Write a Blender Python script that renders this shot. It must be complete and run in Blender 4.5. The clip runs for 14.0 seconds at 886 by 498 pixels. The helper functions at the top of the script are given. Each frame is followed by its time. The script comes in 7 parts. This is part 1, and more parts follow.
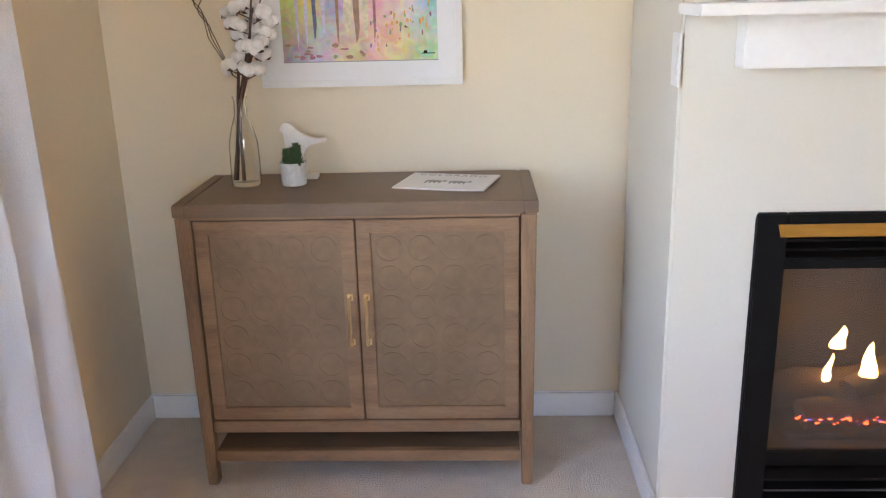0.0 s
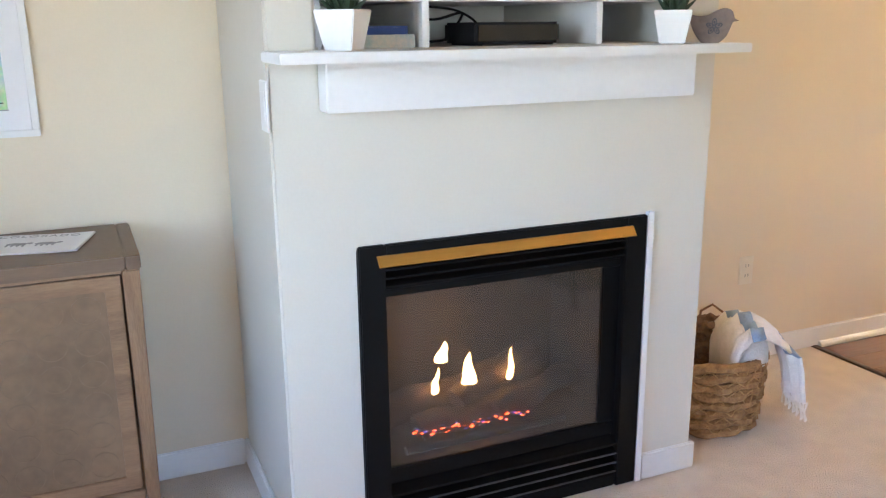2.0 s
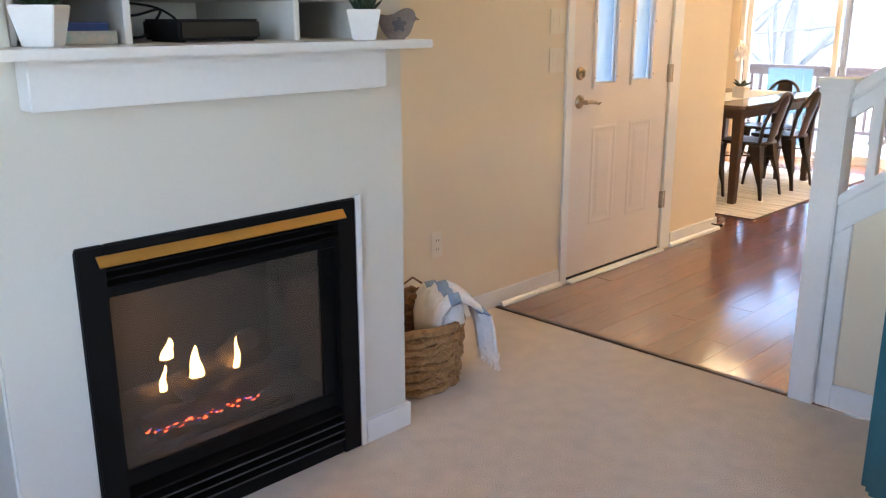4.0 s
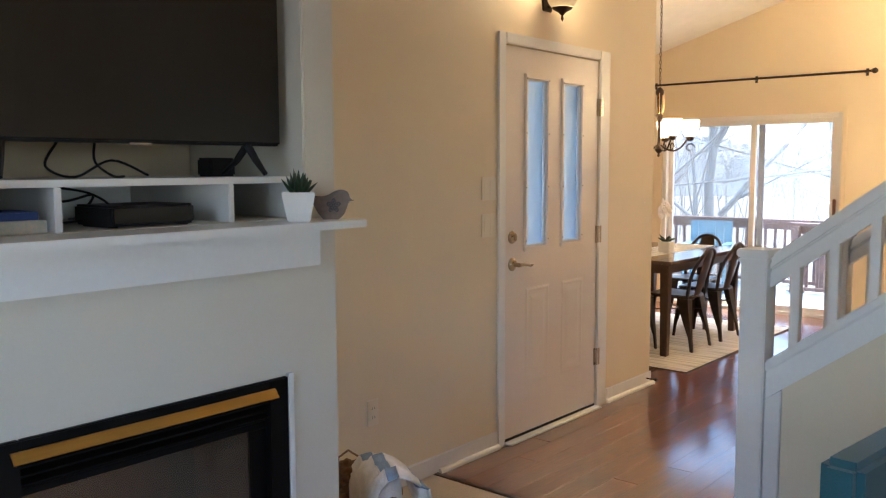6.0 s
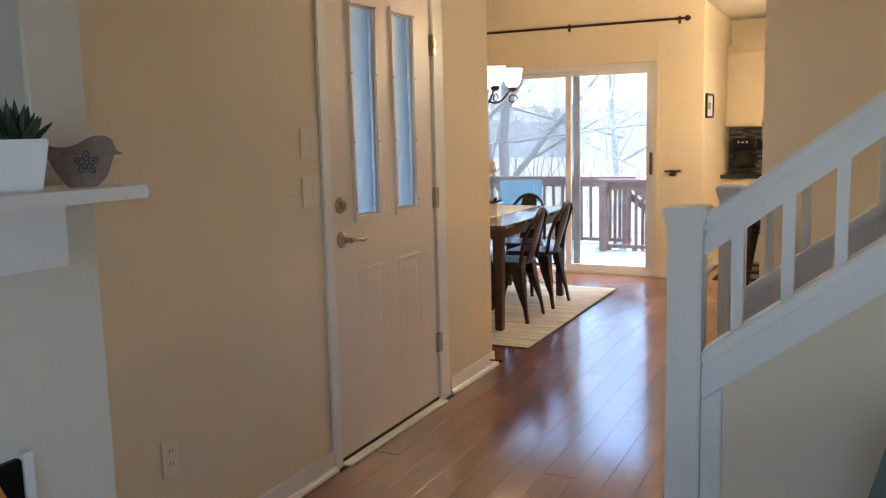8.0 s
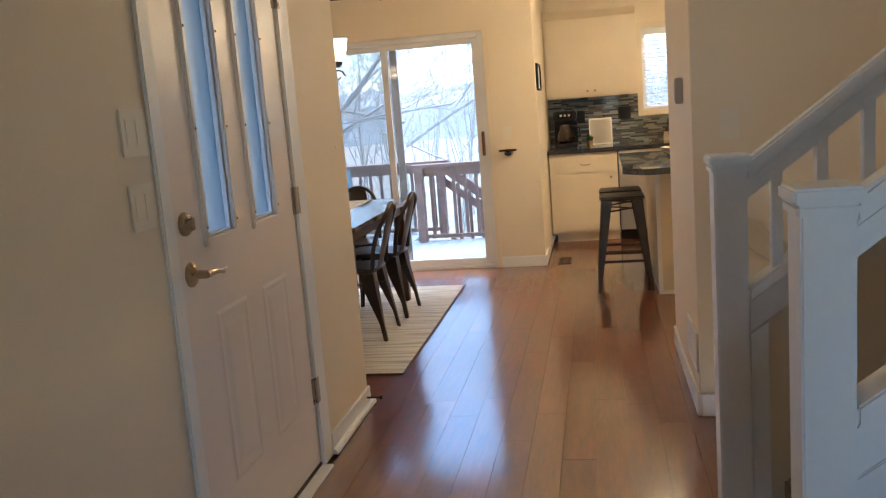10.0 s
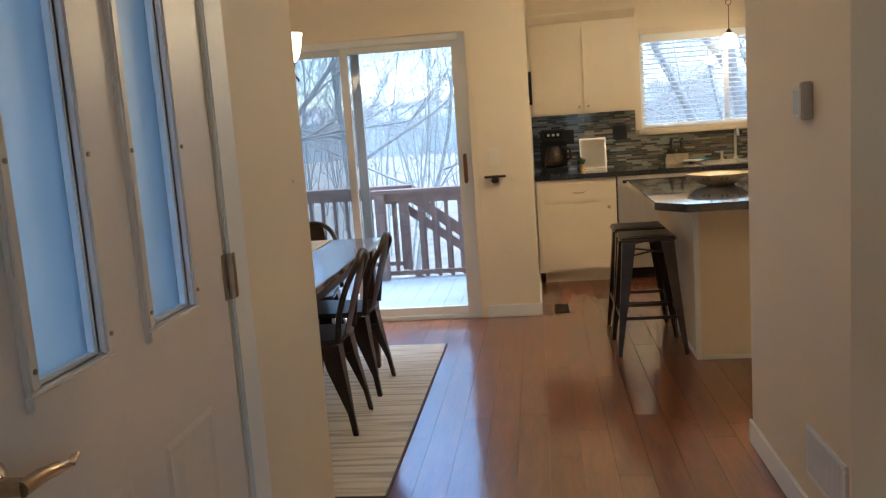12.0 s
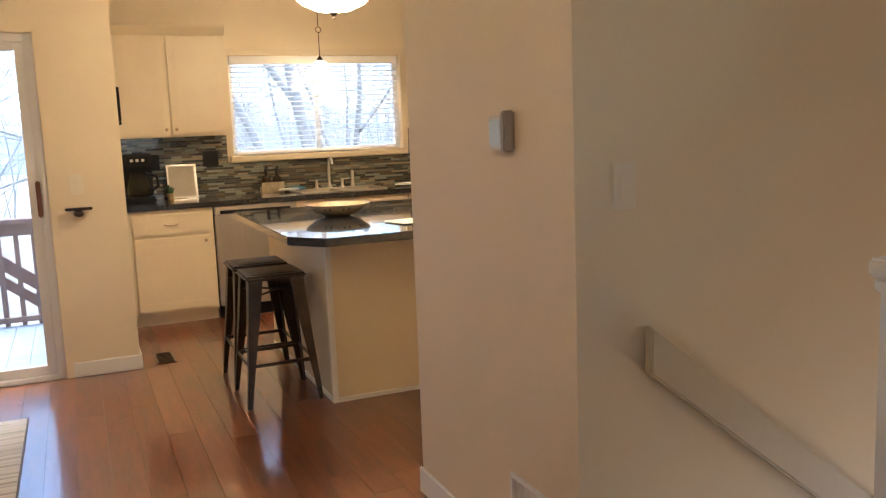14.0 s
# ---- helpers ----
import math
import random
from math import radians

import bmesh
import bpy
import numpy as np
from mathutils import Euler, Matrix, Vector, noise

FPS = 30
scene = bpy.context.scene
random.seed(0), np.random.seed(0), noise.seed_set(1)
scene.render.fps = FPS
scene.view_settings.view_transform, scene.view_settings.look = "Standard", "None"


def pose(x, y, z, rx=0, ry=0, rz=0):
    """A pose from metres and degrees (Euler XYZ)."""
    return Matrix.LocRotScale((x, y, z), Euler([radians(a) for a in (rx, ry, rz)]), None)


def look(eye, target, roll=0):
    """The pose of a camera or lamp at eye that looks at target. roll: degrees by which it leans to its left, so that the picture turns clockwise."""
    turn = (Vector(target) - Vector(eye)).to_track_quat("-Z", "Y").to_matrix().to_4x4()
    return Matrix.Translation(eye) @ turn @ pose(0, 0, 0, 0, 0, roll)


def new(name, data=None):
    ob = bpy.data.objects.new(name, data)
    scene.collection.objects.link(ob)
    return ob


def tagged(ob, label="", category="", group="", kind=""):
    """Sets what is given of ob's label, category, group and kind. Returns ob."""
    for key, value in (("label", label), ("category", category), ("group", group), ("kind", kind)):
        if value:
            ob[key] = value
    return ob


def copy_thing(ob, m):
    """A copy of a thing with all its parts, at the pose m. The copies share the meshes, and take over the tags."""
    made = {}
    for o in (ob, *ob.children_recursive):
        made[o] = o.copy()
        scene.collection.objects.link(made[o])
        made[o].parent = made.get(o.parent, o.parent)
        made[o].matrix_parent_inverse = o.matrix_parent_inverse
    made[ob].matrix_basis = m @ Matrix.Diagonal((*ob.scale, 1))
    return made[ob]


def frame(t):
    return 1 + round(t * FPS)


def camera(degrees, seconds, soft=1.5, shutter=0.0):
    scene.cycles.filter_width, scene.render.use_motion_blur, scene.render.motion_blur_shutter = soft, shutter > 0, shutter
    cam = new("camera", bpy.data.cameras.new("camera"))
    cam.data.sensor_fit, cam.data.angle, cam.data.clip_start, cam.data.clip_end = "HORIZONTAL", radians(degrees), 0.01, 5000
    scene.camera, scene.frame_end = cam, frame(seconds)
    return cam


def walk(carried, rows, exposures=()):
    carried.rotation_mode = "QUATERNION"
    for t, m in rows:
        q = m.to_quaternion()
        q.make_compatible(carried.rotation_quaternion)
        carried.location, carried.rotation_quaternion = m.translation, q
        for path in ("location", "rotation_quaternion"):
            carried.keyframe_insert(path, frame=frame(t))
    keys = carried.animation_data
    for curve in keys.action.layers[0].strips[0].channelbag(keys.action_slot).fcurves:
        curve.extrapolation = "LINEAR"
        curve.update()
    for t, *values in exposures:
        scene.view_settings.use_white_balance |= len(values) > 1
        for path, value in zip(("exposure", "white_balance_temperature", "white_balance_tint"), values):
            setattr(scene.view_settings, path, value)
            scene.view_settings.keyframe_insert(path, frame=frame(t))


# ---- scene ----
cam = camera(55.0, 14.0, 1.25)
PATH = [
    (0, (-3.375, -2.49, 1.321), (-3.458, -0.578, 0.741), -1.5),
    (0.5, (-3.358, -2.496, 1.309), (-3.232, -0.587, 0.726), -1.0),
    (1, (-3.318, -2.5, 1.333), (-3.021, -0.61, 0.751), -0.8),
    (1.5, (-3.287, -2.513, 1.338), (-2.829, -0.645, 0.788), -0.4),
    (2, (-3.338, -2.492, 1.337), (-2.569, -0.717, 0.827), -0.6),
    (2.5, (-3.44, -2.486, 1.336), (-2.372, -0.878, 0.813), -1.3),
    (3, (-3.482, -2.519, 1.33), (-2.169, -1.127, 0.749), -0.2),
    (3.5, (-3.491, -2.547, 1.326), (-2.14, -1.193, 0.741), 0.0),
    (4, (-3.496, -2.558, 1.342), (-2.124, -1.2, 0.819), -0.1),
    (4.2, (-3.499, -2.558, 1.359), (-2.11, -1.193, 0.903), -0.2),
    (6.3, (-3.466, -2.548, 1.436), (-1.933, -1.277, 1.25), -0.0),
    (6.5, (-3.4, -2.483, 1.424), (-1.852, -1.235, 1.214), 0.1),
    (7, (-3.182, -2.371, 1.392), (-1.624, -1.138, 1.157), -0.6),
    (7.5, (-2.977, -2.186, 1.365), (-1.4, -0.98, 1.12), -0.9),
    (8, (-2.841, -1.887, 1.363), (-1.063, -1.014, 1.089), -1.4),
    (8.2, (-2.798, -1.782, 1.372), (-0.988, -0.981, 1.083), -1.3),
    (10.3, (-1.863, -1.048, 1.322), (0.084, -0.725, 1.001), -3.9),
    (10.5, (-1.722, -1.016, 1.329), (0.228, -0.71, 1.008), -3.4),
    (11, (-1.404, -0.928, 1.338), (0.545, -0.613, 1.021), -3.5),
    (11.5, (-1.093, -0.813, 1.323), (0.869, -0.551, 1.035), -4.0),
    (12, (-0.852, -0.691, 1.335), (1.113, -0.457, 1.045), -4.1),
    (12.5, (-0.602, -0.577, 1.324), (1.377, -0.388, 1.106), -4.4),
    (13, (-0.488, -0.508, 1.337), (1.496, -0.617, 1.103), -4.2),
    (13.5, (-0.362, -0.428, 1.331), (1.531, -1.002, 1.039), -3.2),
    (14, (-0.328, -0.379, 1.348), (1.49, -1.162, 1.061), -2.2),
]
walk(cam, [(t, look(eye, target, roll)) for t, eye, target, roll in PATH],
     [(0.0, 4.5, 6750, 16), (1.0, 4.54, 6480, 13), (2.0, 4.52, 6000, 11), (2.5, 4.57, 5680, 10), (3.0, 4.67, 5680, 10), (3.5, 4.28, 5720, 10), (4.2, 3.98, 5900, 10),
      (6.3, 3.25, 5850, 9), (7.5, 3.2, 5780, 8), (8.2, 2.92, 5780, 8), (10.3, 2.67, 5350, 6), (11.0, 2.5, 5230, 4), (12.5, 2.26, 5200, 4), (13.0, 2.24, 5220, 5), (13.5, 2.37, 5380, 7), (14.0, 2.74, 5680, 9)])

# ---- world and lights ----
world = bpy.data.worlds.new("overcast_sky")
world.use_nodes = True
scene.world = world
wn = world.node_tree.nodes
sky = wn.new("ShaderNodeTexSky")
sky.sky_type = "NISHITA"
sky.sun_disc = False
sky.sun_elevation, sky.sun_rotation = radians(67), radians(119)
sky.dust_density, sky.air_density, sky.ozone_density = 0.6, 1.0, 3.0
wn["Background"].inputs["Strength"].default_value = 0.15
world.node_tree.links.new(sky.outputs["Color"], wn["Background"].inputs["Color"])


def lamp(name, kind, m, energy, colour, size=0.1, size_y=None):
    data = bpy.data.lights.new(name, kind)
    data.energy, data.color = energy, colour
    if kind == "AREA":
        data.shape, data.size, data.size_y = "RECTANGLE", size, size_y or size
    elif kind == "POINT":
        data.shadow_soft_size = size
    ob = new(name, data)
    ob.matrix_world = m
    return ob


sun = bpy.data.lights.new("sun", "SUN")
sun.energy, sun.angle, sun.color = 1.4, radians(40), (1.0, 0.95, 0.88)
new("sun", sun).matrix_world = look((0, 0, 10), (-1.8, 1.0, 5.0))
WARM = (1.0, 0.70, 0.38)
COOL = (1.0, 0.93, 0.86)
# sky light through the living room window; the back lamp is an added, unseen source
lamp("living_window_sky", "AREA", look((-4.52, -1.7, 1.4), (-1.9, -1.6, 0.6)), 0.60, COOL, 1.4, 1.4)
lamp("added_back_sky", "AREA", look((-2.7, -4.98, 1.5), (-2.7, -2.2, 0.2)), 0.21, COOL, 1.0, 1.0)
lamp("chandelier_bulbs", "POINT", pose(3.07, 0.68, 1.92), 0.3, WARM, 0.16)
lamp("kitchen_bowl_bulb", "POINT", pose(4.30, -1.77, 2.26), 0.68, WARM, 0.12)
lamp("sink_pendant_bulb", "POINT", pose(6.30, -2.22, 1.74), 1.0, WARM, 0.05)
lamp("foyer_sconce_bulb", "POINT", pose(0.36, -0.12, 2.46), 2.2, WARM, 0.10)
lamp("lower_stair_lamp", "POINT", pose(0.98, -3.9, -1.2), 8.5, (1.0, 0.58, 0.22), 0.1)


# ---- materials ----
def mat(name, colour, rough=0.6, metal=0.0, var=0.08, scale=6.0, bump=0.15, bscale=80.0, second=None, stretch=(1, 1, 1), coat=0.0, sheen=0.0, depth=0.004):
    m = bpy.data.materials.new(name)
    m.use_nodes = True
    n, l = m.node_tree.nodes, m.node_tree.links
    b = n["Principled BSDF"]
    b.inputs["Metallic"].default_value = metal
    b.inputs["Coat Weight"].default_value = coat
    b.inputs["Sheen Weight"].default_value = sheen
    tc, mp = n.new("ShaderNodeTexCoord"), n.new("ShaderNodeMapping")
    mp.inputs["Scale"].default_value = stretch
    l.new(tc.outputs["Object"], mp.inputs["Vector"])
    big, fine = n.new("ShaderNodeTexNoise"), n.new("ShaderNodeTexNoise")
    big.inputs["Scale"].default_value, big.inputs["Detail"].default_value = scale, 5
    fine.inputs["Scale"].default_value, fine.inputs["Detail"].default_value = bscale, 4
    l.new(mp.outputs["Vector"], big.inputs["Vector"])
    l.new(mp.outputs["Vector"], fine.inputs["Vector"])
    ramp = n.new("ShaderNodeValToRGB")
    lo = second or tuple(c * (1 - 2 * var) for c in colour)
    hi = colour if second else tuple(min(1, c * (1 + var)) for c in colour)
    ramp.color_ramp.elements[0].position, ramp.color_ramp.elements[1].position = 0.32, 0.68
    ramp.color_ramp.elements[0].color, ramp.color_ramp.elements[1].color = (*lo, 1), (*hi, 1)
    mix = n.new("ShaderNodeMix")
    mix.inputs["Factor"].default_value = 0.3
    l.new(big.outputs["Fac"], mix.inputs["A"])
    l.new(fine.outputs["Fac"], mix.inputs["B"])
    l.new(mix.outputs["Result"], ramp.inputs["Fac"])
    l.new(ramp.outputs["Color"], b.inputs["Base Color"])
    rr = n.new("ShaderNodeMapRange")
    rr.inputs["To Min"].default_value, rr.inputs["To Max"].default_value = max(0.02, rough * 0.85), min(1, rough * 1.15)
    l.new(big.outputs["Fac"], rr.inputs["Value"])
    l.new(rr.outputs["Result"], b.inputs["Roughness"])
    if bump:
        bp = n.new("ShaderNodeBump")
        bp.inputs["Strength"].default_value, bp.inputs["Distance"].default_value = bump, depth
        l.new(fine.outputs["Fac"], bp.inputs["Height"])
        l.new(bp.outputs["Normal"], b.inputs["Normal"])
    return m


def nodes_of(m):
    return m.node_tree.nodes, m.node_tree.links, m.node_tree.nodes["Principled BSDF"]


def glowing(name, colour, strength, base=(0.9, 0.88, 0.82)):
    m = mat(name, base, 0.4, var=0.03, bump=0.0)
    b = m.node_tree.nodes["Principled BSDF"]
    b.inputs["Emission Color"].default_value, b.inputs["Emission Strength"].default_value = (*colour, 1), strength
    return m


def clear(name, rough=0.0, tint=(1, 1, 1), ior=1.45):
    m = bpy.data.materials.new(name)
    m.use_nodes = True
    b = m.node_tree.nodes["Principled BSDF"]
    b.inputs["Base Color"].default_value = (*tint, 1)
    b.inputs["Transmission Weight"].default_value, b.inputs["Roughness"].default_value, b.inputs["IOR"].default_value = 1.0, rough, ior
    return m


PAINT = mat("cream_wall_paint", (0.77, 0.66, 0.49), 0.62, var=0.025, scale=1.3, bump=0.12, bscale=130, depth=0.002)
# the wall paint again, cool window light mixed into its colour for the chimney
COOLLITPAINT = mat("wall_paint_in_cool_light", (0.68, 0.64, 0.555), 0.62, var=0.025, scale=1.3, bump=0.12, bscale=130, depth=0.002)
GREYALU = mat("grey_aluminium_paint", (0.26, 0.27, 0.29), 0.5, var=0.06, bump=0.05)
# far woods: distance haze is put into this pale colour
FARWOODS = mat("haze_toned_far_woods", (0.66, 0.63, 0.56), 1.0, scale=0.35, bump=0.0, bscale=2.0, second=(0.54, 0.52, 0.47), stretch=(1, 1, 0.3))
AMBER = mat("dark_amber_bottle", (0.05, 0.03, 0.02), 0.25, var=0.1, bump=0.0)
CEIL = mat("ceiling_paint", (0.82, 0.80, 0.74), 0.8, var=0.03, bump=0.2, bscale=160)
TRIM = mat("white_trim_paint", (0.80, 0.79, 0.77), 0.38, var=0.03, scale=3, bump=0.05, bscale=60)
DOORPAINT = mat("ivory_door_paint", (0.78, 0.70, 0.63), 0.34, var=0.03, scale=2, bump=0.06, bscale=70)
CABPAINT = mat("ivory_cabinet_paint", (0.72, 0.62, 0.46), 0.4, var=0.03, scale=3, bump=0.05, bscale=60)
CARPET = mat("beige_carpet", (0.72, 0.605, 0.495), 0.95, var=0.06, scale=14, bump=1.0, bscale=190, sheen=0.3, depth=0.01)
STAIRCARPET = mat("brown_stair_carpet", (0.30, 0.24, 0.17), 0.95, var=0.15, scale=3, bump=1.0, bscale=200, depth=0.01)
OAK = mat("taupe_stained_wood", (0.33, 0.195, 0.100), 0.5, scale=5, bump=0.3, bscale=50, second=(0.18, 0.098, 0.050), stretch=(1, 6, 6))
OAKV = mat("taupe_stained_wood_upright", (0.33, 0.195, 0.100), 0.5, scale=5, bump=0.3, bscale=50, second=(0.18, 0.098, 0.050), stretch=(6, 6, 1))
OAKTOP = mat("taupe_wood_top", (0.20, 0.125, 0.075), 0.42, scale=5, bump=0.2, bscale=50, second=(0.14, 0.085, 0.050), stretch=(1, 6, 6))
OAKPANEL = mat("taupe_panel_leatherette", (0.225, 0.137, 0.072), 0.5, var=0.14, scale=5, bump=0.3, bscale=40)
BRASS = mat("brushed_brass", (0.72, 0.52, 0.26), 0.3, 1.0, var=0.05, bump=0.05)
GOLD = mat("gold_fireplace_trim", (0.62, 0.38, 0.10), 0.32, 0.9, var=0.05, bump=0.05, stretch=(1, 20, 20))
NICKEL = mat("aged_nickel", (0.47, 0.37, 0.26), 0.28, 1.0, var=0.1, bump=0.05)
STEEL = mat("stainless_steel", (0.62, 0.58, 0.53), 0.42, 1.0, var=0.05, bump=0.08, bscale=30, stretch=(1, 30, 1))
BLACK = mat("black_enamel", (0.004, 0.004, 0.0045), 0.5, var=0.2, bump=0.1, bscale=120)
PLASTIC = mat("black_plastic", (0.014, 0.014, 0.016), 0.4, var=0.1, bump=0.1)
SCREEN = mat("dark_screen", (0.014, 0.013, 0.012), 0.22, var=0.05, bump=0.0)
CERAMIC = mat("white_ceramic", (0.82, 0.81, 0.80), 0.22, var=0.02, bump=0.03)
STONEPOT = mat("grey_white_stone_pot", (0.62, 0.61, 0.60), 0.75, var=0.12, scale=30, bump=0.8, bscale=90)
LEAF = mat("succulent_green", (0.045, 0.10, 0.035), 0.5, var=0.3, scale=25, bump=0.2)
LEAFDARK = mat("dark_succulent_green", (0.03, 0.055, 0.028), 0.5, var=0.3, scale=25, bump=0.2)
SOIL = mat("potting_soil", (0.05, 0.035, 0.025), 0.95, var=0.2, bump=1.0, bscale=150)
COTTON = mat("cotton_fibre", (0.86, 0.83, 0.80), 0.95, var=0.05, scale=40, bump=0.8, bscale=160, sheen=0.5)
HUSK = mat("brown_cotton_husk", (0.16, 0.085, 0.05), 0.8, var=0.2, scale=30)
STEM = mat("brown_stem", (0.10, 0.055, 0.04), 0.75, var=0.2, scale=30)
PAPER = mat("white_paper", (0.80, 0.79, 0.79), 0.45, var=0.02, bump=0.02)
INK = mat("grey_print", (0.35, 0.35, 0.36), 0.6, var=0.1)
WICKER = mat("woven_seagrass", (0.50, 0.29, 0.12), 0.75, scale=45, bump=0.9, bscale=150, second=(0.24, 0.12, 0.045))
TWINE = mat("pale_twine", (0.48, 0.28, 0.12), 0.8, var=0.15, scale=30, bump=0.3)
WICKERDARK = mat("brown_wicker", (0.27, 0.14, 0.06), 0.7, scale=35, bump=0.6, bscale=120, second=(0.13, 0.065, 0.03))
TEAL = mat("teal_upholstery", (0.022, 0.11, 0.135), 0.9, var=0.12, scale=5, bump=0.6, bscale=260, sheen=0.4)
DRAPE = mat("white_drape", (0.72, 0.74, 0.80), 0.85, var=0.04, scale=4, bump=0.4, bscale=300)
DARKWOOD = mat("dark_walnut_table", (0.085, 0.038, 0.022), 0.34, scale=5, bump=0.1, bscale=60, second=(0.05, 0.022, 0.014), stretch=(1, 6, 6))
TABLETOP = mat("polished_walnut_top", (0.16, 0.10, 0.075), 0.22, scale=5, bump=0.05, bscale=60, second=(0.11, 0.065, 0.05), stretch=(1, 6, 6), coat=0.5)
GUNMETAL = mat("gunmetal_steel", (0.075, 0.056, 0.045), 0.32, 0.85, var=0.15, scale=9, bump=0.06)
BRONZE = mat("oil_rubbed_bronze", (0.05, 0.03, 0.02), 0.4, 0.7, var=0.2, bump=0.1)
GRANITE = mat("dark_granite", (0.035, 0.033, 0.036), 0.14, var=0.4, scale=60, bump=0.02, bscale=200, coat=0.4)
SLATE = mat("polished_grey_island_top", (0.05, 0.05, 0.056), 0.08, var=0.2, scale=60, bump=0.02, bscale=200, coat=1.0)
DECKWOOD = mat("weathered_red_deck_wood", (0.25, 0.165, 0.135), 0.8, var=0.15, scale=6, bump=0.4, bscale=40, stretch=(1, 5, 1))
# deck boards in an even blue-grey
DECKFLOOR = mat("blue_grey_deck_boards", (0.32, 0.36, 0.38), 0.7, var=0.08, scale=5, bump=0.3, bscale=40, stretch=(5, 1, 1))
# bark and twigs lightened beyond their own colour to stand for haze
BARK = mat("haze_paled_bark", (0.46, 0.44, 0.40), 0.95, var=0.2, scale=12, bump=0.8, bscale=60)
TWIG = mat("haze_paled_twigs", (0.45, 0.43, 0.38), 0.95, var=0.12, scale=8, bump=0.0)
GRASS = mat("dry_winter_grass", (0.36, 0.32, 0.25), 0.95, var=0.2, scale=1.5, bump=1.0, bscale=20, depth=0.03)
BLUEPAINT = mat("sky_blue_paint", (0.22, 0.42, 0.53), 0.45, var=0.06)
CHAR = mat("charred_ceramic_log", (0.14, 0.11, 0.09), 0.95, var=0.4, scale=18, bump=1.0, bscale=50)
FIREBRICK = mat("sooty_firebox", (0.13, 0.115, 0.10), 0.9, var=0.25, scale=6, bump=0.3)
FLAME = glowing("flame", (1.0, 0.55, 0.18), 2.5)
EMBER = glowing("ember", (1.0, 0.10, 0.03), 0.9, (0.1, 0.03, 0.02))
BLUEFLAME = glowing("blue_gas_flame", (0.10, 0.12, 0.9), 0.15, (0.02, 0.02, 0.1))
SHADE = glowing("lit_milk_glass", (1.0, 0.69, 0.36), 1.2)
BOWLGLASS = glowing("bright_milk_glass", (1.0, 0.70, 0.37), 10.0)
DIMSHADE = glowing("dim_amber_glass", (1.0, 0.66, 0.30), 0.04, (0.62, 0.50, 0.32))
# lighter metal that stands for window glints on the black louvres
LOUVREGLINT = mat("louvre_edge_highlight", (0.10, 0.10, 0.105), 0.35, 0.5, var=0.2, bump=0.0)
WINDOWGLASS = clear("window_glass")
VASEGLASS = clear("vase_glass", 0.0, (0.97, 0.99, 0.98))
FROSTED = clear("frosted_glass", 0.55, (0.31, 0.40, 0.54))
# brown tint and partial opacity imitate the haze of room reflections
FIREGLASS = clear("fireplace_glass", 0.06, (0.30, 0.26, 0.22))
FIREGLASS.node_tree.nodes["Principled BSDF"].inputs["Transmission Weight"].default_value = 0.89
CLEARPLASTIC = clear("coffee_pot_glass", 0.02, (0.5, 0.45, 0.4))
BLUEBOOK = mat("blue_cloth_book", (0.035, 0.07, 0.25), 0.7, var=0.1)
TEALBOOK = mat("teal_book_cover", (0.30, 0.42, 0.42), 0.6, scale=20, bump=0.1, second=(0.62, 0.52, 0.42))
BIRDWOOD = mat("painted_driftwood_bird", (0.23, 0.165, 0.13), 0.6, scale=14, bump=0.4, second=(0.11, 0.085, 0.08))
WHITEBIRD = mat("chipped_white_bird", (0.86, 0.84, 0.81), 0.6, scale=30, bump=0.3, second=(0.76, 0.71, 0.66))
PLATE = mat("ivory_switch_plate", (0.77, 0.70, 0.57), 0.35, var=0.02, bump=0.0)
THERMO = mat("thermostat_plastic", (0.62, 0.58, 0.52), 0.4, var=0.03, bump=0.0)
# handrail cream, darker and yellower than the white trim
RAILPAINT = mat("cream_rail_paint", (0.60, 0.52, 0.38), 0.45, var=0.04, scale=3, bump=0.05, bscale=60)
THERMOSIDE = mat("grey_brown_plastic", (0.36, 0.32, 0.28), 0.4, var=0.03, bump=0.0)
LCD = mat("grey_green_display", (0.52, 0.60, 0.62), 0.2, var=0.03, bump=0.0)
POTTERY = mat("cream_painted_pottery", (0.50, 0.41, 0.27), 0.35, var=0.2, scale=15)
POTPRINT = mat("dark_pottery_paint", (0.06, 0.045, 0.04), 0.5)
NOTICE = mat("cream_notice_sheet", (0.46, 0.41, 0.34), 0.6, var=0.05, bump=0.0)
BLINDMAT = mat("white_blind_slats", (0.82, 0.82, 0.82), 0.5, var=0.02, bump=0.0)
TOWEL = mat("white_towel", (0.80, 0.79, 0.76), 0.95, var=0.05, bump=0.8, bscale=160)
BLUECLOTH = mat("blue_cloth", (0.05, 0.22, 0.36), 0.9, var=0.1, bump=0.6)
PETAL = mat("white_orchid_petal", (0.86, 0.83, 0.84), 0.6, var=0.04, bump=0.0)
HANDLEWOOD = mat("reddish_wood_handle", (0.17, 0.06, 0.03), 0.45, var=0.2, bump=0.1)


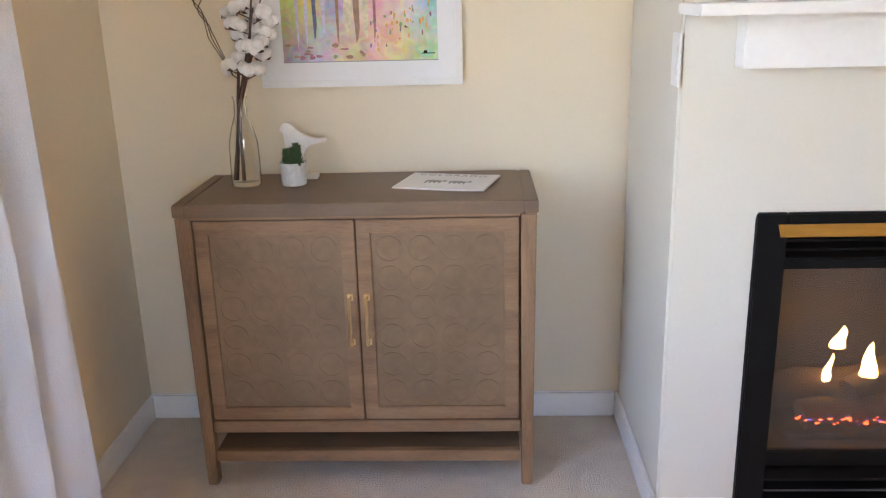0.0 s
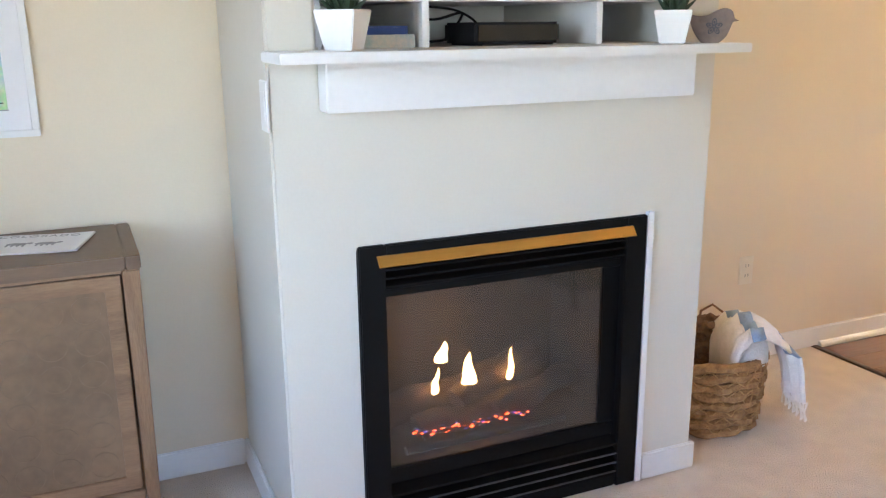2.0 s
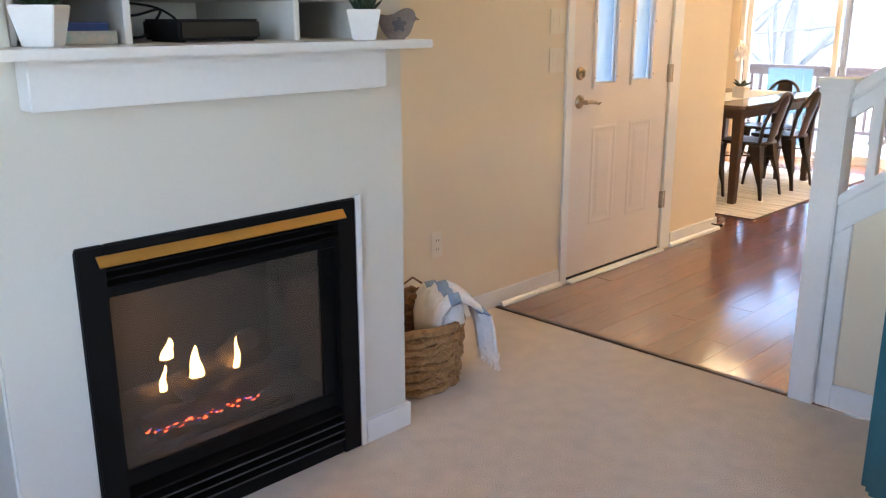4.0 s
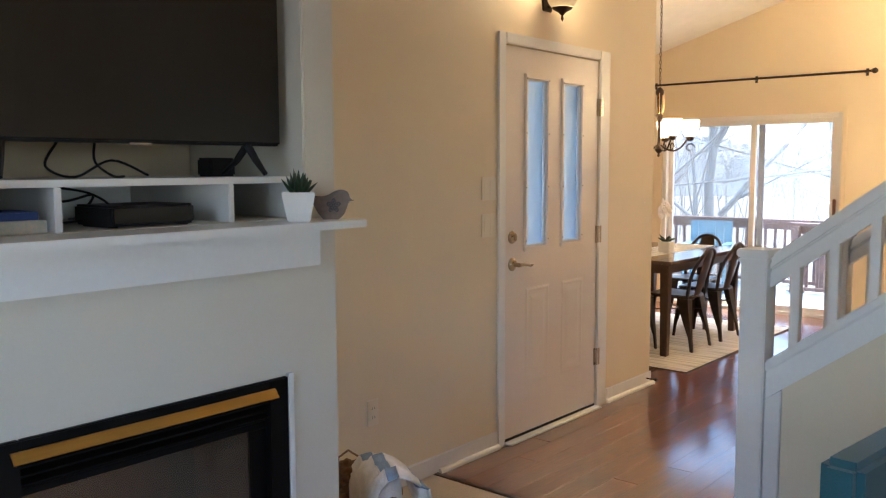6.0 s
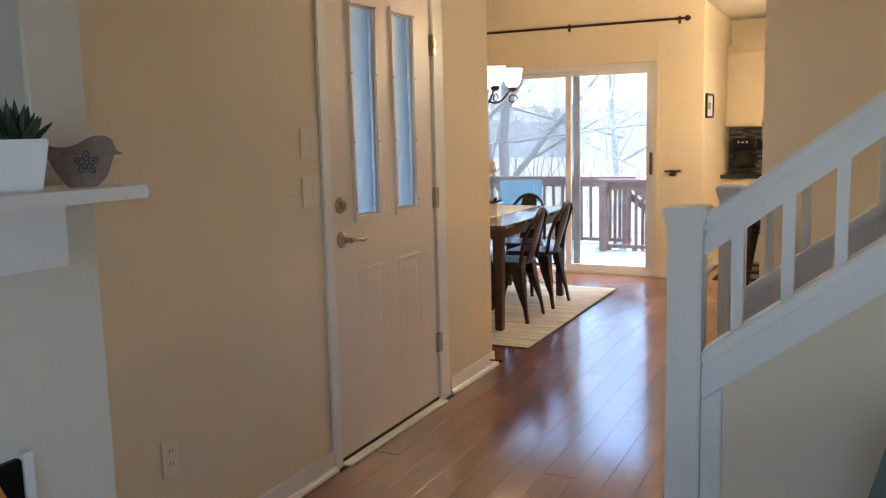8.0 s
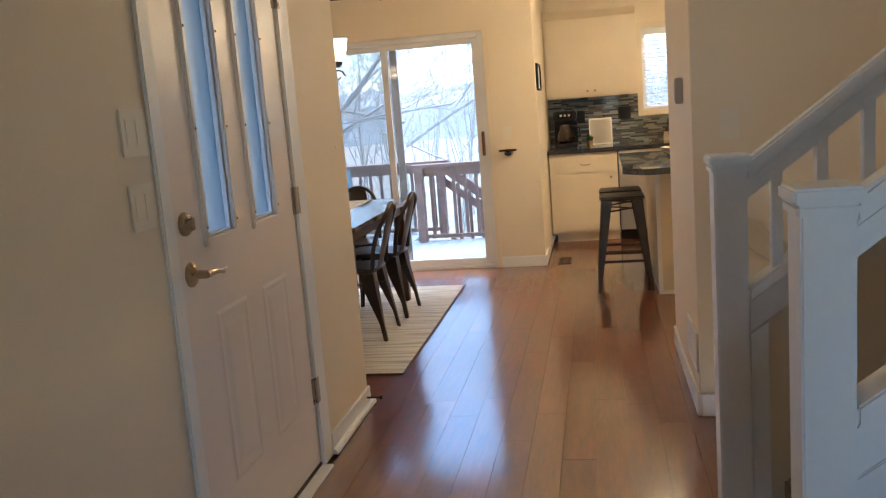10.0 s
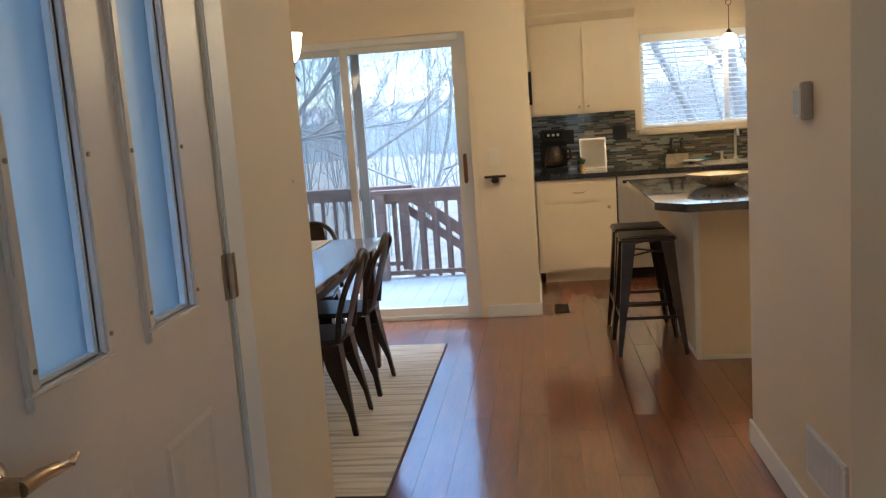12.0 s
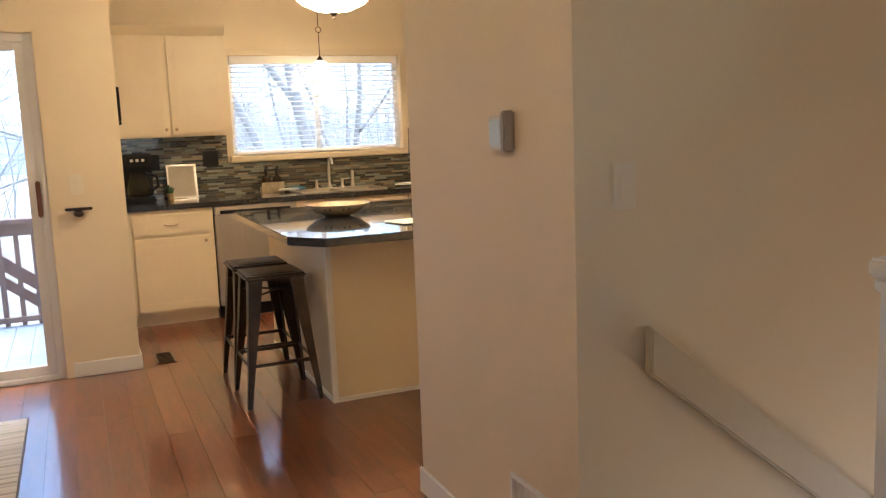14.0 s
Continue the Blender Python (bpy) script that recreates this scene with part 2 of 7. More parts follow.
def plank_material():
    m = mat("red_brown_laminate", (0.215, 0.064, 0.023), 0.42, coat=1.0, bump=0.45, bscale=9, scale=3, second=(0.125, 0.038, 0.016), stretch=(1.2, 8, 8), depth=0.003)
    n, l, b = nodes_of(m)
    b.inputs["Coat Roughness"].default_value = 0.13
    b.inputs["Coat IOR"].default_value = 2.15
    b.inputs["Specular IOR Level"].default_value = 0.2
    info, add, mp = n.new("ShaderNodeObjectInfo"), n.new("ShaderNodeVectorMath"), n["Mapping"]
    scl = n.new("ShaderNodeVectorMath")
    scl.operation = "SCALE"
    scl.inputs[0].default_value = (37.0, 19.0, 7.0)
    l.new(info.outputs["Random"], scl.inputs["Scale"])
    l.new(n["Texture Coordinate"].outputs["Object"], add.inputs[0])
    l.new(scl.outputs["Vector"], add.inputs[1])
    l.new(add.outputs["Vector"], mp.inputs["Vector"])
    hsv, rng = n.new("ShaderNodeHueSaturation"), n.new("ShaderNodeMapRange")
    rng.inputs["To Min"].default_value, rng.inputs["To Max"].default_value = 0.86, 1.12
    l.new(info.outputs["Random"], rng.inputs["Value"])
    l.new(rng.outputs["Result"], hsv.inputs["Value"])
    l.new(n["Color Ramp"].outputs["Color"], hsv.inputs["Color"])
    l.new(hsv.outputs["Color"], b.inputs["Base Color"])
    scraped, relief = n.new("ShaderNodeTexNoise"), n.new("ShaderNodeBump")
    scraped.inputs["Scale"].default_value, scraped.inputs["Detail"].default_value, scraped.inputs["Distortion"].default_value = 5.0, 3, 1.0
    relief.inputs["Strength"].default_value, relief.inputs["Distance"].default_value = 0.22, 0.002
    l.new(mp.outputs["Vector"], scraped.inputs["Vector"])
    l.new(scraped.outputs["Fac"], relief.inputs["Height"])
    l.new(relief.outputs["Normal"], b.inputs["Coat Normal"])
    return m


def mosaic_material():
    m = mat("glass_strip_mosaic", (0.2, 0.2, 0.2), 0.25, bump=0.0, coat=0.3)
    n, l, b = nodes_of(m)
    br, tc = n.new("ShaderNodeTexBrick"), n["Texture Coordinate"]
    sep, com = n.new("ShaderNodeSeparateXYZ"), n.new("ShaderNodeCombineXYZ")
    l.new(tc.outputs["Object"], sep.inputs[0])
    l.new(sep.outputs["Y"], com.inputs["X"])
    l.new(sep.outputs["Z"], com.inputs["Y"])
    l.new(com.outputs[0], br.inputs["Vector"])
    br.inputs["Scale"].default_value = 1.0
    br.inputs["Brick Width"].default_value, br.inputs["Row Height"].default_value = 0.13, 0.017
    br.inputs["Mortar Size"].default_value = 0.0012
    br.offset, br.squash, br.squash_frequency, br.offset_frequency = 0.37, 0.6, 3, 2
    br.inputs["Color1"].default_value, br.inputs["Color2"].default_value = (0, 0, 0, 1), (1, 1, 1, 1)
    br.inputs["Mortar"].default_value = (0.35, 0.35, 0.35, 1)
    ramp = n.new("ShaderNodeValToRGB")
    e = ramp.color_ramp.elements
    ramp.color_ramp.interpolation = "CONSTANT"
    e[0].position, e[0].color = 0.0, (0.035, 0.035, 0.035, 1)
    e[1].position, e[1].color = 0.22, (0.16, 0.16, 0.13, 1)
    for p, c in ((0.42, (0.10, 0.075, 0.045)), (0.58, (0.24, 0.26, 0.23)), (0.74, (0.06, 0.065, 0.06)), (0.88, (0.30, 0.25, 0.17))):
        k = e.new(p)
        k.color = (*c, 1)
    l.new(br.outputs["Color"], ramp.inputs["Fac"])
    l.new(ramp.outputs["Color"], b.inputs["Base Color"])
    return m


def rug_material():
    m = mat("striped_woven_rug", (0.56, 0.47, 0.36), 0.95, var=0.1, bump=0.9, bscale=160)
    n, l, b = nodes_of(m)
    wave = n.new("ShaderNodeTexNoise")
    mp = n.new("ShaderNodeMapping")
    mp.inputs["Scale"].default_value = (36, 1.6, 1)
    l.new(n["Texture Coordinate"].outputs["Object"], mp.inputs["Vector"])
    l.new(mp.outputs["Vector"], wave.inputs["Vector"])
    wave.inputs["Scale"].default_value, wave.inputs["Detail"].default_value = 1.0, 3
    ramp = n.new("ShaderNodeValToRGB")
    e = ramp.color_ramp.elements
    e[0].position, e[0].color = 0.38, (0.38, 0.36, 0.335, 1)
    e[1].position, e[1].color = 0.54, (0.62, 0.595, 0.56, 1)
    l.new(wave.outputs["Fac"], ramp.inputs["Fac"])
    l.new(ramp.outputs["Color"], b.inputs["Base Color"])
    return m


def painting_material():
    m = mat("watercolour_garden", (0.6, 0.5, 0.5), 0.7, bump=0.1)
    n, l, b = nodes_of(m)
    tc = n["Texture Coordinate"]
    warp = n.new("ShaderNodeTexNoise")
    warp.inputs["Scale"].default_value, warp.inputs["Detail"].default_value = 12, 7
    l.new(tc.outputs["Object"], warp.inputs["Vector"])
    sep = n.new("ShaderNodeSeparateXYZ")
    l.new(tc.outputs["Object"], sep.inputs[0])

    def shifted(axis, amount):
        a = n.new("ShaderNodeMath")
        a.operation = "MULTIPLY_ADD"
        l.new(warp.outputs["Fac"], a.inputs[0])
        a.inputs[1].default_value = amount
        l.new(sep.outputs[axis], a.inputs[2])
        return a.outputs[0]

    def ramp(stops, fac):
        r = n.new("ShaderNodeValToRGB")
        e = r.color_ramp.elements
        e[0].position, e[0].color = stops[0][0], (*stops[0][1], 1)
        e[1].position, e[1].color = stops[1][0], (*stops[1][1], 1)
        for p, c in stops[2:]:
            e.new(p).color = (*c, 1)
        l.new(fac, r.inputs["Fac"])
        return r.outputs["Color"]

    def unit(socket, lo, hi):
        r = n.new("ShaderNodeMapRange")
        r.inputs["From Min"].default_value, r.inputs["From Max"].default_value = lo, hi
        l.new(socket, r.inputs["Value"])
        return r.outputs["Result"]
    across = unit(shifted("X", 0.16), -0.14, 0.30)
    low = ramp(((0.0, (0.42, 0.22, 0.30)), (0.12, (0.30, 0.26, 0.50)), (0.24, (0.52, 0.50, 0.72)), (0.36, (0.80, 0.66, 0.42)), (0.48, (0.62, 0.42, 0.30)),
                (0.60, (0.86, 0.55, 0.45)), (0.72, (0.80, 0.62, 0.28)), (0.84, (0.45, 0.62, 0.30)), (1.0, (0.55, 0.74, 0.50))), across)
    high = ramp(((0.0, (0.55, 0.62, 0.15)), (0.2, (0.80, 0.70, 0.18)), (0.34, (0.35, 0.38, 0.66)), (0.5, (0.85, 0.72, 0.60)), (0.66, (0.80, 0.45, 0.50)), (0.82, (0.85, 0.70, 0.66)), (1.0, (0.30, 0.52, 0.60))), across)
    mix = n.new("ShaderNodeMix")
    mix.data_type = "RGBA"
    l.new(unit(shifted("Z", 0.2), 0.16, 0.36), mix.inputs["Factor"])
    l.new(low, mix.inputs[6])
    l.new(high, mix.inputs[7])
    spots = n.new("ShaderNodeTexNoise")
    spots.inputs["Scale"].default_value, spots.inputs["Detail"].default_value, spots.inputs["Distortion"].default_value = 26, 6, 1.2
    l.new(tc.outputs["Object"], spots.inputs["Vector"])
    wash = n.new("ShaderNodeMix")
    wash.data_type, wash.blend_type = "RGBA", "OVERLAY"
    wash.inputs["Factor"].default_value = 0.8
    l.new(mix.outputs[2], wash.inputs[6])
    l.new(spots.outputs["Color"], wash.inputs[7])
    l.new(wash.outputs[2], b.inputs["Base Color"])
    return m


for gloss in (BLACK, PLASTIC):
    gloss.node_tree.nodes["Principled BSDF"].inputs["Specular IOR Level"].default_value = 0.16
PLANK, MOSAIC, RUG, PAINTING = plank_material(), mosaic_material(), rug_material(), painting_material()


# ---- mesh helpers ----
def box(bm, x0, x1, y0, y1, z0, z1):
    v = [bm.verts.new((x, y, z)) for x in (x0, x1) for y in (y0, y1) for z in (z0, z1)]
    for f in ((0, 1, 3, 2), (4, 6, 7, 5), (0, 4, 5, 1), (2, 3, 7, 6), (0, 2, 6, 4), (1, 5, 7, 3)):
        bm.faces.new([v[i] for i in f])
    return v


def ring(bm, c, r, n, u, w):
    return [bm.verts.new(Vector(c) + r * (math.cos(2 * math.pi * i / n) * u + math.sin(2 * math.pi * i / n) * w)) for i in range(n)]


def skin(bm, rings, caps=True):
    for a, b in zip(rings, rings[1:]):
        n = len(a)
        for i in range(n):
            bm.faces.new((a[i], a[(i + 1) % n], b[(i + 1) % n], b[i]))
    if caps:
        bm.faces.new(rings[0][::-1])
        bm.faces.new(rings[-1])


def tube(bm, pts, radius, n=8, caps=True):
    """A round bar along points; radius is one number or one a point."""
    pts = [Vector(p) for p in pts]
    rr = radius if isinstance(radius, (list, tuple)) else [radius] * len(pts)
    rings, u = [], None
    for i, p in enumerate(pts):
        d = (pts[min(i + 1, len(pts) - 1)] - pts[max(i - 1, 0)]).normalized()
        if u is None:
            u = d.orthogonal().normalized()
        u = (u - d * u.dot(d)).normalized()
        rings.append(ring(bm, p, rr[i], n, u, d.cross(u)))
    skin(bm, rings, caps)


def lathe(bm, profile, n=24, centre=(0, 0), caps=True):
    skin(bm, [ring(bm, (centre[0], centre[1], z), max(r, 0.0005), n, Vector((1, 0, 0)), Vector((0, 1, 0))) for r, z in profile], caps)


def prism(bm, outline, axis, a0, a1):
    """An outline of 2D points pushed along an axis from a0 to a1."""
    def at(p, a):
        return {"x": (a, p[0], p[1]), "y": (p[0], a, p[1]), "z": (p[0], p[1], a)}[axis]
    lo, hi = [bm.verts.new(at(p, a0)) for p in outline], [bm.verts.new(at(p, a1)) for p in outline]
    n = len(outline)
    bm.faces.new(lo)
    bm.faces.new(hi[::-1])
    for i in range(n):
        bm.faces.new((lo[i], hi[i], hi[(i + 1) % n], lo[(i + 1) % n]))


def blob(bm, c, r, sub=2, rough=0.0):
    made = bmesh.ops.create_icosphere(bm, subdivisions=sub, radius=1.0)["verts"]
    for v in made:
        k = 1 + rough * noise.noise(v.co * 2.3 + Vector(c) * 31)
        v.co = Vector(c) + Vector((v.co.x * r[0], v.co.y * r[1], v.co.z * r[2])) * k


def finish(name, bm, material, bevel=0.0, smooth=False, segments=2):
    bmesh.ops.recalc_face_normals(bm, faces=bm.faces)
    if bevel:
        edges = [e for e in bm.edges if len(e.link_faces) == 2 and e.calc_face_angle(0) > 0.6]
        bmesh.ops.bevel(bm, geom=edges, offset=bevel, segments=segments, affect="EDGES", clamp_overlap=True)
    me = bpy.data.meshes.new(name)
    bm.to_mesh(me)
    bm.free()
    me.materials.append(material)
    if smooth:
        for p in me.polygons:
            p.use_smooth = True
        me.set_sharp_from_angle(angle=0.7)
    return me


def part(name, bm, material, parent, label="", bevel=0.0, smooth=False, segments=2):
    ob = new(name, finish(name, bm, material, bevel, smooth, segments))
    ob.parent = parent
    if label:
        ob["label"] = label
    return ob


def thing(name, label, category, m=None, group="", kind=""):
    ob = new(name)
    ob.matrix_basis = m or Matrix()
    return tagged(ob, label, category, group, kind)


def single(name, bm, material, label, category, m=None, group="", kind="", bevel=0.0, smooth=False):
    ob = new(name, finish(name, bm, material, bevel, smooth))
    ob.matrix_basis = m or Matrix()
    return tagged(ob, label, category, group, kind)


def bx(*spans):
    bm = bmesh.new()
    for s in spans:
        box(bm, *s)
    return bm


def built(fn, *a, **k):
    bm = bmesh.new()
    fn(bm, *a, **k)
    return bm


def pierced(along, a0, a1, t0, t1, z0, z1, holes=()):
    """A wall with real openings. along: 'x' or 'y'; holes: (a0, a1, z0, z1)."""
    us = sorted({a0, a1, *(h[0] for h in holes), *(h[1] for h in holes)})
    zs = sorted({z0, z1, *(h[2] for h in holes), *(h[3] for h in holes)})

    def solid(i, j):
        if not (0 <= i < len(us) - 1 and 0 <= j < len(zs) - 1):
            return False
        u, z = (us[i] + us[i + 1]) / 2, (zs[j] + zs[j + 1]) / 2
        return not any(h[0] < u < h[1] and h[2] < z < h[3] for h in holes)
    bm = bmesh.new()
    cache = {}

    def vert(u, t, z):
        if (u, t, z) not in cache:
            cache[u, t, z] = bm.verts.new((u, t, z) if along == "x" else (t, u, z))
        return cache[u, t, z]
    for i in range(len(us) - 1):
        for j in range(len(zs) - 1):
            if not solid(i, j):
                continue
            u0, u1, w0, w1 = us[i], us[i + 1], zs[j], zs[j + 1]
            for t in (t0, t1):
                bm.faces.new([vert(u0, t, w0), vert(u1, t, w0), vert(u1, t, w1), vert(u0, t, w1)])
            for ok, (p, q) in ((solid(i - 1, j), ((u0, w0), (u0, w1))), (solid(i + 1, j), ((u1, w0), (u1, w1))),
                               (solid(i, j - 1), ((u0, w0), (u1, w0))), (solid(i, j + 1), ((u0, w1), (u1, w1)))):
                if not ok:
                    bm.faces.new([vert(p[0], t0, p[1]), vert(q[0], t0, q[1]), vert(q[0], t1, q[1]), vert(p[0], t1, p[1])])
    return bm


def structure(name, bm, material, label, category="wall", bevel=0.0):
    return single(name, bm, material, label, category, kind="structure", bevel=bevel)


# ---- structure ----
TOP = 4.7
structure("wall_north", pierced("x", -4.6, 1.62, 0.0, 0.15, -0.02, TOP, [(0.0, 0.915, -0.01, 2.045)]), PAINT, "cream painted wall with the front door opening")
structure("wall_chimney", pierced("x", -2.935, -1.695, -0.60, -0.004, -0.02, TOP, [(-2.82, -1.82, 1.285, 2.15), (-2.74, -1.94, 0.05, 0.81)]), COOLLITPAINT,
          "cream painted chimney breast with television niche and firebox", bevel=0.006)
structure("wall_west", pierced("y", -5.15, 0.0, -4.6, -4.45, -0.02, TOP, [(-2.4, -1.0, 0.6, 2.0)]), PAINT, "cream painted wall with a curtained window")
# rear opening is assumed, cut for the added back sky lamp
structure("wall_south", pierced("x", -4.6, 6.7, -5.15, -5.0, -0.02, TOP, [(-3.2, -2.2, 1.0, 2.0)]), PAINT, "cream painted rear wall")
structure("wall_thermostat", bx((1.53, 2.48, -1.595, -1.475, -0.02, TOP)), PAINT, "cream painted hall wall beside the stairs")
structure("wall_stairwell", bx((1.41, 1.53, -5.0, -1.475, -2.6, TOP)), PAINT, "cream painted stairwell wall")
structure("wall_kitchen_west", bx((2.36, 2.48, -5.0, -1.596, -0.02, TOP)), PAINT, "cream painted kitchen wall")
structure("wall_dining_west", bx((1.50, 1.62, 0.151, 2.1, -0.02, TOP)), PAINT, "cream painted dining room wall")
structure("wall_dining_north", bx((1.50, 5.0, 2.1, 2.25, -0.02, TOP)), PAINT, "cream painted dining room wall")
structure("wall_patio", pierced("y", -0.65, 2.1, 4.86, 5.0, -0.02, 3.4, [(-0.25, 1.52, -0.01, 1.925)]), PAINT, "cream painted wall with the sliding patio door", bevel=0.004)
structure("wall_kitchen_side", bx((5.001, 6.7, -0.65, -0.53, -0.02, 2.5)), PAINT, "cream painted kitchen side wall")
structure("wall_kitchen_back", pierced("y", -5.0, -0.651, 6.55, 6.7, -0.02, 2.5, [(-3.0, -1.57, 1.17, 1.95)]), PAINT, "cream painted kitchen wall with the sink window")
structure("wall_kitchen_header", bx((4.86, 5.0, -5.0, -0.651, 2.42, TOP)), PAINT, "cream painted wall above the kitchen recess")
structure("ceiling_kitchen", bx((5.001, 6.549, -5.0, -0.6505, 2.42, 2.5)), CEIL, "flat white kitchen ceiling", "ceiling")


def vault(bm):
    pts = [(2.3, 2.39), (-5.2, 4.64), (-5.2, 4.76), (2.3, 2.51)]
    prism(bm, pts, "x", -4.7, 5.02)


structure("ceiling", built(vault), CEIL, "white vaulted ceiling sloping over the rooms", "ceiling")
structure("floor_carpet", bx((-4.6, -0.565, -5.0, 0.0, -0.10, 0.0)), CARPET, "beige looped carpet in the living room", "carpet")
structure("floor_threshold", bx((-0.565, -0.535, -1.43, 0.0, -0.05, 0.006)), DARKWOOD, "dark wood transition strip between carpet and planks", "threshold", bevel=0.003)
floor = thing("floor", "red-brown laminate plank floor in hall, dining room and kitchen", "floor", kind="structure")
part("subfloor", bx((-0.535, 1.42, -1.557, 0.15, -0.12, -0.014), (1.421, 4.99, -1.53, 2.2, -0.12, -0.014), (4.991, 6.6, -1.53, -0.655, -0.12, -0.014), (1.9, 6.6, -5.0, -1.531, -0.12, -0.014)), DARKWOOD, floor)


def baseboard(x0, x1, y0, y1, h=0.088, name="baseboard"):
    bm = bx((x0, x1, y0, y1, 0.0, h))
    structure(name, bm, TRIM, "white painted baseboard", "baseboard", bevel=0.005)


baseboard(-4.45, -2.947, -0.012, 0.0)
baseboard(-4.45, -4.438, -5.0, -0.013)
baseboard(-2.947, -2.935, -0.612, 0.0)
baseboard(-2.9345, -2.765, -0.612, -0.60)
baseboard(-1.885, -1.683, -0.612, -0.60)
baseboard(-1.695, -1.683, -0.5995, 0.0)
baseboard(-1.6825, -0.066, -0.012, 0.0)
baseboard(1.035, 1.632, -0.012, 0.0)
baseboard(1.62, 1.632, 0.0005, 2.1)
baseboard(1.398, 2.492, -1.475, -1.463, 0.10)
baseboard(1.398, 1.41, -1.65, -1.4755, 0.10)
baseboard(2.48, 2.492, -2.6, -1.4755, 0.10)
baseboard(4.848, 4.86, -0.662, -0.2905)
baseboard(4.8605, 5.93, -0.662, -0.65)
baseboard(4.848, 4.86, 1.55, 2.1)


def shoe_moulding(x0, x1, y0, y1):
    bm = bmesh.new()
    prism(bm, [(y0, 0.0), (y1, 0.0), (y1, 0.022), ((y0 + y1) / 2, 0.020), (y0 + 0.003, 0.012)], "x", x0, x1)
    structure("trim", bm, TRIM, "white quarter-round strip along the baseboard", "trim")


shoe_moulding(-0.53, -0.066, -0.032, -0.0125)
shoe_moulding(1.032, 1.65, -0.032, -0.0125)


# front door
def front_door():
    d = thing("door_1", "ivory panelled front door with two tall frosted panes, closed", "door", kind="structure")
    z0, z1 = 0.022, 2.04
    holes = [(0.188, 0.368, 1.018, 1.888), (0.537, 0.715, 1.018, 1.888)]
    part("door_slab", pierced("x", 0.004, 0.911, 0.0, 0.044, z0, z1, holes), DOORPAINT, d, bevel=0.002)
    for x0, x1 in ((0.185, 0.41), (0.535, 0.76)):
        bm = bmesh.new()
        rings = []
        for inset, y in ((0.0, 0.0), (0.012, -0.0035), (0.026, -0.0008), (0.040, -0.0010), (0.062, -0.0045)):
            a0, a1, b0, b1 = x0 + inset, x1 - inset, 0.275 + inset, 0.80 - inset
            rings.append([bm.verts.new(p) for p in ((a0, y, b0), (a1, y, b0), (a1, y, b1), (a0, y, b1))])
        skin(bm, rings)
        part("embossed_panel", bm, DOORPAINT, d, "shallow embossed panel")
    for x0, x1, w0, w1 in holes:
        f = bmesh.new()
        a = 0.024
        for s in ((x0 - a, x1 + a, w0 - a, w0), (x0 - a, x1 + a, w1, w1 + a), (x0 - a, x0, w0 + 0.0005, w1 - 0.0005), (x1, x1 + a, w0 + 0.0005, w1 - 0.0005)):
            box(f, s[0], s[1], -0.012, 0.030, s[2], s[3])
        fr = part("window_frame", f, DOORPAINT, d, bevel=0.004)
        beads = bx((x0, x0 + 0.008, 0.004, 0.019, w0, w1), (x1 - 0.008, x1, 0.004, 0.019, w0, w1), (x0 + 0.0085, x1 - 0.0085, 0.004, 0.019, w0, w0 + 0.008), (x0 + 0.0085, x1 - 0.0085, 0.004, 0.019, w1 - 0.008, w1))
        part("glazing_bead", beads, TRIM, fr, "white glazing bead", bevel=0.002)
        pane = part("pane", bx((x0, x1, 0.020, 0.026, w0, w1)), FROSTED, fr, "frosted glass pane")
        pane.visible_shadow = False
        for k in range(4):
            for x in (x0 - 0.013, x1 + 0.013):
                sc = bmesh.new()
                lathe(sc, [(0.004, 0), (0.004, 0.003), (0.002, 0.004)], 8)
                s = part("screw", sc, NICKEL, fr)
                s.matrix_basis = pose(x, -0.012, w0 + 0.03 + k * 0.28, 90)
    for z in (0.307, 1.039, 1.776):
        bm = bmesh.new()
        tube(bm, [(0.92, -0.008, z - 0.05), (0.92, -0.008, z + 0.05)], 0.007, 10)
        box(bm, 0.895, 0.9115, -0.003, -0.0005, z - 0.05, z + 0.05)
        box(bm, 0.9285, 0.945, -0.014, -0.0125, z - 0.05, z + 0.05)
        part("hinge", bm, NICKEL, d, "aged nickel hinge", bevel=0.001)
    bm = bmesh.new()
    lathe(bm, [(0.033, 0), (0.033, 0.006), (0.027, 0.014), (0.016, 0.016)], 20)
    bolt = part("deadbolt", bm, NICKEL, d, "round aged nickel deadbolt")
    bolt.matrix_basis = pose(0.062, 0.0, 1.075, 90)
    part("thumbturn", bx((-0.005, 0.005, -0.018, 0.018, 0.016, 0.032)), NICKEL, bolt, bevel=0.003)
    bm = bmesh.new()
    lathe(bm, [(0.035, 0), (0.034, 0.006), (0.024, 0.014), (0.013, 0.02), (0.012, 0.05)], 20)
    rose = part("handle_rose", bm, NICKEL, d, "aged nickel lever handle")
    rose.matrix_basis = pose(0.066, 0.0, 0.935, 90)
    bm = bmesh.new()
    tube(bm, [(-0.008, 0, 0.05), (0.03, 0.002, 0.054), (0.07, -0.004, 0.054), (0.10, -0.012, 0.050), (0.125, -0.008, 0.046)], [0.011, 0.010, 0.008, 0.007, 0.005], 10)
    part("lever", bm, NICKEL, rose, smooth=True)
    part("door_sweep", bx((0.004, 0.911, -0.004, 0.03, 0.010, 0.0215)), PLASTIC, d)
    return d


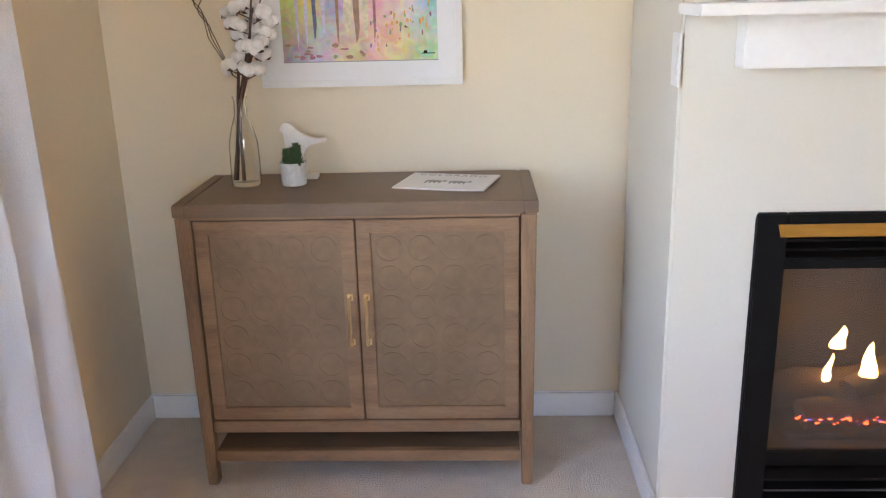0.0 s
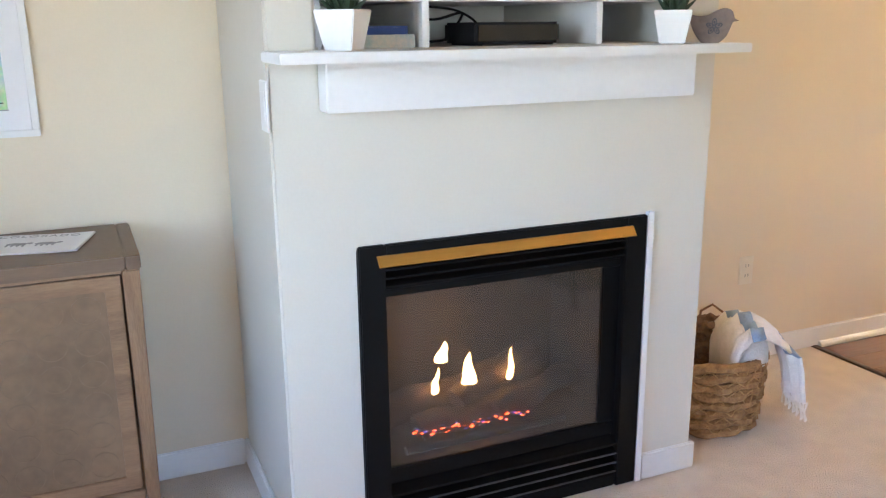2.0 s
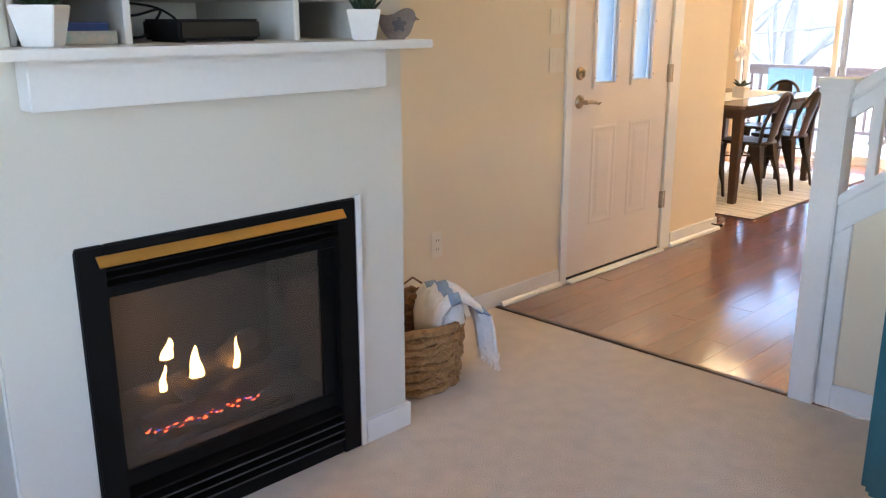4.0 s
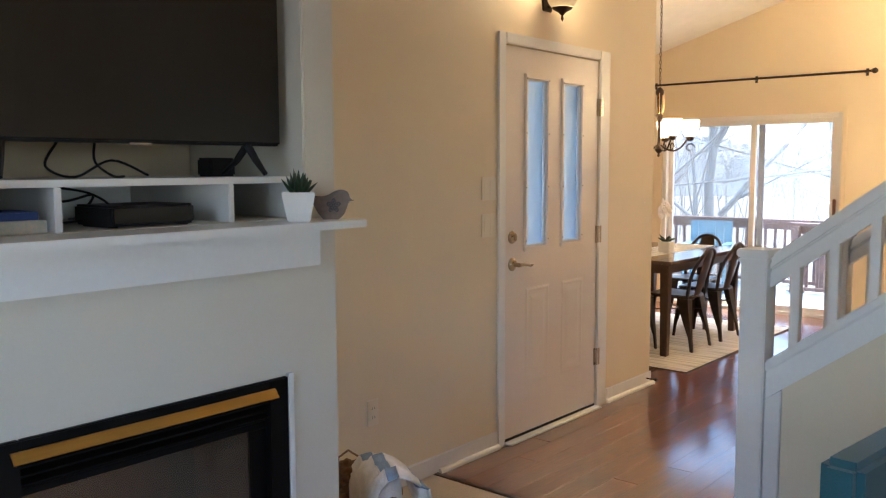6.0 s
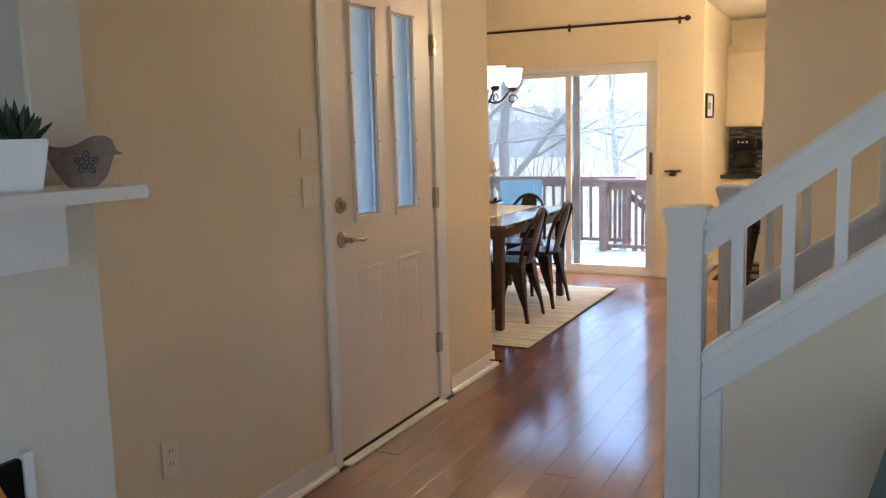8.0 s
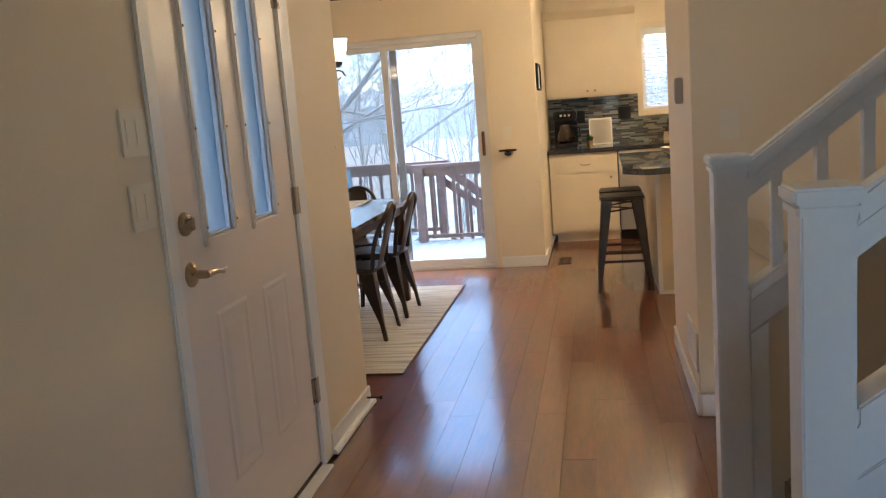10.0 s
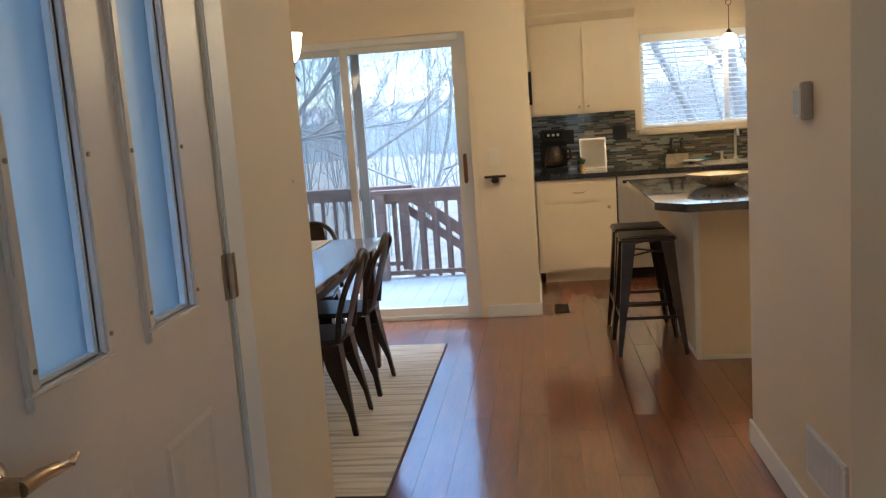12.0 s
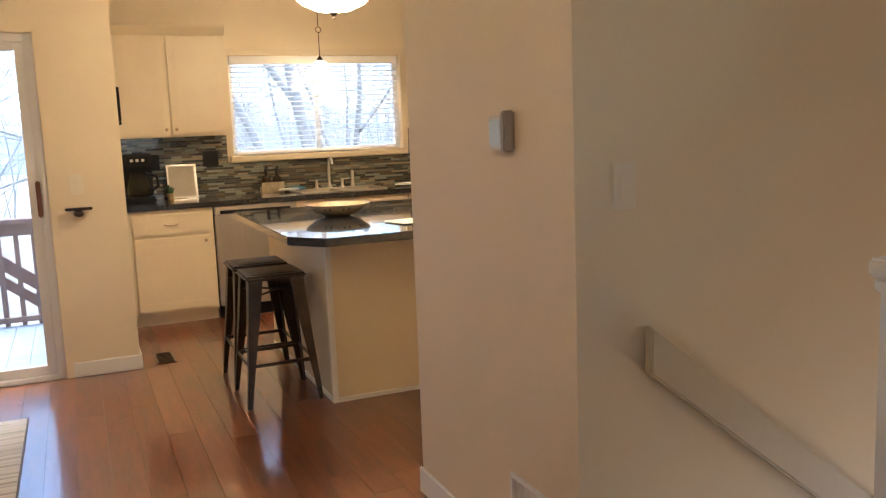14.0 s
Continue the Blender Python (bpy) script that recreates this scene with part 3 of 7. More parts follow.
front_door()
frame_1 = bmesh.new()
for s in ((-0.065, -0.004, 0.0, 2.1), (0.92, 1.03, 0.0, 2.1), (-0.0035, 0.9195, 2.046, 2.1)):
    box(frame_1, s[0], s[1], -0.012, 0.0, s[2], s[3])
structure("door_casing", frame_1, TRIM, "white painted door casing", "door casing", bevel=0.004)
structure("door_sill", bx((-0.004, 0.92, -0.05, 0.14, 0.0, 0.010)), TRIM, "white painted door threshold", "threshold", bevel=0.003)


# sliding patio door
def patio_door():
    d = thing("window_1", "white-framed sliding glass patio door, closed, beside the dining table", "patio door", kind="structure")
    x0, x1 = 4.868, 4.985
    fr = bmesh.new()
    for s in ((-0.25, -0.205, 0.0, 1.925), (1.475, 1.52, 0.0, 1.925), (-0.2045, 1.4745, 1.88, 1.925), (-0.2045, 1.4745, 0.0, 0.03)):
        box(fr, x0, x1, s[0], s[1], s[2], s[3])
    part("window_frame", fr, TRIM, d, bevel=0.004)
    for a, b, xa, xb in ((-0.204, 0.60, 4.885, 4.915), (0.56, 1.474, 4.925, 4.955)):
        bm = bmesh.new()
        st = 0.05
        for s in ((a, a + st, 0.031, 1.879), (b - st, b, 0.031, 1.879), (a + st + 0.0005, b - st - 0.0005, 1.835, 1.879), (a + st + 0.0005, b - st - 0.0005, 0.031, 0.085)):
            box(bm, xa, xb, s[0], s[1], s[2], s[3])
        sash = part("sash", bm, TRIM, d, bevel=0.003)
        pane = part("pane", bx((xa + 0.012, xa + 0.018, a + st, b - st, 0.085, 1.835)), WINDOWGLASS, sash, "clear glass pane")
        pane.visible_shadow = False
    part("screen_stile", bx((4.9555, 4.975, 0.485, 0.545, 0.031, 1.879)), GREYALU, d, "grey aluminium screen door edge", bevel=0.002)
    mesh = bpy.data.materials.new("grey_insect_mesh")
    mesh.use_nodes = True
    mb = mesh.node_tree.nodes["Principled BSDF"]
    mb.inputs["Base Color"].default_value, mb.inputs["Roughness"].default_value, mb.inputs["Alpha"].default_value = (0.10, 0.105, 0.11, 1), 0.8, 0.30
    part("insect_screen", bx((4.9635, 4.9645, 0.5455, 1.474, 0.031, 1.879)), mesh, d, "fine grey insect screen").visible_shadow = False
    hb = bx((4.845, 4.867, -0.215, -0.19, 0.93, 1.13))
    part("handle", hb, HANDLEWOOD, d, "reddish wooden pull handle", bevel=0.006)
    part("latch_plate", bx((4.858, 4.867, -0.245, -0.222, 0.97, 1.09)), TRIM, d, bevel=0.003)
    cas = bmesh.new()
    for s in ((-0.29, -0.2505, 0.0, 1.955), (1.5205, 1.56, 0.0, 1.955), (-0.25, 1.52, 1.9255, 1.955)):
        box(cas, 4.850, 4.8595, s[0], s[1], s[2], s[3])
    part("casing", cas, PAINT, d, bevel=0.003)


patio_door()


# kitchen window with blinds
def kitchen_window():
    d = thing("window_2", "white kitchen window over the sink with lowered blinds", "window", kind="structure")
    y0, y1, z0, z1 = -3.0, -1.57, 1.17, 1.95
    fr = bmesh.new()
    for s in ((y0, y0 + 0.04, z0, z1), (y1 - 0.04, y1, z0, z1), (y0 + 0.0405, y1 - 0.0405, z1 - 0.04, z1), (y0 + 0.0405, y1 - 0.0405, z0, z0 + 0.04), (-2.305, -2.265, z0 + 0.0405, z1 - 0.0405)):
        box(fr, 6.61, 6.66, s[0], s[1], s[2], s[3])
    part("window_frame", fr, TRIM, d, bevel=0.003)
    for a, b in ((y0 + 0.04, -2.305), (-2.265, y1 - 0.04)):
        p = part("pane", bx((6.63, 6.636, a, b, z0 + 0.04, z1 - 0.04)), WINDOWGLASS, d, "clear glass pane")
        p.visible_shadow = False
    part("window_sill", bx((6.49, 6.60, y0 - 0.03, y1 + 0.03, z0 - 0.045, z0 - 0.002)), CABPAINT, d, bevel=0.005)
    cas = bmesh.new()
    for s in ((y0 - 0.05, y0 - 0.0005, z0, z1 + 0.05), (y1 + 0.0005, y1 + 0.05, z0, z1 + 0.05), (y0, y1, z1 + 0.0005, z1 + 0.05)):
        box(cas, 6.535, 6.549, s[0], s[1], s[2], s[3])
    part("casing", cas, CABPAINT, d, bevel=0.003)


kitchen_window()


def blinds():
    d = thing("window_blind", "white horizontal slatted blinds lowered over the kitchen window", "blinds", pose(6.585, 0, 0))
    part("headrail", bx((-0.025, 0.02, -2.985, -1.585, 1.885, 1.948)), BLINDMAT, d, bevel=0.004)
    me = finish("slat", bx((-0.02, 0.02, -2.98, -1.59, -0.0012, 0.0012)), BLINDMAT)
    for k in range(17):
        s = new("slat", me)
        s.parent = d
        s.matrix_basis = Matrix.Translation((0, 0, 1.865 - k * 0.0395)) @ Matrix.Rotation(radians(9), 4, "Y")
    part("bottom_rail", bx((-0.02, 0.02, -2.98, -1.59, 1.176, 1.196)), BLINDMAT, d, bevel=0.004)
    for y in (-2.75, -2.28, -1.82):
        part("ladder_cord", built(tube, [(0, y, 1.19), (0, y, 1.89)], 0.0015, 5), BLINDMAT, d)


blinds()


# staircases and railings
def staircase(name, x0, x1, y0, down, n, label):
    bm = bmesh.new()
    r, g = 0.188, 0.252
    for k in range(n):
        ya, yb = y0 - k * g, y0 - (k + 1) * g
        if down:
            z = -r * (k + 1)
            box(bm, x0, x1, yb, ya, z - 0.5, z)
        else:
            z = r * (k + 1)
            box(bm, x0, x1, yb, ya + 0.02, max(0, z - 0.4), z)
    return single(name, bm, STAIRCARPET, label, "stairs", kind="structure", bevel=0.01)


staircase("stairs_up", -0.459, 0.420, -1.62, False, 12, "carpeted stairs rising to the upper floor")
staircase("stairs_down", 0.531, 1.409, -1.60, True, 12, "carpeted stairs leading down beside the hall wall")
structure("floor_landing_edge", bx((0.531, 1.409, -1.60, -1.558, -0.12, 0.0)), DARKWOOD, "dark wood nosing at the stairwell edge", "nosing", bevel=0.004)


def railing(x, label):
    """Newel, sloped rail, balusters and stringer wall along -y; the outer face looks to -x."""
    d = thing("stair_railing", label, "railing", pose(x, -1.48, 0), group="stair railings")
    s = 0.75
    L = 2.6
    post = part("newel_post", bx((-0.05, 0.05, -0.045, 0.045, 0.0, 1.135)), TRIM, d, bevel=0.004)
    part("newel_cap", bx((-0.056, 0.056, -0.052, 0.052, 1.100, 1.122), (-0.062, 0.062, -0.058, 0.058, 1.1225, 1.150)), TRIM, post, bevel=0.005)

    def sloped(bm, z0, z1, xa, xb, ya=-0.046, yb=-L):
        prism(bm, [(ya, z0), (yb, z0 - (yb - ya) * s), (yb, z1 - (yb - ya) * s), (ya, z1)], "x", xa, xb)
    part("handrail", built(sloped, 1.075, 1.128, -0.03, 0.03), TRIM, d, bevel=0.008)
    part("subrail", built(sloped, 1.018, 1.0745, -0.018, 0.018), TRIM, d, bevel=0.003)
    part("stringer_cap", built(sloped, 0.725, 0.765, -0.045, 0.04), TRIM, d, bevel=0.005)
    part("stringer_board", built(sloped, 0.63, 0.7245, -0.032, 0.03), TRIM, d, bevel=0.003)
    part("stile", built(prism, [(-0.046, 0.0), (-0.10, 0.0), (-0.10, 0.668), (-0.046, 0.629)], "x", -0.032, 0.03), TRIM, d, bevel=0.003)
    bm = bmesh.new()
    prism(bm, [(-0.1005, 0.0), (-L, 0.0), (-L, 0.66 + L * s - 0.03), (-0.1005, 0.69)], "x", -0.02, 0.02)
    part("panel", bm, PAINT, d, "cream painted panel under the railing")
    part("skirting", bx((-0.033, -0.0205, -L, -0.1005, 0.0, 0.09)), TRIM, d, bevel=0.003)
    for k in range(20):
        y = -0.130 - k * 0.1215
        bm = bmesh.new()
        z0 = 0.745 + (-y - 0.046) * s
        prism(bm, [(y + 0.015, z0), (y - 0.015, z0), (y - 0.015, z0 + 0.305), (y + 0.015, z0 + 0.285)], "x", -0.02, 0.02)
        part("baluster", bm, TRIM, d, bevel=0.002)
    return d


rail_1 = railing(-0.522, "white painted stair railing with square newel between living room and stairs")
copy_thing(rail_1, pose(0.475, -1.470, -0.012))["label"] = "white painted stair railing between the up and down stairs"


def wall_rail():
    d = thing("wall_handrail", "wide cream handrail board descending along the stairwell wall", "handrail", pose(1.41, -1.66, 0))
    bm = bmesh.new()
    prism(bm, [(0, 0.71), (0, 0.835), (-1.9, 0.835 - 1.9 * 0.78), (-1.9, 0.71 - 1.9 * 0.78)], "x", -0.05, -0.018)
    part("rail_board", bm, RAILPAINT, d, bevel=0.006)
    for k in range(3):
        part("bracket", bx((-0.0175, 0.0, -0.06 - k * 0.8, -0.02 - k * 0.8, 0.73 - k * 0.6, 0.79 - k * 0.6)), NICKEL, d, bevel=0.003)


wall_rail()


# ---- living room: sideboard and what stands on it ----
def sideboard():
    d = thing("sideboard", "taupe stained wooden sideboard with two circle-patterned doors", "sideboard", pose(-3.69, -0.22, 0))
    w, dp, h = 0.468, 0.19, 0.815
    part("tabletop", bx((-w + 0.035, w - 0.035, -dp, dp, h - 0.035, h)), OAKTOP, d, bevel=0.003)
    for s in (-1, 1):
        a, b = sorted((s * (w - 0.0345), s * w))
        part("top_end", bx((a, b, -dp, dp, h - 0.035, h - 0.0005)), OAKTOP, d, bevel=0.003)
    for sx in (-1, 1):
        for sy in (-1, 1):
            a, b = sorted((sx * (w - 0.045), sx * (w - 0.004)))
            c, e = sorted((sy * (dp - 0.04), sy * (dp - 0.002)))
            bm = bmesh.new()
            v = box(bm, a, b, c, e, 0.0, h - 0.0355)
            for q in v:
                if q.co.z < 0.01:
                    q.co.x += -sx * 0.008 if abs(q.co.x) > w - 0.02 else sx * 0.004
            part("leg", bm, OAKV, d, bevel=0.003)
    part("front_rail_top", bx((-w + 0.0455, w - 0.0455, -dp + 0.004, -dp + 0.03, h - 0.042, h - 0.0355)), OAK, d)
    part("front_rail_bottom", bx((-w + 0.0455, w - 0.0455, -dp + 0.004, -dp + 0.035, 0.165, 0.2)), OAK, d, bevel=0.002)
    part("lower_shelf", bx((-w + 0.0455, w - 0.0455, -dp + 0.0255, dp - 0.01, 0.088, 0.106)), OAKTOP, d, bevel=0.002)
    part("lower_rail", bx((-w + 0.0455, w - 0.0455, -dp + 0.004, -dp + 0.025, 0.075, 0.108)), OAK, d, bevel=0.002)
    part("carcass", bx((-w + 0.0455, w - 0.0455, -dp + 0.0355, dp - 0.004, 0.17, h - 0.036)), HUSK, d)
    for s in (-1, 1):
        part("side_panel", bx((s * (w - 0.02) - 0.004, s * (w - 0.02) + 0.004, -dp + 0.0405, dp - 0.0405, 0.17, h - 0.036)), OAKV, d)
    circ = bmesh.new()
    r, t = 0.0335, 0.0009
    a = [ring(circ, (0, y, 0), rr, 28, Vector((1, 0, 0)), Vector((0, 0, 1))) for rr, y in ((r - t, 0), (r - t, -0.0016), (r + t, -0.0016), (r + t, 0))]
    skin(circ, a, caps=False)
    circle_mesh = finish("inlaid_ring", circ, OAKPANEL)
    for s in (-1, 1):
        x0, x1 = (-0.4185, -0.002) if s < 0 else (0.002, 0.4185)
        z0, z1, y = 0.2045, 0.769, -dp + 0.005
        door = part("door", pierced("x", x0, x1, y, y + 0.02, z0, z1, [(x0 + 0.037, x1 - 0.037, z0 + 0.037, z1 - 0.037)]), OAK, d, bevel=0.002)
        part("panel", bx((x0 + 0.0372, x1 - 0.0372, y + 0.007, y + 0.016, z0 + 0.0372, z1 - 0.0372)), OAKPANEL, door, "taupe panel with inlaid circles")
        for i in range(4):
            for j in range(6):
                c = new("inlaid_ring", circle_mesh)
                c.parent = door
                c.matrix_basis = Matrix.Translation((x0 + 0.082 + i * 0.084, y + 0.0072, z0 + 0.08 + j * 0.081))
        hx = s * 0.022
        bm = bmesh.new()
        tube(bm, [(hx, y - 0.022, 0.43), (hx, y - 0.024, 0.50), (hx, y - 0.022, 0.565)], 0.0042, 8)
        for z in (0.435, 0.56):
            tube(bm, [(hx, y, z), (hx, y - 0.024, z)], 0.0045, 8)
            box(bm, hx - 0.008, hx + 0.008, y - 0.004, y - 0.0003, z - 0.009, z + 0.009)
        part("handle", bm, BRASS, door, "slim brass pull handle", smooth=True)
    return d


sideboard()
TOPZ = 0.8155


def cotton_vase():
    d = thing("vase", "clear glass bottle vase of cotton stems on the sideboard", "vase", pose(-4.02, -0.175, TOPZ))
    prof = [(0.038, 0.0), (0.041, 0.004), (0.042, 0.06), (0.040, 0.12), (0.030, 0.16), (0.018, 0.195), (0.0165, 0.235), (0.021, 0.245),
            (0.019, 0.245), (0.0145, 0.235), (0.016, 0.196), (0.028, 0.16), (0.0375, 0.12), (0.0395, 0.06), (0.038, 0.012), (0.001, 0.011)]
    g = part("glass", built(lathe, prof, 28), VASEGLASS, d, smooth=True)
    g.visible_shadow = False
    rnd = random.Random(4)
    for k in range(5):
        a = rnd.uniform(0, 6.28)
        lean = Vector((math.cos(a) * 0.062 - 0.004, math.sin(a) * 0.035, 0))
        top = 0.46 + rnd.uniform(0.0, 0.16)
        pts = [(max(-0.030, min(0.030, -lean.x * 0.75)), max(-0.02, min(0.02, -lean.y * 0.6)), 0.018), (0.002 * k - 0.004, 0, 0.23), (lean.x * 0.8, lean.y, 0.36), (lean.x * 1.4, lean.y * 1.4, top)]
        stem = part("stem", built(tube, pts, [0.0062, 0.0052, 0.0040, 0.002], 6), STEM, d)
        for j in range(6):
            f = 0.30 + (top - 0.30) * (j + 0.6) / 6
            b = rnd.uniform(0, 6.28)
            k2 = (f - 0.23) / (top - 0.23)
            c = Vector((lean.x * 1.4 * k2 + math.cos(b) * 0.036, lean.y * 1.4 * k2 + math.sin(b) * 0.03, f))
            bm = bmesh.new()
            for q in range(4):
                off = Vector((math.cos(q * 1.57 + b) * 0.009, math.sin(q * 1.57 + b) * 0.009, rnd.uniform(-0.004, 0.006)))
                blob(bm, c + off, (0.0155, 0.0155, 0.017), 2, 0.12)
            boll = part("cotton_boll", bm, COTTON, stem, "white cotton boll", smooth=True)
            bm = bmesh.new()
            for q in range(4):
                e = Vector((math.cos(q * 1.57 + b), math.sin(q * 1.57 + b), 0))
                p0, p1, p2 = c + Vector((0, 0, -0.016)), c + e * 0.017 + Vector((0, 0, -0.014)), c + e * 0.024 + Vector((0, 0, -0.006))
                sid = Vector((-e.y, e.x, 0)) * 0.009
                a0, a1, a2, a3 = (bm.verts.new(v) for v in (p0, p1 + sid, p2, p1 - sid))
                bm.faces.new((a0, a1, a2, a3))
                o = -e * 0.0015
                b0, b1, b2, b3 = (bm.verts.new(v + o) for v in (p0, p1 + sid, p2, p1 - sid))
                bm.faces.new((b3, b2, b1, b0))
            tube(bm, [(lean.x * 1.4 * k2, lean.y * 1.4 * k2, f - 0.03), c + Vector((0, 0, -0.014))], 0.0016, 5)
            part("husk", bm, HUSK, stem)
    for k in range(3):
        pts = [(-0.01, 0, 0.30), (-0.05 - 0.012 * k, 0.01 * k, 0.40)]
        for j in range(22):
            a = j * 0.55
            pts.append((-0.07 - 0.012 * k - 0.0011 * j + 0.011 * math.cos(a), 0.012 * math.sin(a) + 0.01 * k, 0.42 + j * 0.008 + 0.02 * k))
        part("curly_twig", built(tube, pts, 0.0013, 5), STEM, d)


cotton_vase()


def leaf_spike(bm, base, tip, width):
    base, tip = Vector(base), Vector(tip)
    d = (tip - base)
    u = d.cross(Vector((0.3, 0.2, 1))).normalized() * width
    w = d.cross(u).normalized() * width * 0.55
    rings = []
    for f, k in ((0, 0.55), (0.35, 1.0), (0.75, 0.6), (1.0, 0.06)):
        c = base + d * f
        rings.append([bm.verts.new(c + (math.cos(i * math.pi / 3) * u + math.sin(i * math.pi / 3) * w) * k) for i in range(6)])
    skin(bm, rings)


def succulent(bm_parent, z, radius, height, count, material, seed):
    rnd = random.Random(seed)
    for k in range(count):
        a = k * 2.4
        f = (k + 0.5) / count
        bm = bmesh.new()
        out = radius * (0.25 + 0.75 * f)
        leaf_spike(bm, (math.cos(a) * out * 0.3, math.sin(a) * out * 0.3, z), (math.cos(a) * out, math.sin(a) * out, z + height * (1.05 - 0.55 * f) * rnd.uniform(0.85, 1.1)), height * 0.14)
        part("leaf", bm, material, bm_parent, smooth=True)


def stone_pot():
    d = thing("potted_succulent", "small green succulent in a round embossed stone pot", "potted plant", pose(-3.884, -0.185, TOPZ))
    bm = built(lathe, [(0.030, 0), (0.034, 0.003), (0.036, 0.06), (0.0375, 0.064), (0.034, 0.064), (0.033, 0.052), (0.001, 0.052)], 28)
    part("pot", bm, STONEPOT, d, smooth=True)
    rnd = random.Random(9)
    for c in range(6):
        x, y = rnd.uniform(-0.024, 0.024), rnd.uniform(-0.02, 0.02)
        bm = bmesh.new()
        hgt = rnd.uniform(0.045, 0.068)
        for j in range(5):
            for q in range(6):
                a = q * 1.047 + j * 0.5
                r = 0.016 * (1 - 0.1 * j)
                leaf_spike(bm, (x, y, 0.05 + hgt * j / 5), (x + math.cos(a) * r, y + math.sin(a) * r, 0.058 + hgt * (j + 0.9) / 5), 0.0048)
        part("leaf_cluster", bm, LEAF, d, smooth=True)


stone_pot()


def bird_shape(outline, thick, name, label, m, material, stand=None, flower=False):
    fine = []
    n = len(outline)
    for i in range(n):
        p0, p1, p2, p3 = (Vector(outline[(i + k) % n]) for k in (-1, 0, 1, 2))
        for f in (0.0, 0.34, 0.67):
            q = 0.5 * (2 * p1 + (p2 - p0) * f + (2 * p0 - 5 * p1 + 4 * p2 - p3) * f * f + (3 * p1 - p0 - 3 * p2 + p3) * f ** 3)
            fine.append((q.x, q.y))
    bm = bmesh.new()
    prism(bm, fine, "y", -thick, thick)
    if stand:
        for s in stand:
            box(bm, *s)
    if flower:
        for k in range(5):
            a = k * 1.2566 + 0.3
            cx, cz = 0.006 + 0.0115 * math.cos(a), 0.040 + 0.0115 * math.sin(a)
            for r0, r1 in ((0.0, 0.0030), (0.0052, 0.0078)):
                loop = [(r1 * (1.25 * math.cos(q) * math.cos(a) - 0.8 * math.sin(q) * math.sin(a)), r1 * (1.25 * math.cos(q) * math.sin(a) + 0.8 * math.sin(q) * math.cos(a))) for q in [i * 0.5236 for i in range(12)]]
                outer = [bm.verts.new((cx + u, -thick - 0.0006, cz + w)) for u, w in loop]
                if r0:
                    inner = [bm.verts.new((cx + u * r0 / r1, -thick - 0.0006, cz + w * r0 / r1)) for u, w in loop]
                    for i in range(12):
                        bm.faces.new((outer[i], outer[(i + 1) % 12], inner[(i + 1) % 12], inner[i])).material_index = 1
                else:
                    bm.faces.new(outer).material_index = 1
    return single(name, bm, material, label, "figurine", m, bevel=0.0 if flower else min(0.003, thick * 0.4))


WB = [(-0.048, 0.115), (-0.043, 0.124), (-0.030, 0.130), (-0.016, 0.126), (0.0, 0.112), (0.022, 0.100), (0.050, 0.092), (0.078, 0.093), (0.080, 0.086), (0.050, 0.080), (0.030, 0.074),
      (0.016, 0.056), (0.010, 0.040), (-0.008, 0.038), (-0.024, 0.052), (-0.036, 0.078), (-0.040, 0.105), (-0.050, 0.110)]
bird_shape([(x - 0.012, z * 1.24) for x, z in WB], 0.008, "bird_figurine", "chipped white wooden bird on a small stand", pose(-3.872, -0.10, TOPZ), WHITEBIRD, [(-0.006, 0.006, -0.006, 0.006, 0.01, 0.06), (-0.03, 0.04, -0.02, 0.02, 0.0, 0.012)])


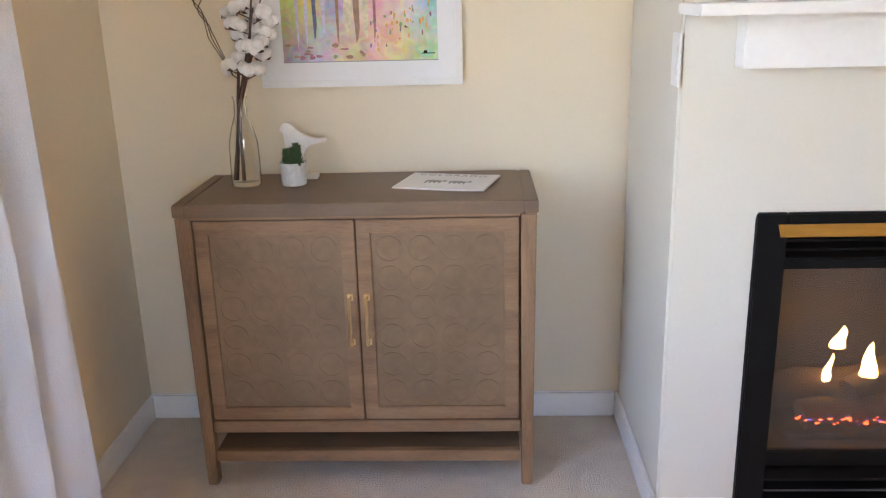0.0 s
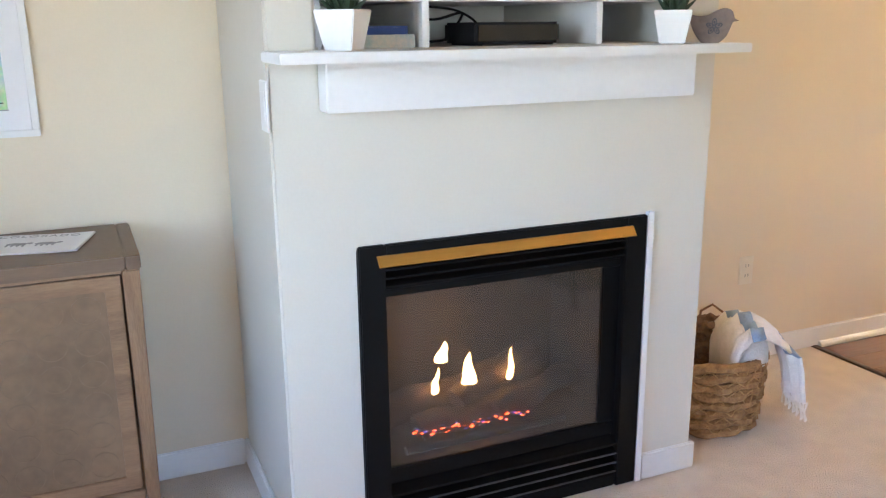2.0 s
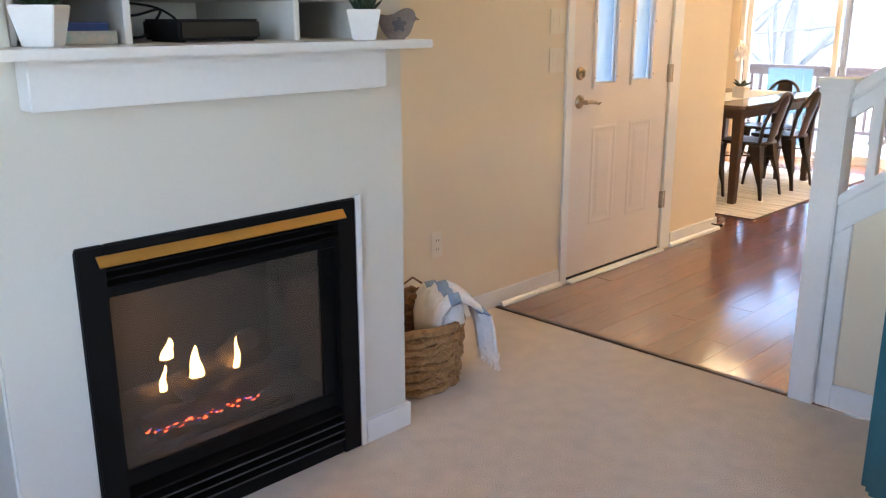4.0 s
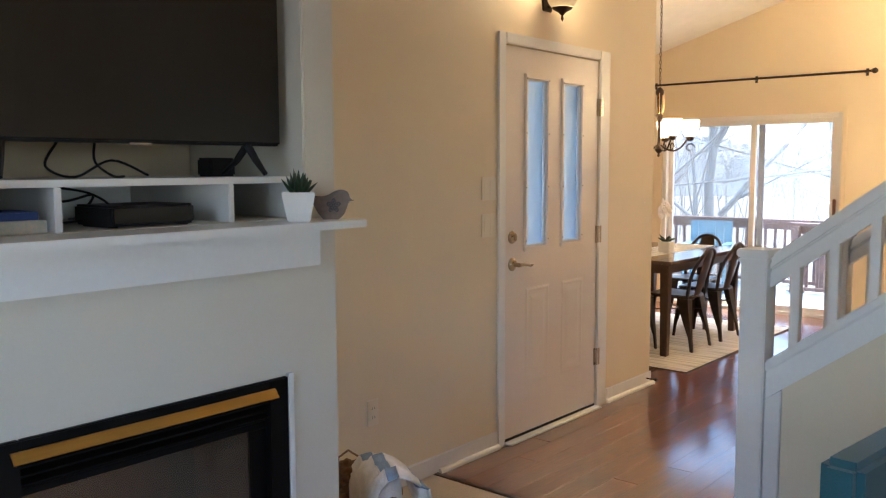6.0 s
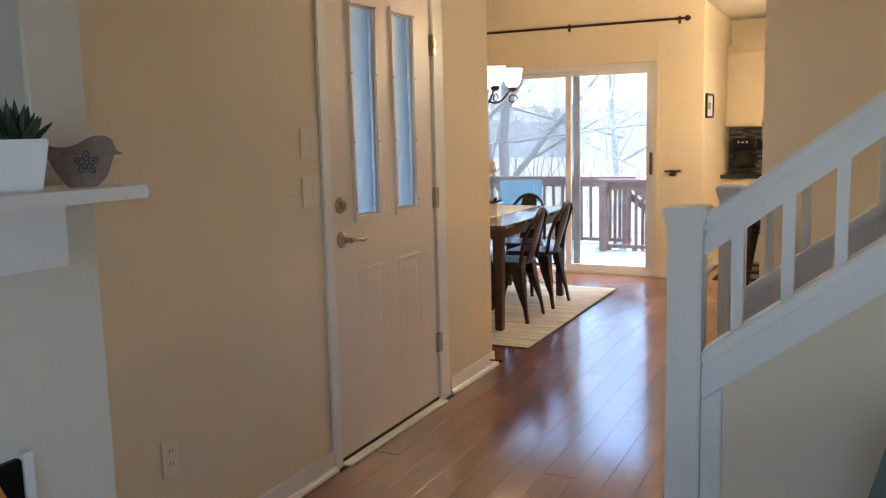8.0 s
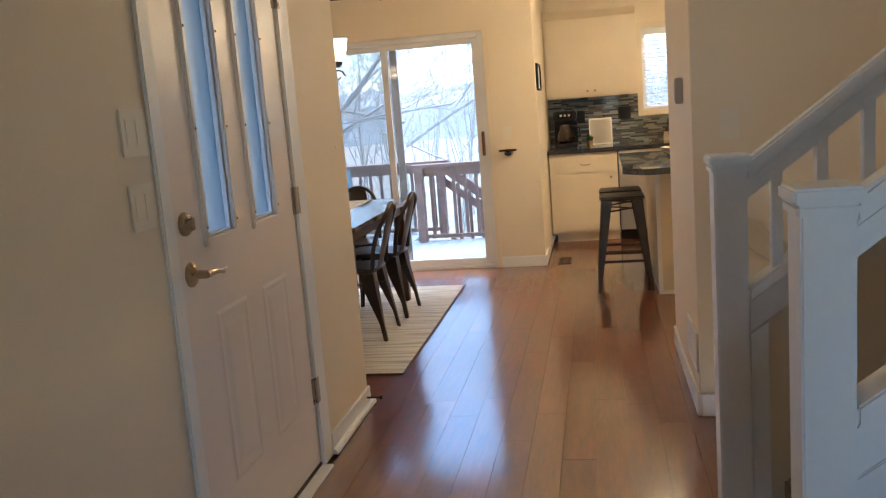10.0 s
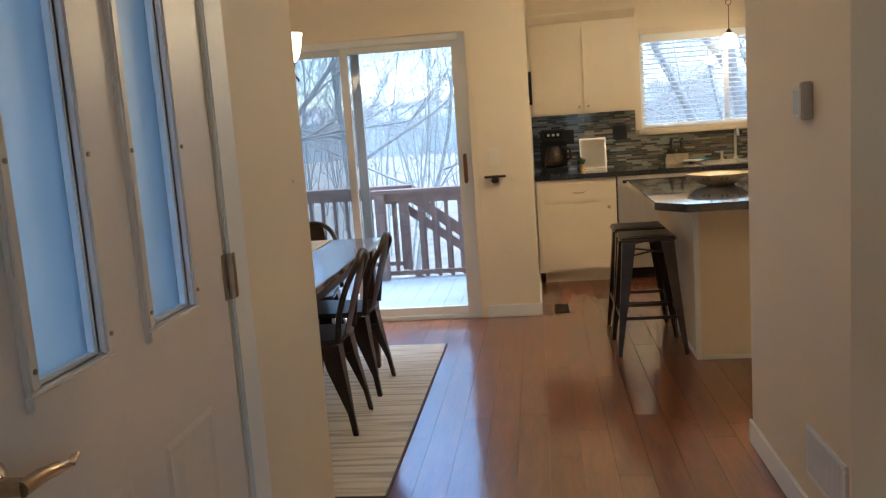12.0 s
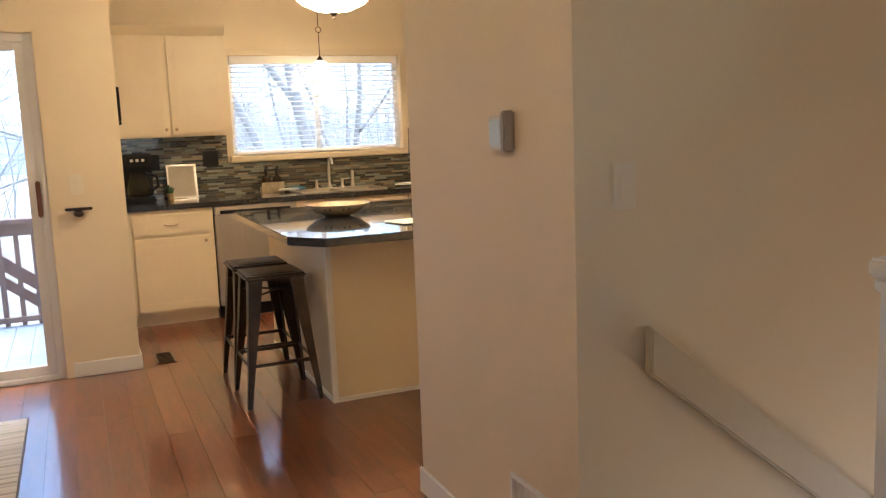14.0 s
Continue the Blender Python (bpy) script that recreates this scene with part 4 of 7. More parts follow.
def magazine():
    d = thing("magazine", "white magazine with a sketch of cattle, lying on the sideboard", "magazine", pose(-3.458, -0.195, TOPZ, 0, 0, -15))
    for k, (w, off) in enumerate(((0.128, 0.0), (0.127, 0.0012), (0.126, -0.001))):
        bm = bmesh.new()
        n = 8
        for f in range(n):
            x0, x1 = -w + 2 * w * f / n, -w + 2 * w * (f + 1) / n
            lift = lambda x: 0.0016 * k + 0.0014 + 0.003 * max(0, (x / w)) ** 2
            v = [bm.verts.new(p) for p in ((x0, -0.096 + off, lift(x0)), (x1, -0.096 + off, lift(x1)), (x1, 0.096 + off, lift(x1)), (x0, 0.096 + off, lift(x0)),
                                            (x0, -0.096 + off, lift(x0) - 0.0013), (x1, -0.096 + off, lift(x1) - 0.0013), (x1, 0.096 + off, lift(x1) - 0.0013), (x0, 0.096 + off, lift(x0) - 0.0013))]
            for q in ((0, 1, 2, 3), (7, 6, 5, 4), (0, 4, 5, 1), (2, 6, 7, 3)) + (((0, 3, 7, 4),) if f == 0 else ()) + (((1, 5, 6, 2),) if f == n - 1 else ()):
                bm.faces.new([v[i] for i in q])
        bmesh.ops.remove_doubles(bm, verts=bm.verts, dist=1e-5)
        part("cover" if k == 2 else "pages", bm, PAPER, d)
    txt = bpy.data.curves.new("title", "FONT")
    txt.body, txt.size, txt.align_x, txt.space_character, txt.extrude = "COLORADO", 0.030, "CENTER", 1.25, 0.0002
    me_ob = new("title_curve", txt)
    me = bpy.data.meshes.new_from_object(me_ob.evaluated_get(bpy.context.evaluated_depsgraph_get()))
    bpy.data.objects.remove(me_ob)
    me.materials.append(INK)
    t = new("title", me)
    t.parent = d
    t.matrix_basis = pose(0.0, 0.052, 0.0075)
    t["label"] = "grey printed title"
    for cx in (-0.035, 0.035):
        bm = bmesh.new()
        blob(bm, (cx, -0.01, 0.0055), (0.026, 0.012, 0.0012), 2, 0.3)
        blob(bm, (cx + 0.03, -0.004, 0.0055), (0.009, 0.008, 0.0012), 1, 0.3)
        for q in range(4):
            box(bm, cx - 0.022 + q * 0.013, cx - 0.018 + q * 0.013, -0.032, -0.012, 0.0045, 0.0062)
        part("drawing", bm, INK, d)


magazine()


def picture():
    d = thing("wall_picture", "colourful watercolour of garden and trees in a white frame", "picture", pose(-3.702, -0.003, 1.065))
    w, h = 0.289, 0.46
    part("backing", bx((-w, w, -0.004, 0.0, 0.0, h)), TRIM, d)
    fr = bx((-w, w, -0.022, -0.0045, 0.0, 0.018), (-w, w, -0.022, -0.0045, h - 0.018, h), (-w, -w + 0.018, -0.0221, -0.0045, 0.0181, h - 0.0181), (w - 0.018, w, -0.0221, -0.0045, 0.0181, h - 0.0181))
    part("frame", fr, TRIM, d, "white painted frame", bevel=0.002)
    part("mat", bx((-w + 0.0185, w - 0.0185, -0.0205, -0.0045, 0.0185, h - 0.0185)), PAPER, d, "white mat board")
    art = part("painting", bx((-0.22, 0.22, -0.0230, -0.0210, 0.072, h - 0.07)), PAINTING, d, "abstract watercolour in violet, peach and green")
    part("picture_edge", bx((-0.222, 0.222, -0.0222, -0.0207, 0.0695, 0.072)), INK, d)
    rnd = random.Random(12)
    palette = [mat("watercolour_dab", c, 0.8, var=0.15, scale=40, bump=0.0) for c in
               ((0.42, 0.26, 0.16), (0.80, 0.72, 0.52), (0.66, 0.64, 0.80), (0.78, 0.42, 0.12), (0.16, 0.18, 0.30), (0.30, 0.45, 0.20), (0.45, 0.20, 0.24))]

    def dab(x, z, rx, rz, m):
        n = 9
        bm = bmesh.new()
        bm.faces.new([bm.verts.new((x + rx * math.cos(i * 6.283 / n) * rnd.uniform(0.65, 1.1), -0.0237 - rnd.uniform(0, 0.0004), z + rz * math.sin(i * 6.283 / n) * rnd.uniform(0.65, 1.1))) for i in range(n)])
        part("brush_stroke", bm, m, art)
    for x, w2, m in ((-0.03, 0.013, 1), (-0.005, 0.011, 0), (0.02, 0.010, 1), (-0.15, 0.006, 2), (-0.175, 0.005, 2), (-0.10, 0.005, 2), (-0.125, 0.007, 4), (-0.06, 0.006, 0), (0.045, 0.005, 6)):
        dab(x, 0.24, w2, 0.13, palette[m])
    for k in range(46):
        x = rnd.uniform(0.03, 0.205)
        dab(x, 0.09 + rnd.uniform(0.0, 0.09) + (x - 0.03) * 0.35, rnd.uniform(0.002, 0.005), rnd.uniform(0.003, 0.009), palette[rnd.choice((3, 3, 3, 6, 4, 5))])
    for k in range(16):
        dab(rnd.uniform(-0.21, 0.03), rnd.uniform(0.08, 0.12), rnd.uniform(0.006, 0.016), rnd.uniform(0.003, 0.008), palette[rnd.choice((0, 5, 6, 0))])
    part("signature", bx((0.175, 0.212, -0.0243, -0.0236, 0.088, 0.0905), (0.18, 0.19, -0.0243, -0.0236, 0.0906, 0.097)), BLACK, art)


picture()


def curtain():
    bm = bmesh.new()
    n, rows = 56, 14
    grid = []
    for j in range(rows + 1):
        z = 0.02 + 2.3 * j / rows
        line = []
        for i in range(n + 1):
            y = -0.68 - 0.62 * i / n
            a = i * 0.36 + 0.5 * math.sin(j * 0.35)
            line.append(bm.verts.new((-4.375 + 0.05 * math.sin(a) + 0.012 * math.sin(2.3 * a + j * 0.3) + 0.03 * (1 - j / rows), y - 0.02 * math.cos(a) + 0.05 * (j / rows) ** 2 * (1 - i / n) * -1, z)))
        grid.append(line)
    for j in range(rows):
        for i in range(n):
            bm.faces.new((grid[j][i], grid[j][i + 1], grid[j + 1][i + 1], grid[j + 1][i]))
    ob = single("curtain", bm, DRAPE, "long white drape hanging in soft folds by the window", "curtain", smooth=True)
    ob.modifiers.new("thickness", "SOLIDIFY").thickness = 0.003


curtain()
rod = thing("curtain_rod", "dark bronze curtain rod above the living room window", "curtain rod")
part("rod", built(tube, [(-4.375, -3.1, 2.34), (-4.375, -0.45, 2.34)], 0.012, 10), BRONZE, rod, smooth=True)
for yy in (-3.0, -0.6):
    part("bracket", bx((-4.449, -4.376, yy - 0.01, yy + 0.01, 2.33, 2.35)), BRONZE, rod)
win3 = thing("window_3", "white living room window behind the drape", "window", kind="structure")
part("window_frame", bx((-4.58, -4.54, -2.4, -2.36, 0.6, 2.0), (-4.58, -4.54, -1.04, -1.0, 0.6, 2.0), (-4.58, -4.54, -2.3595, -1.0405, 1.96, 2.0), (-4.58, -4.54, -2.3595, -1.0405, 0.6, 0.64)), TRIM, win3)
part("window_sill", bx((-4.449, -4.40, -2.45, -0.95, 0.57, 0.598)), TRIM, win3, bevel=0.004)


# ---- fireplace ----
def fireplace():
    d = thing("gas_fireplace", "black gas fireplace insert with lit flames and gold trim", "fireplace", pose(0, 0.024, 0))
    x0, x1 = -2.744, -1.906
    for s in ((x0, x0 + 0.068, -0.638, 0.005, 0.824), (x1 - 0.068, x1, -0.638, 0.005, 0.824), (x0 + 0.0685, x1 - 0.0685, -0.638, 0.795, 0.824), (x0 + 0.0685, x1 - 0.0685, -0.632, 0.005, 0.045)):
        part("surround_bar", bx((s[0], s[1], s[2], -0.601, s[3], s[4])), BLACK, d, "black enamel surround", bevel=0.003)
    bm = bmesh.new()
    prism(bm, [(-0.660, 0.776), (-0.642, 0.799), (-0.602, 0.799), (-0.602, 0.795), (-0.640, 0.795), (-0.657, 0.773)], "x", x0 + 0.045, x1 - 0.05)
    part("hood", bm, GOLD, d, "gold metal hood strip", bevel=0.001)
    for k in range(3):
        bm = bmesh.new()
        z = 0.712 + k * 0.022
        prism(bm, [(-0.634, z), (-0.600, z + 0.014), (-0.600, z + 0.018), (-0.634, z + 0.006)], "x", x0 + 0.0685, x1 - 0.0685)
        part("top_louvre", bm, BLACK, d, bevel=0.0008)
    for k in range(4):
        bm = bmesh.new()
        z = 0.052 + k * 0.029
        prism(bm, [(-0.636, z), (-0.600, z + 0.016), (-0.600, z + 0.022), (-0.636, z + 0.007)], "x", x0 + 0.0685, x1 - 0.0685)
        part("bottom_louvre", bm, BLACK, d)
        # added rods draw the highlight lines of the lower louvres
        if k < 3:
            part("louvre_highlight_rod", built(tube, [(x0 + 0.070, -0.638, z + 0.004), (x1 - 0.070, -0.638, z + 0.004)], 0.0024, 8), LOUVREGLINT, d, "pale rod drawn as the louvre edge's highlight", smooth=True)
    gx0, gx1, gz0, gz1 = -2.682, -2.000, 0.190, 0.695
    gf = bx((gx0 - 0.007, gx1 + 0.030, -0.612, -0.595, gz0 - 0.025, gz0 + 0.02), (gx0 - 0.007, gx1 + 0.030, -0.612, -0.595, gz1 - 0.012, gz1 + 0.01),
            (gx0 - 0.007, gx0 + 0.012, -0.6121, -0.595, gz0 + 0.0205, gz1 - 0.0125), (gx1 - 0.028, gx1 + 0.030, -0.6121, -0.595, gz0 + 0.0205, gz1 - 0.0125))
    part("glass_frame", gf, BLACK, d, bevel=0.003)
    g = part("glass", bx((gx0 + 0.012, gx1 - 0.028, -0.604, -0.600, gz0 + 0.02, gz1 - 0.012)), FIREGLASS, d, "fireplace glass tinted with the room's reflected haze")
    g.visible_shadow = False
    fb = bmesh.new()
    box(fb, -2.738, -1.942, -0.22, -0.20, 0.055, 0.805)
    box(fb, -2.738, -2.72, -0.594, -0.2205, 0.055, 0.805)
    box(fb, -1.96, -1.942, -0.594, -0.2205, 0.055, 0.805)
    box(fb, -2.7195, -1.9605, -0.594, -0.2205, 0.785, 0.805)
    box(fb, -2.7195, -1.9605, -0.594, -0.2205, 0.055, 0.20)
    part("firebox", fb, FIREBRICK, d, "sooty brown firebox lining")
    rnd = random.Random(3)
    logs = (((-2.62, -0.42, 0.27), (-2.08, -0.33, 0.31), 0.05), ((-2.55, -0.50, 0.25), (-2.20, -0.47, 0.26), 0.038), ((-2.42, -0.47, 0.30), (-2.12, -0.36, 0.37), 0.034), ((-2.32, -0.52, 0.27), (-2.02, -0.44, 0.30), 0.036))
    for p, q, r in logs:
        p, q = Vector(p), Vector(q)
        pts = [p.lerp(q, f / 6) + Vector((0, 0, 0.012 * math.sin(f * 1.7))) for f in range(7)]
        part("log", built(tube, pts, [r * rnd.uniform(0.85, 1.1) for _ in pts], 12), CHAR, d, "charred ceramic log", smooth=True)
    part("grate", built(tube, [(-2.6, -0.545, 0.215), (-2.1, -0.545, 0.215)], 0.012, 8), BLACK, d)
    for x, y, z, w, h, lean in ((-2.462, -0.464, 0.425, 0.021, 0.062, 0.016), (-2.482, -0.464, 0.325, 0.012, 0.078, 0.014), (-2.375, -0.464, 0.322, 0.025, 0.115, 0.002), (-2.240, -0.464, 0.332, 0.0115, 0.10, 0.004)):
        bm = bmesh.new()
        rings = []
        for f, k in ((0, 0.55), (0.05, 0.95), (0.2, 1.0), (0.4, 0.82), (0.6, 0.62), (0.78, 0.42), (0.92, 0.22), (1.0, 0.03)):
            rings.append(ring(bm, (x + lean * f + 0.003 * math.sin(f * 8 + x * 40), y, z + h * f + 0.006 * math.sin(x * 90)), w * k, 10, Vector((1, 0, 0)), Vector((0, 0.5, 0))))
        skin(bm, rings)
        part("flame", bm, FLAME, d, "bright yellow flame", smooth=True)
    for k in range(44):
        x = -2.58 + 0.36 * k / 43 + rnd.uniform(-0.008, 0.008)
        bm = bmesh.new()
        r = rnd.uniform(0.0010, 0.0038)
        blob(bm, (x, -0.555 + rnd.uniform(-0.01, 0.01), 0.262 + 0.008 * math.sin(k * 0.9) + rnd.uniform(-0.005, 0.006)), (r * 2.2, r, r * rnd.uniform(0.5, 1.3)), 1, 0.5)
        part("ember", bm, BLUEFLAME if k % 3 == 1 else EMBER, d, "glowing ember")
    part("side_return", bx((x1 + 0.001, x1 + 0.0195, -0.640, -0.625, 0.004, 0.832)), TRIM, d, "white edging strip")


fireplace()


def mantel():
    d = thing("mantel_shelf", "white painted mantel shelf on a box moulding above the fireplace", "mantel")
    part("shelf_board", bx((-2.945, -1.738, -0.782, -0.6005, 1.262, 1.2845)), TRIM, d, bevel=0.003)
    part("box_moulding", bx((-2.82, -1.817, -0.667, -0.6005, 1.15, 1.2615)), TRIM, d, bevel=0.003)


mantel()


def media_shelf():
    d = thing("media_shelf", "white three-bay cubby shelf in the chimney niche", "shelf", pose(0, 0, 1.2855))
    part("top_board", bx((-2.819, -1.8205, -0.59, -0.06, 0.105, 0.123)), TRIM, d, bevel=0.002)
    for x in (-2.819, -2.560, -2.079, -1.836):
        part("divider", bx((x, x + 0.0155 if x > -1.9 or x < -2.8 else x + 0.018, -0.589, -0.06, 0.0, 0.1045)), TRIM, d, bevel=0.002)
    part("back_panel", bx((-2.8, -1.84, -0.075, -0.0605, 0.0, 0.1045)), TRIM, d)


media_shelf()


def television():
    d = thing("television", "dark flat television standing on splayed feet in the niche", "television", pose(-2.313, -0.535, 1.409))
    part("bezel", bx((-0.452, 0.452, -0.012, 0.03, 0.088, 0.60)), PLASTIC, d, bevel=0.006)
    part("screen", bx((-0.446, 0.446, -0.0135, -0.0122, 0.098, 0.594)), SCREEN, d, "dark glossy screen")
    part("brand_bar", bx((-0.03, 0.03, -0.0155, -0.0125, 0.084, 0.090)), STEEL, d)
    for s in (-1, 1):
        bm = bmesh.new()
        tube(bm, [(s * 0.34, 0.0, 0.09), (s * 0.352, -0.025, 0.045), (s * 0.365, -0.05, 0.006)], [0.012, 0.010, 0.007], 8)
        tube(bm, [(s * 0.34, 0.0, 0.09), (s * 0.338, 0.05, 0.045), (s * 0.332, 0.115, 0.006)], [0.012, 0.010, 0.007], 8)
        part("foot", bm, PLASTIC, d, "black splayed foot", smooth=True)


television()


def cable(pts, r=0.0035):
    out = []
    pts = [Vector(p) for p in pts]
    for i in range(len(pts) - 1):
        p0, p1, p2, p3 = pts[max(i - 1, 0)], pts[i], pts[i + 1], pts[min(i + 2, len(pts) - 1)]
        for f in range(6):
            t = f / 6
            out.append(0.5 * ((2 * p1) + (p2 - p0) * t + (2 * p0 - 5 * p1 + 4 * p2 - p3) * t * t + (3 * p1 - p0 - 3 * p2 + p3) * t ** 3))
    out.append(pts[-1])
    single("cable", built(tube, out, r, 6), PLASTIC, "black cable behind the television", "cable", group="television cables", smooth=True)


cable([(-2.46, -0.40, 1.5), (-2.5, -0.42, 1.44), (-2.44, -0.45, 1.4125), (-2.33, -0.43, 1.455), (-2.22, -0.42, 1.415)])
cable([(-2.37, -0.42, 1.5), (-2.38, -0.44, 1.45), (-2.34, -0.45, 1.415), (-2.28, -0.40, 1.4125)])
cable([(-2.43, -0.30, 1.385), (-2.39, -0.42, 1.37), (-2.35, -0.45, 1.33), (-2.42, -0.42, 1.30), (-2.5, -0.35, 1.292)])
cable([(-2.5, -0.3, 1.36), (-2.45, -0.40, 1.35), (-2.38, -0.42, 1.365), (-2.40, -0.38, 1.31), (-2.34, -0.2, 1.292)])
single("power_adapter", bx((-0.05, 0.05, -0.03, 0.03, 0, 0.055)), PLASTIC, "small black power box under the television", "power adapter", pose(-1.985, -0.40, 1.409, 0, 0, 8), bevel=0.006)
player = thing("set_top_box", "black set-top box in the middle cubby", "set-top box", pose(-2.30, -0.49, 1.2858))
part("body", bx((-0.118, 0.118, -0.09, 0.10, 0.004, 0.056)), PLASTIC, player, bevel=0.006)
part("front_panel", bx((-0.112, 0.112, -0.0925, -0.0905, 0.010, 0.050)), SCREEN, player, bevel=0.001)
for fx in (-0.1, 0.1):
    part("foot", bx((fx - 0.01, fx + 0.01, -0.07, 0.07, 0.0, 0.0038)), PLASTIC, player)


def square_pot(m, s, seed):
    d = thing("potted_succulent", "dark green succulent in a tapered square white ceramic pot", "potted plant", m, group="succulents on the mantel")
    bm = bmesh.new()
    t, b, h = 0.049 * s, 0.033 * s, 0.086 * s

    def sq(r, z):
        return [bm.verts.new(p) for p in ((-r, -r, z), (r, -r, z), (r, r, z), (-r, r, z))]
    skin(bm, [sq(b, 0), sq(t, h), sq(t * 0.9, h), sq(t * 0.86, h * 0.88)])
    part("pot", bm, CERAMIC, d, bevel=0.004 * s, smooth=True)
    part("soil", bx((-t * 0.84, t * 0.84, -t * 0.84, t * 0.84, h * 0.89, h * 0.905)), SOIL, d)
    succulent(d, h * 0.9, 0.058 * s, 0.072 * s, 22, LEAFDARK, seed)


square_pot(pose(-1.918, -0.690, 1.2848, 0, 0, -40), 0.95, 1)
square_pot(pose(-2.768, -0.640, 1.2848, 0, 0, -42), 1.0, 2)
MB = [(-0.0465, 0.068), (-0.0475, 0.062), (-0.047, 0.046), (-0.037, 0.022), (-0.022, 0.001), (-0.019, 0.0), (0.016, 0.0), (0.019, 0.001), (0.034, 0.016), (0.044, 0.043), (0.048, 0.050), (0.059, 0.052), (0.050, 0.058),
      (0.045, 0.073), (0.037, 0.080), (0.023, 0.082), (0.0085, 0.077), (-0.0085, 0.067), (-0.028, 0.064), (-0.040, 0.066)]
mantel_bird = bird_shape([(x * 1.1, z * 1.04) for x, z in MB], 0.015, "bird_figurine", "brown and blue carved bird with a painted flower", pose(-1.805, -0.70, 1.2848, 0, 0, -38), BIRDWOOD, flower=True)
mantel_bird.data.materials.append(mat("slate_blue_paint", (0.035, 0.045, 0.06), 0.45, var=0.2, scale=40, bump=0.1))


def book(m, w, dp, h, cover, label):
    d = thing("book", label, "book", m, group="books in the cubby")
    part("cover", bx((-w, w, -dp, dp, 0, 0.003), (-w, w, -dp, dp, h - 0.003, h), (-w, -w + 0.003, -dp, dp, 0.0031, h - 0.0031)), cover, d, bevel=0.001)
    part("pages", bx((-w + 0.0035, w - 0.004, -dp + 0.003, dp - 0.003, 0.0032, h - 0.0032)), PAPER, d)


book(pose(-2.655, -0.50, 1.2856, 0, 0, 90), 0.075, 0.082, 0.030, TEALBOOK, "pale teal patterned book lying flat")
book(pose(-2.66, -0.495, 1.3158, 0, 0, 92), 0.07, 0.072, 0.020, BLUEBOOK, "dark blue book lying on another book")
book(pose(-2.785, -0.35, 1.2856, 0, 0, 0), 0.012, 0.10, 0.095, TEALBOOK, "slim teal book standing in the cubby")


# ---- baskets, throw, seating ----
def basket(m, r0, r1, h, material, label, handles=True, loops=9, seed=1, twined=False):
    d = thing("basket", label, "basket", m)
    rnd = random.Random(seed)
    for k in range(loops):
        f = (k + 0.5) / loops
        r = r0 + (r1 - r0) * math.sin(f * 1.7)
        pts = []
        n = 46
        for i in range(n + 1):
            a = i * 2 * math.pi / n
            wob = 0.009 * math.sin(a * 12 + k * math.pi) + rnd.uniform(-0.0015, 0.0015)
            pts.append(((r + wob) * math.cos(a), (r + wob) * math.sin(a), h * f + 0.004 * math.sin(a * 6 + k * 1.3)))
        part("woven_strand", built(tube, pts, h / loops * 0.54, 7, False), material, d, smooth=True)
    if twined:
        for k in range(1, loops):
            f = k / loops
            r = r0 + (r1 - r0) * math.sin(f * 1.7) + h / loops * 0.46
            pts = []
            for i in range(73):
                a = i * 2 * math.pi / 72
                pts.append(((r + 0.004 * math.cos(i * math.pi)) * math.cos(a), (r + 0.004 * math.cos(i * math.pi)) * math.sin(a), h * f + h / loops * 0.42 * math.cos(i * math.pi / 2 + k) + rnd.uniform(-0.003, 0.003)))
            part("twine", built(tube, pts, 0.0024, 5), TWINE, d, "pale twine binding")
    part("lining", built(lathe, [(r0 * 0.9, 0.0), (r0 * 0.97, 0.01), (r0 + (r1 - r0) * 0.9 - 0.008, h * 0.5), (r1 - 0.01, h * 0.97), (r1 - 0.016, h * 0.97), (r1 * 0.88, h * 0.5), (r0 * 0.8, 0.02), (0.001, 0.02)], 30), WICKERDARK, d)
    if handles:
        for s in (-1, 1):
            pts = [(s * r1 * 0.98, 0.06 * math.cos(t), h + 0.055 * math.sin(t) - 0.008) for t in [math.pi * i / 10 for i in range(11)]]
            part("handle", built(tube, pts, 0.009, 8), material, d, smooth=True)
    return d


basket(pose(-1.425, -0.315, 0.0, 0, 0, 20), 0.18, 0.20, 0.265, WICKER, "round woven seagrass basket holding a throw", True, 8, 1, True)
slim = basket(pose(-1.32, -0.238, 0.024), 0.034, 0.042, 0.29, WICKERDARK, "tall slim brown wicker basket standing in the seagrass basket", False, 12, 5)
part("handle", built(tube, [(-0.032, 0.026, 0.27), (-0.03, 0.024, 0.315), (0, 0, 0.342), (0.03, -0.024, 0.315), (0.032, -0.026, 0.27)], 0.0045, 8), WICKERDARK, slim, "arched wicker handle", smooth=True)


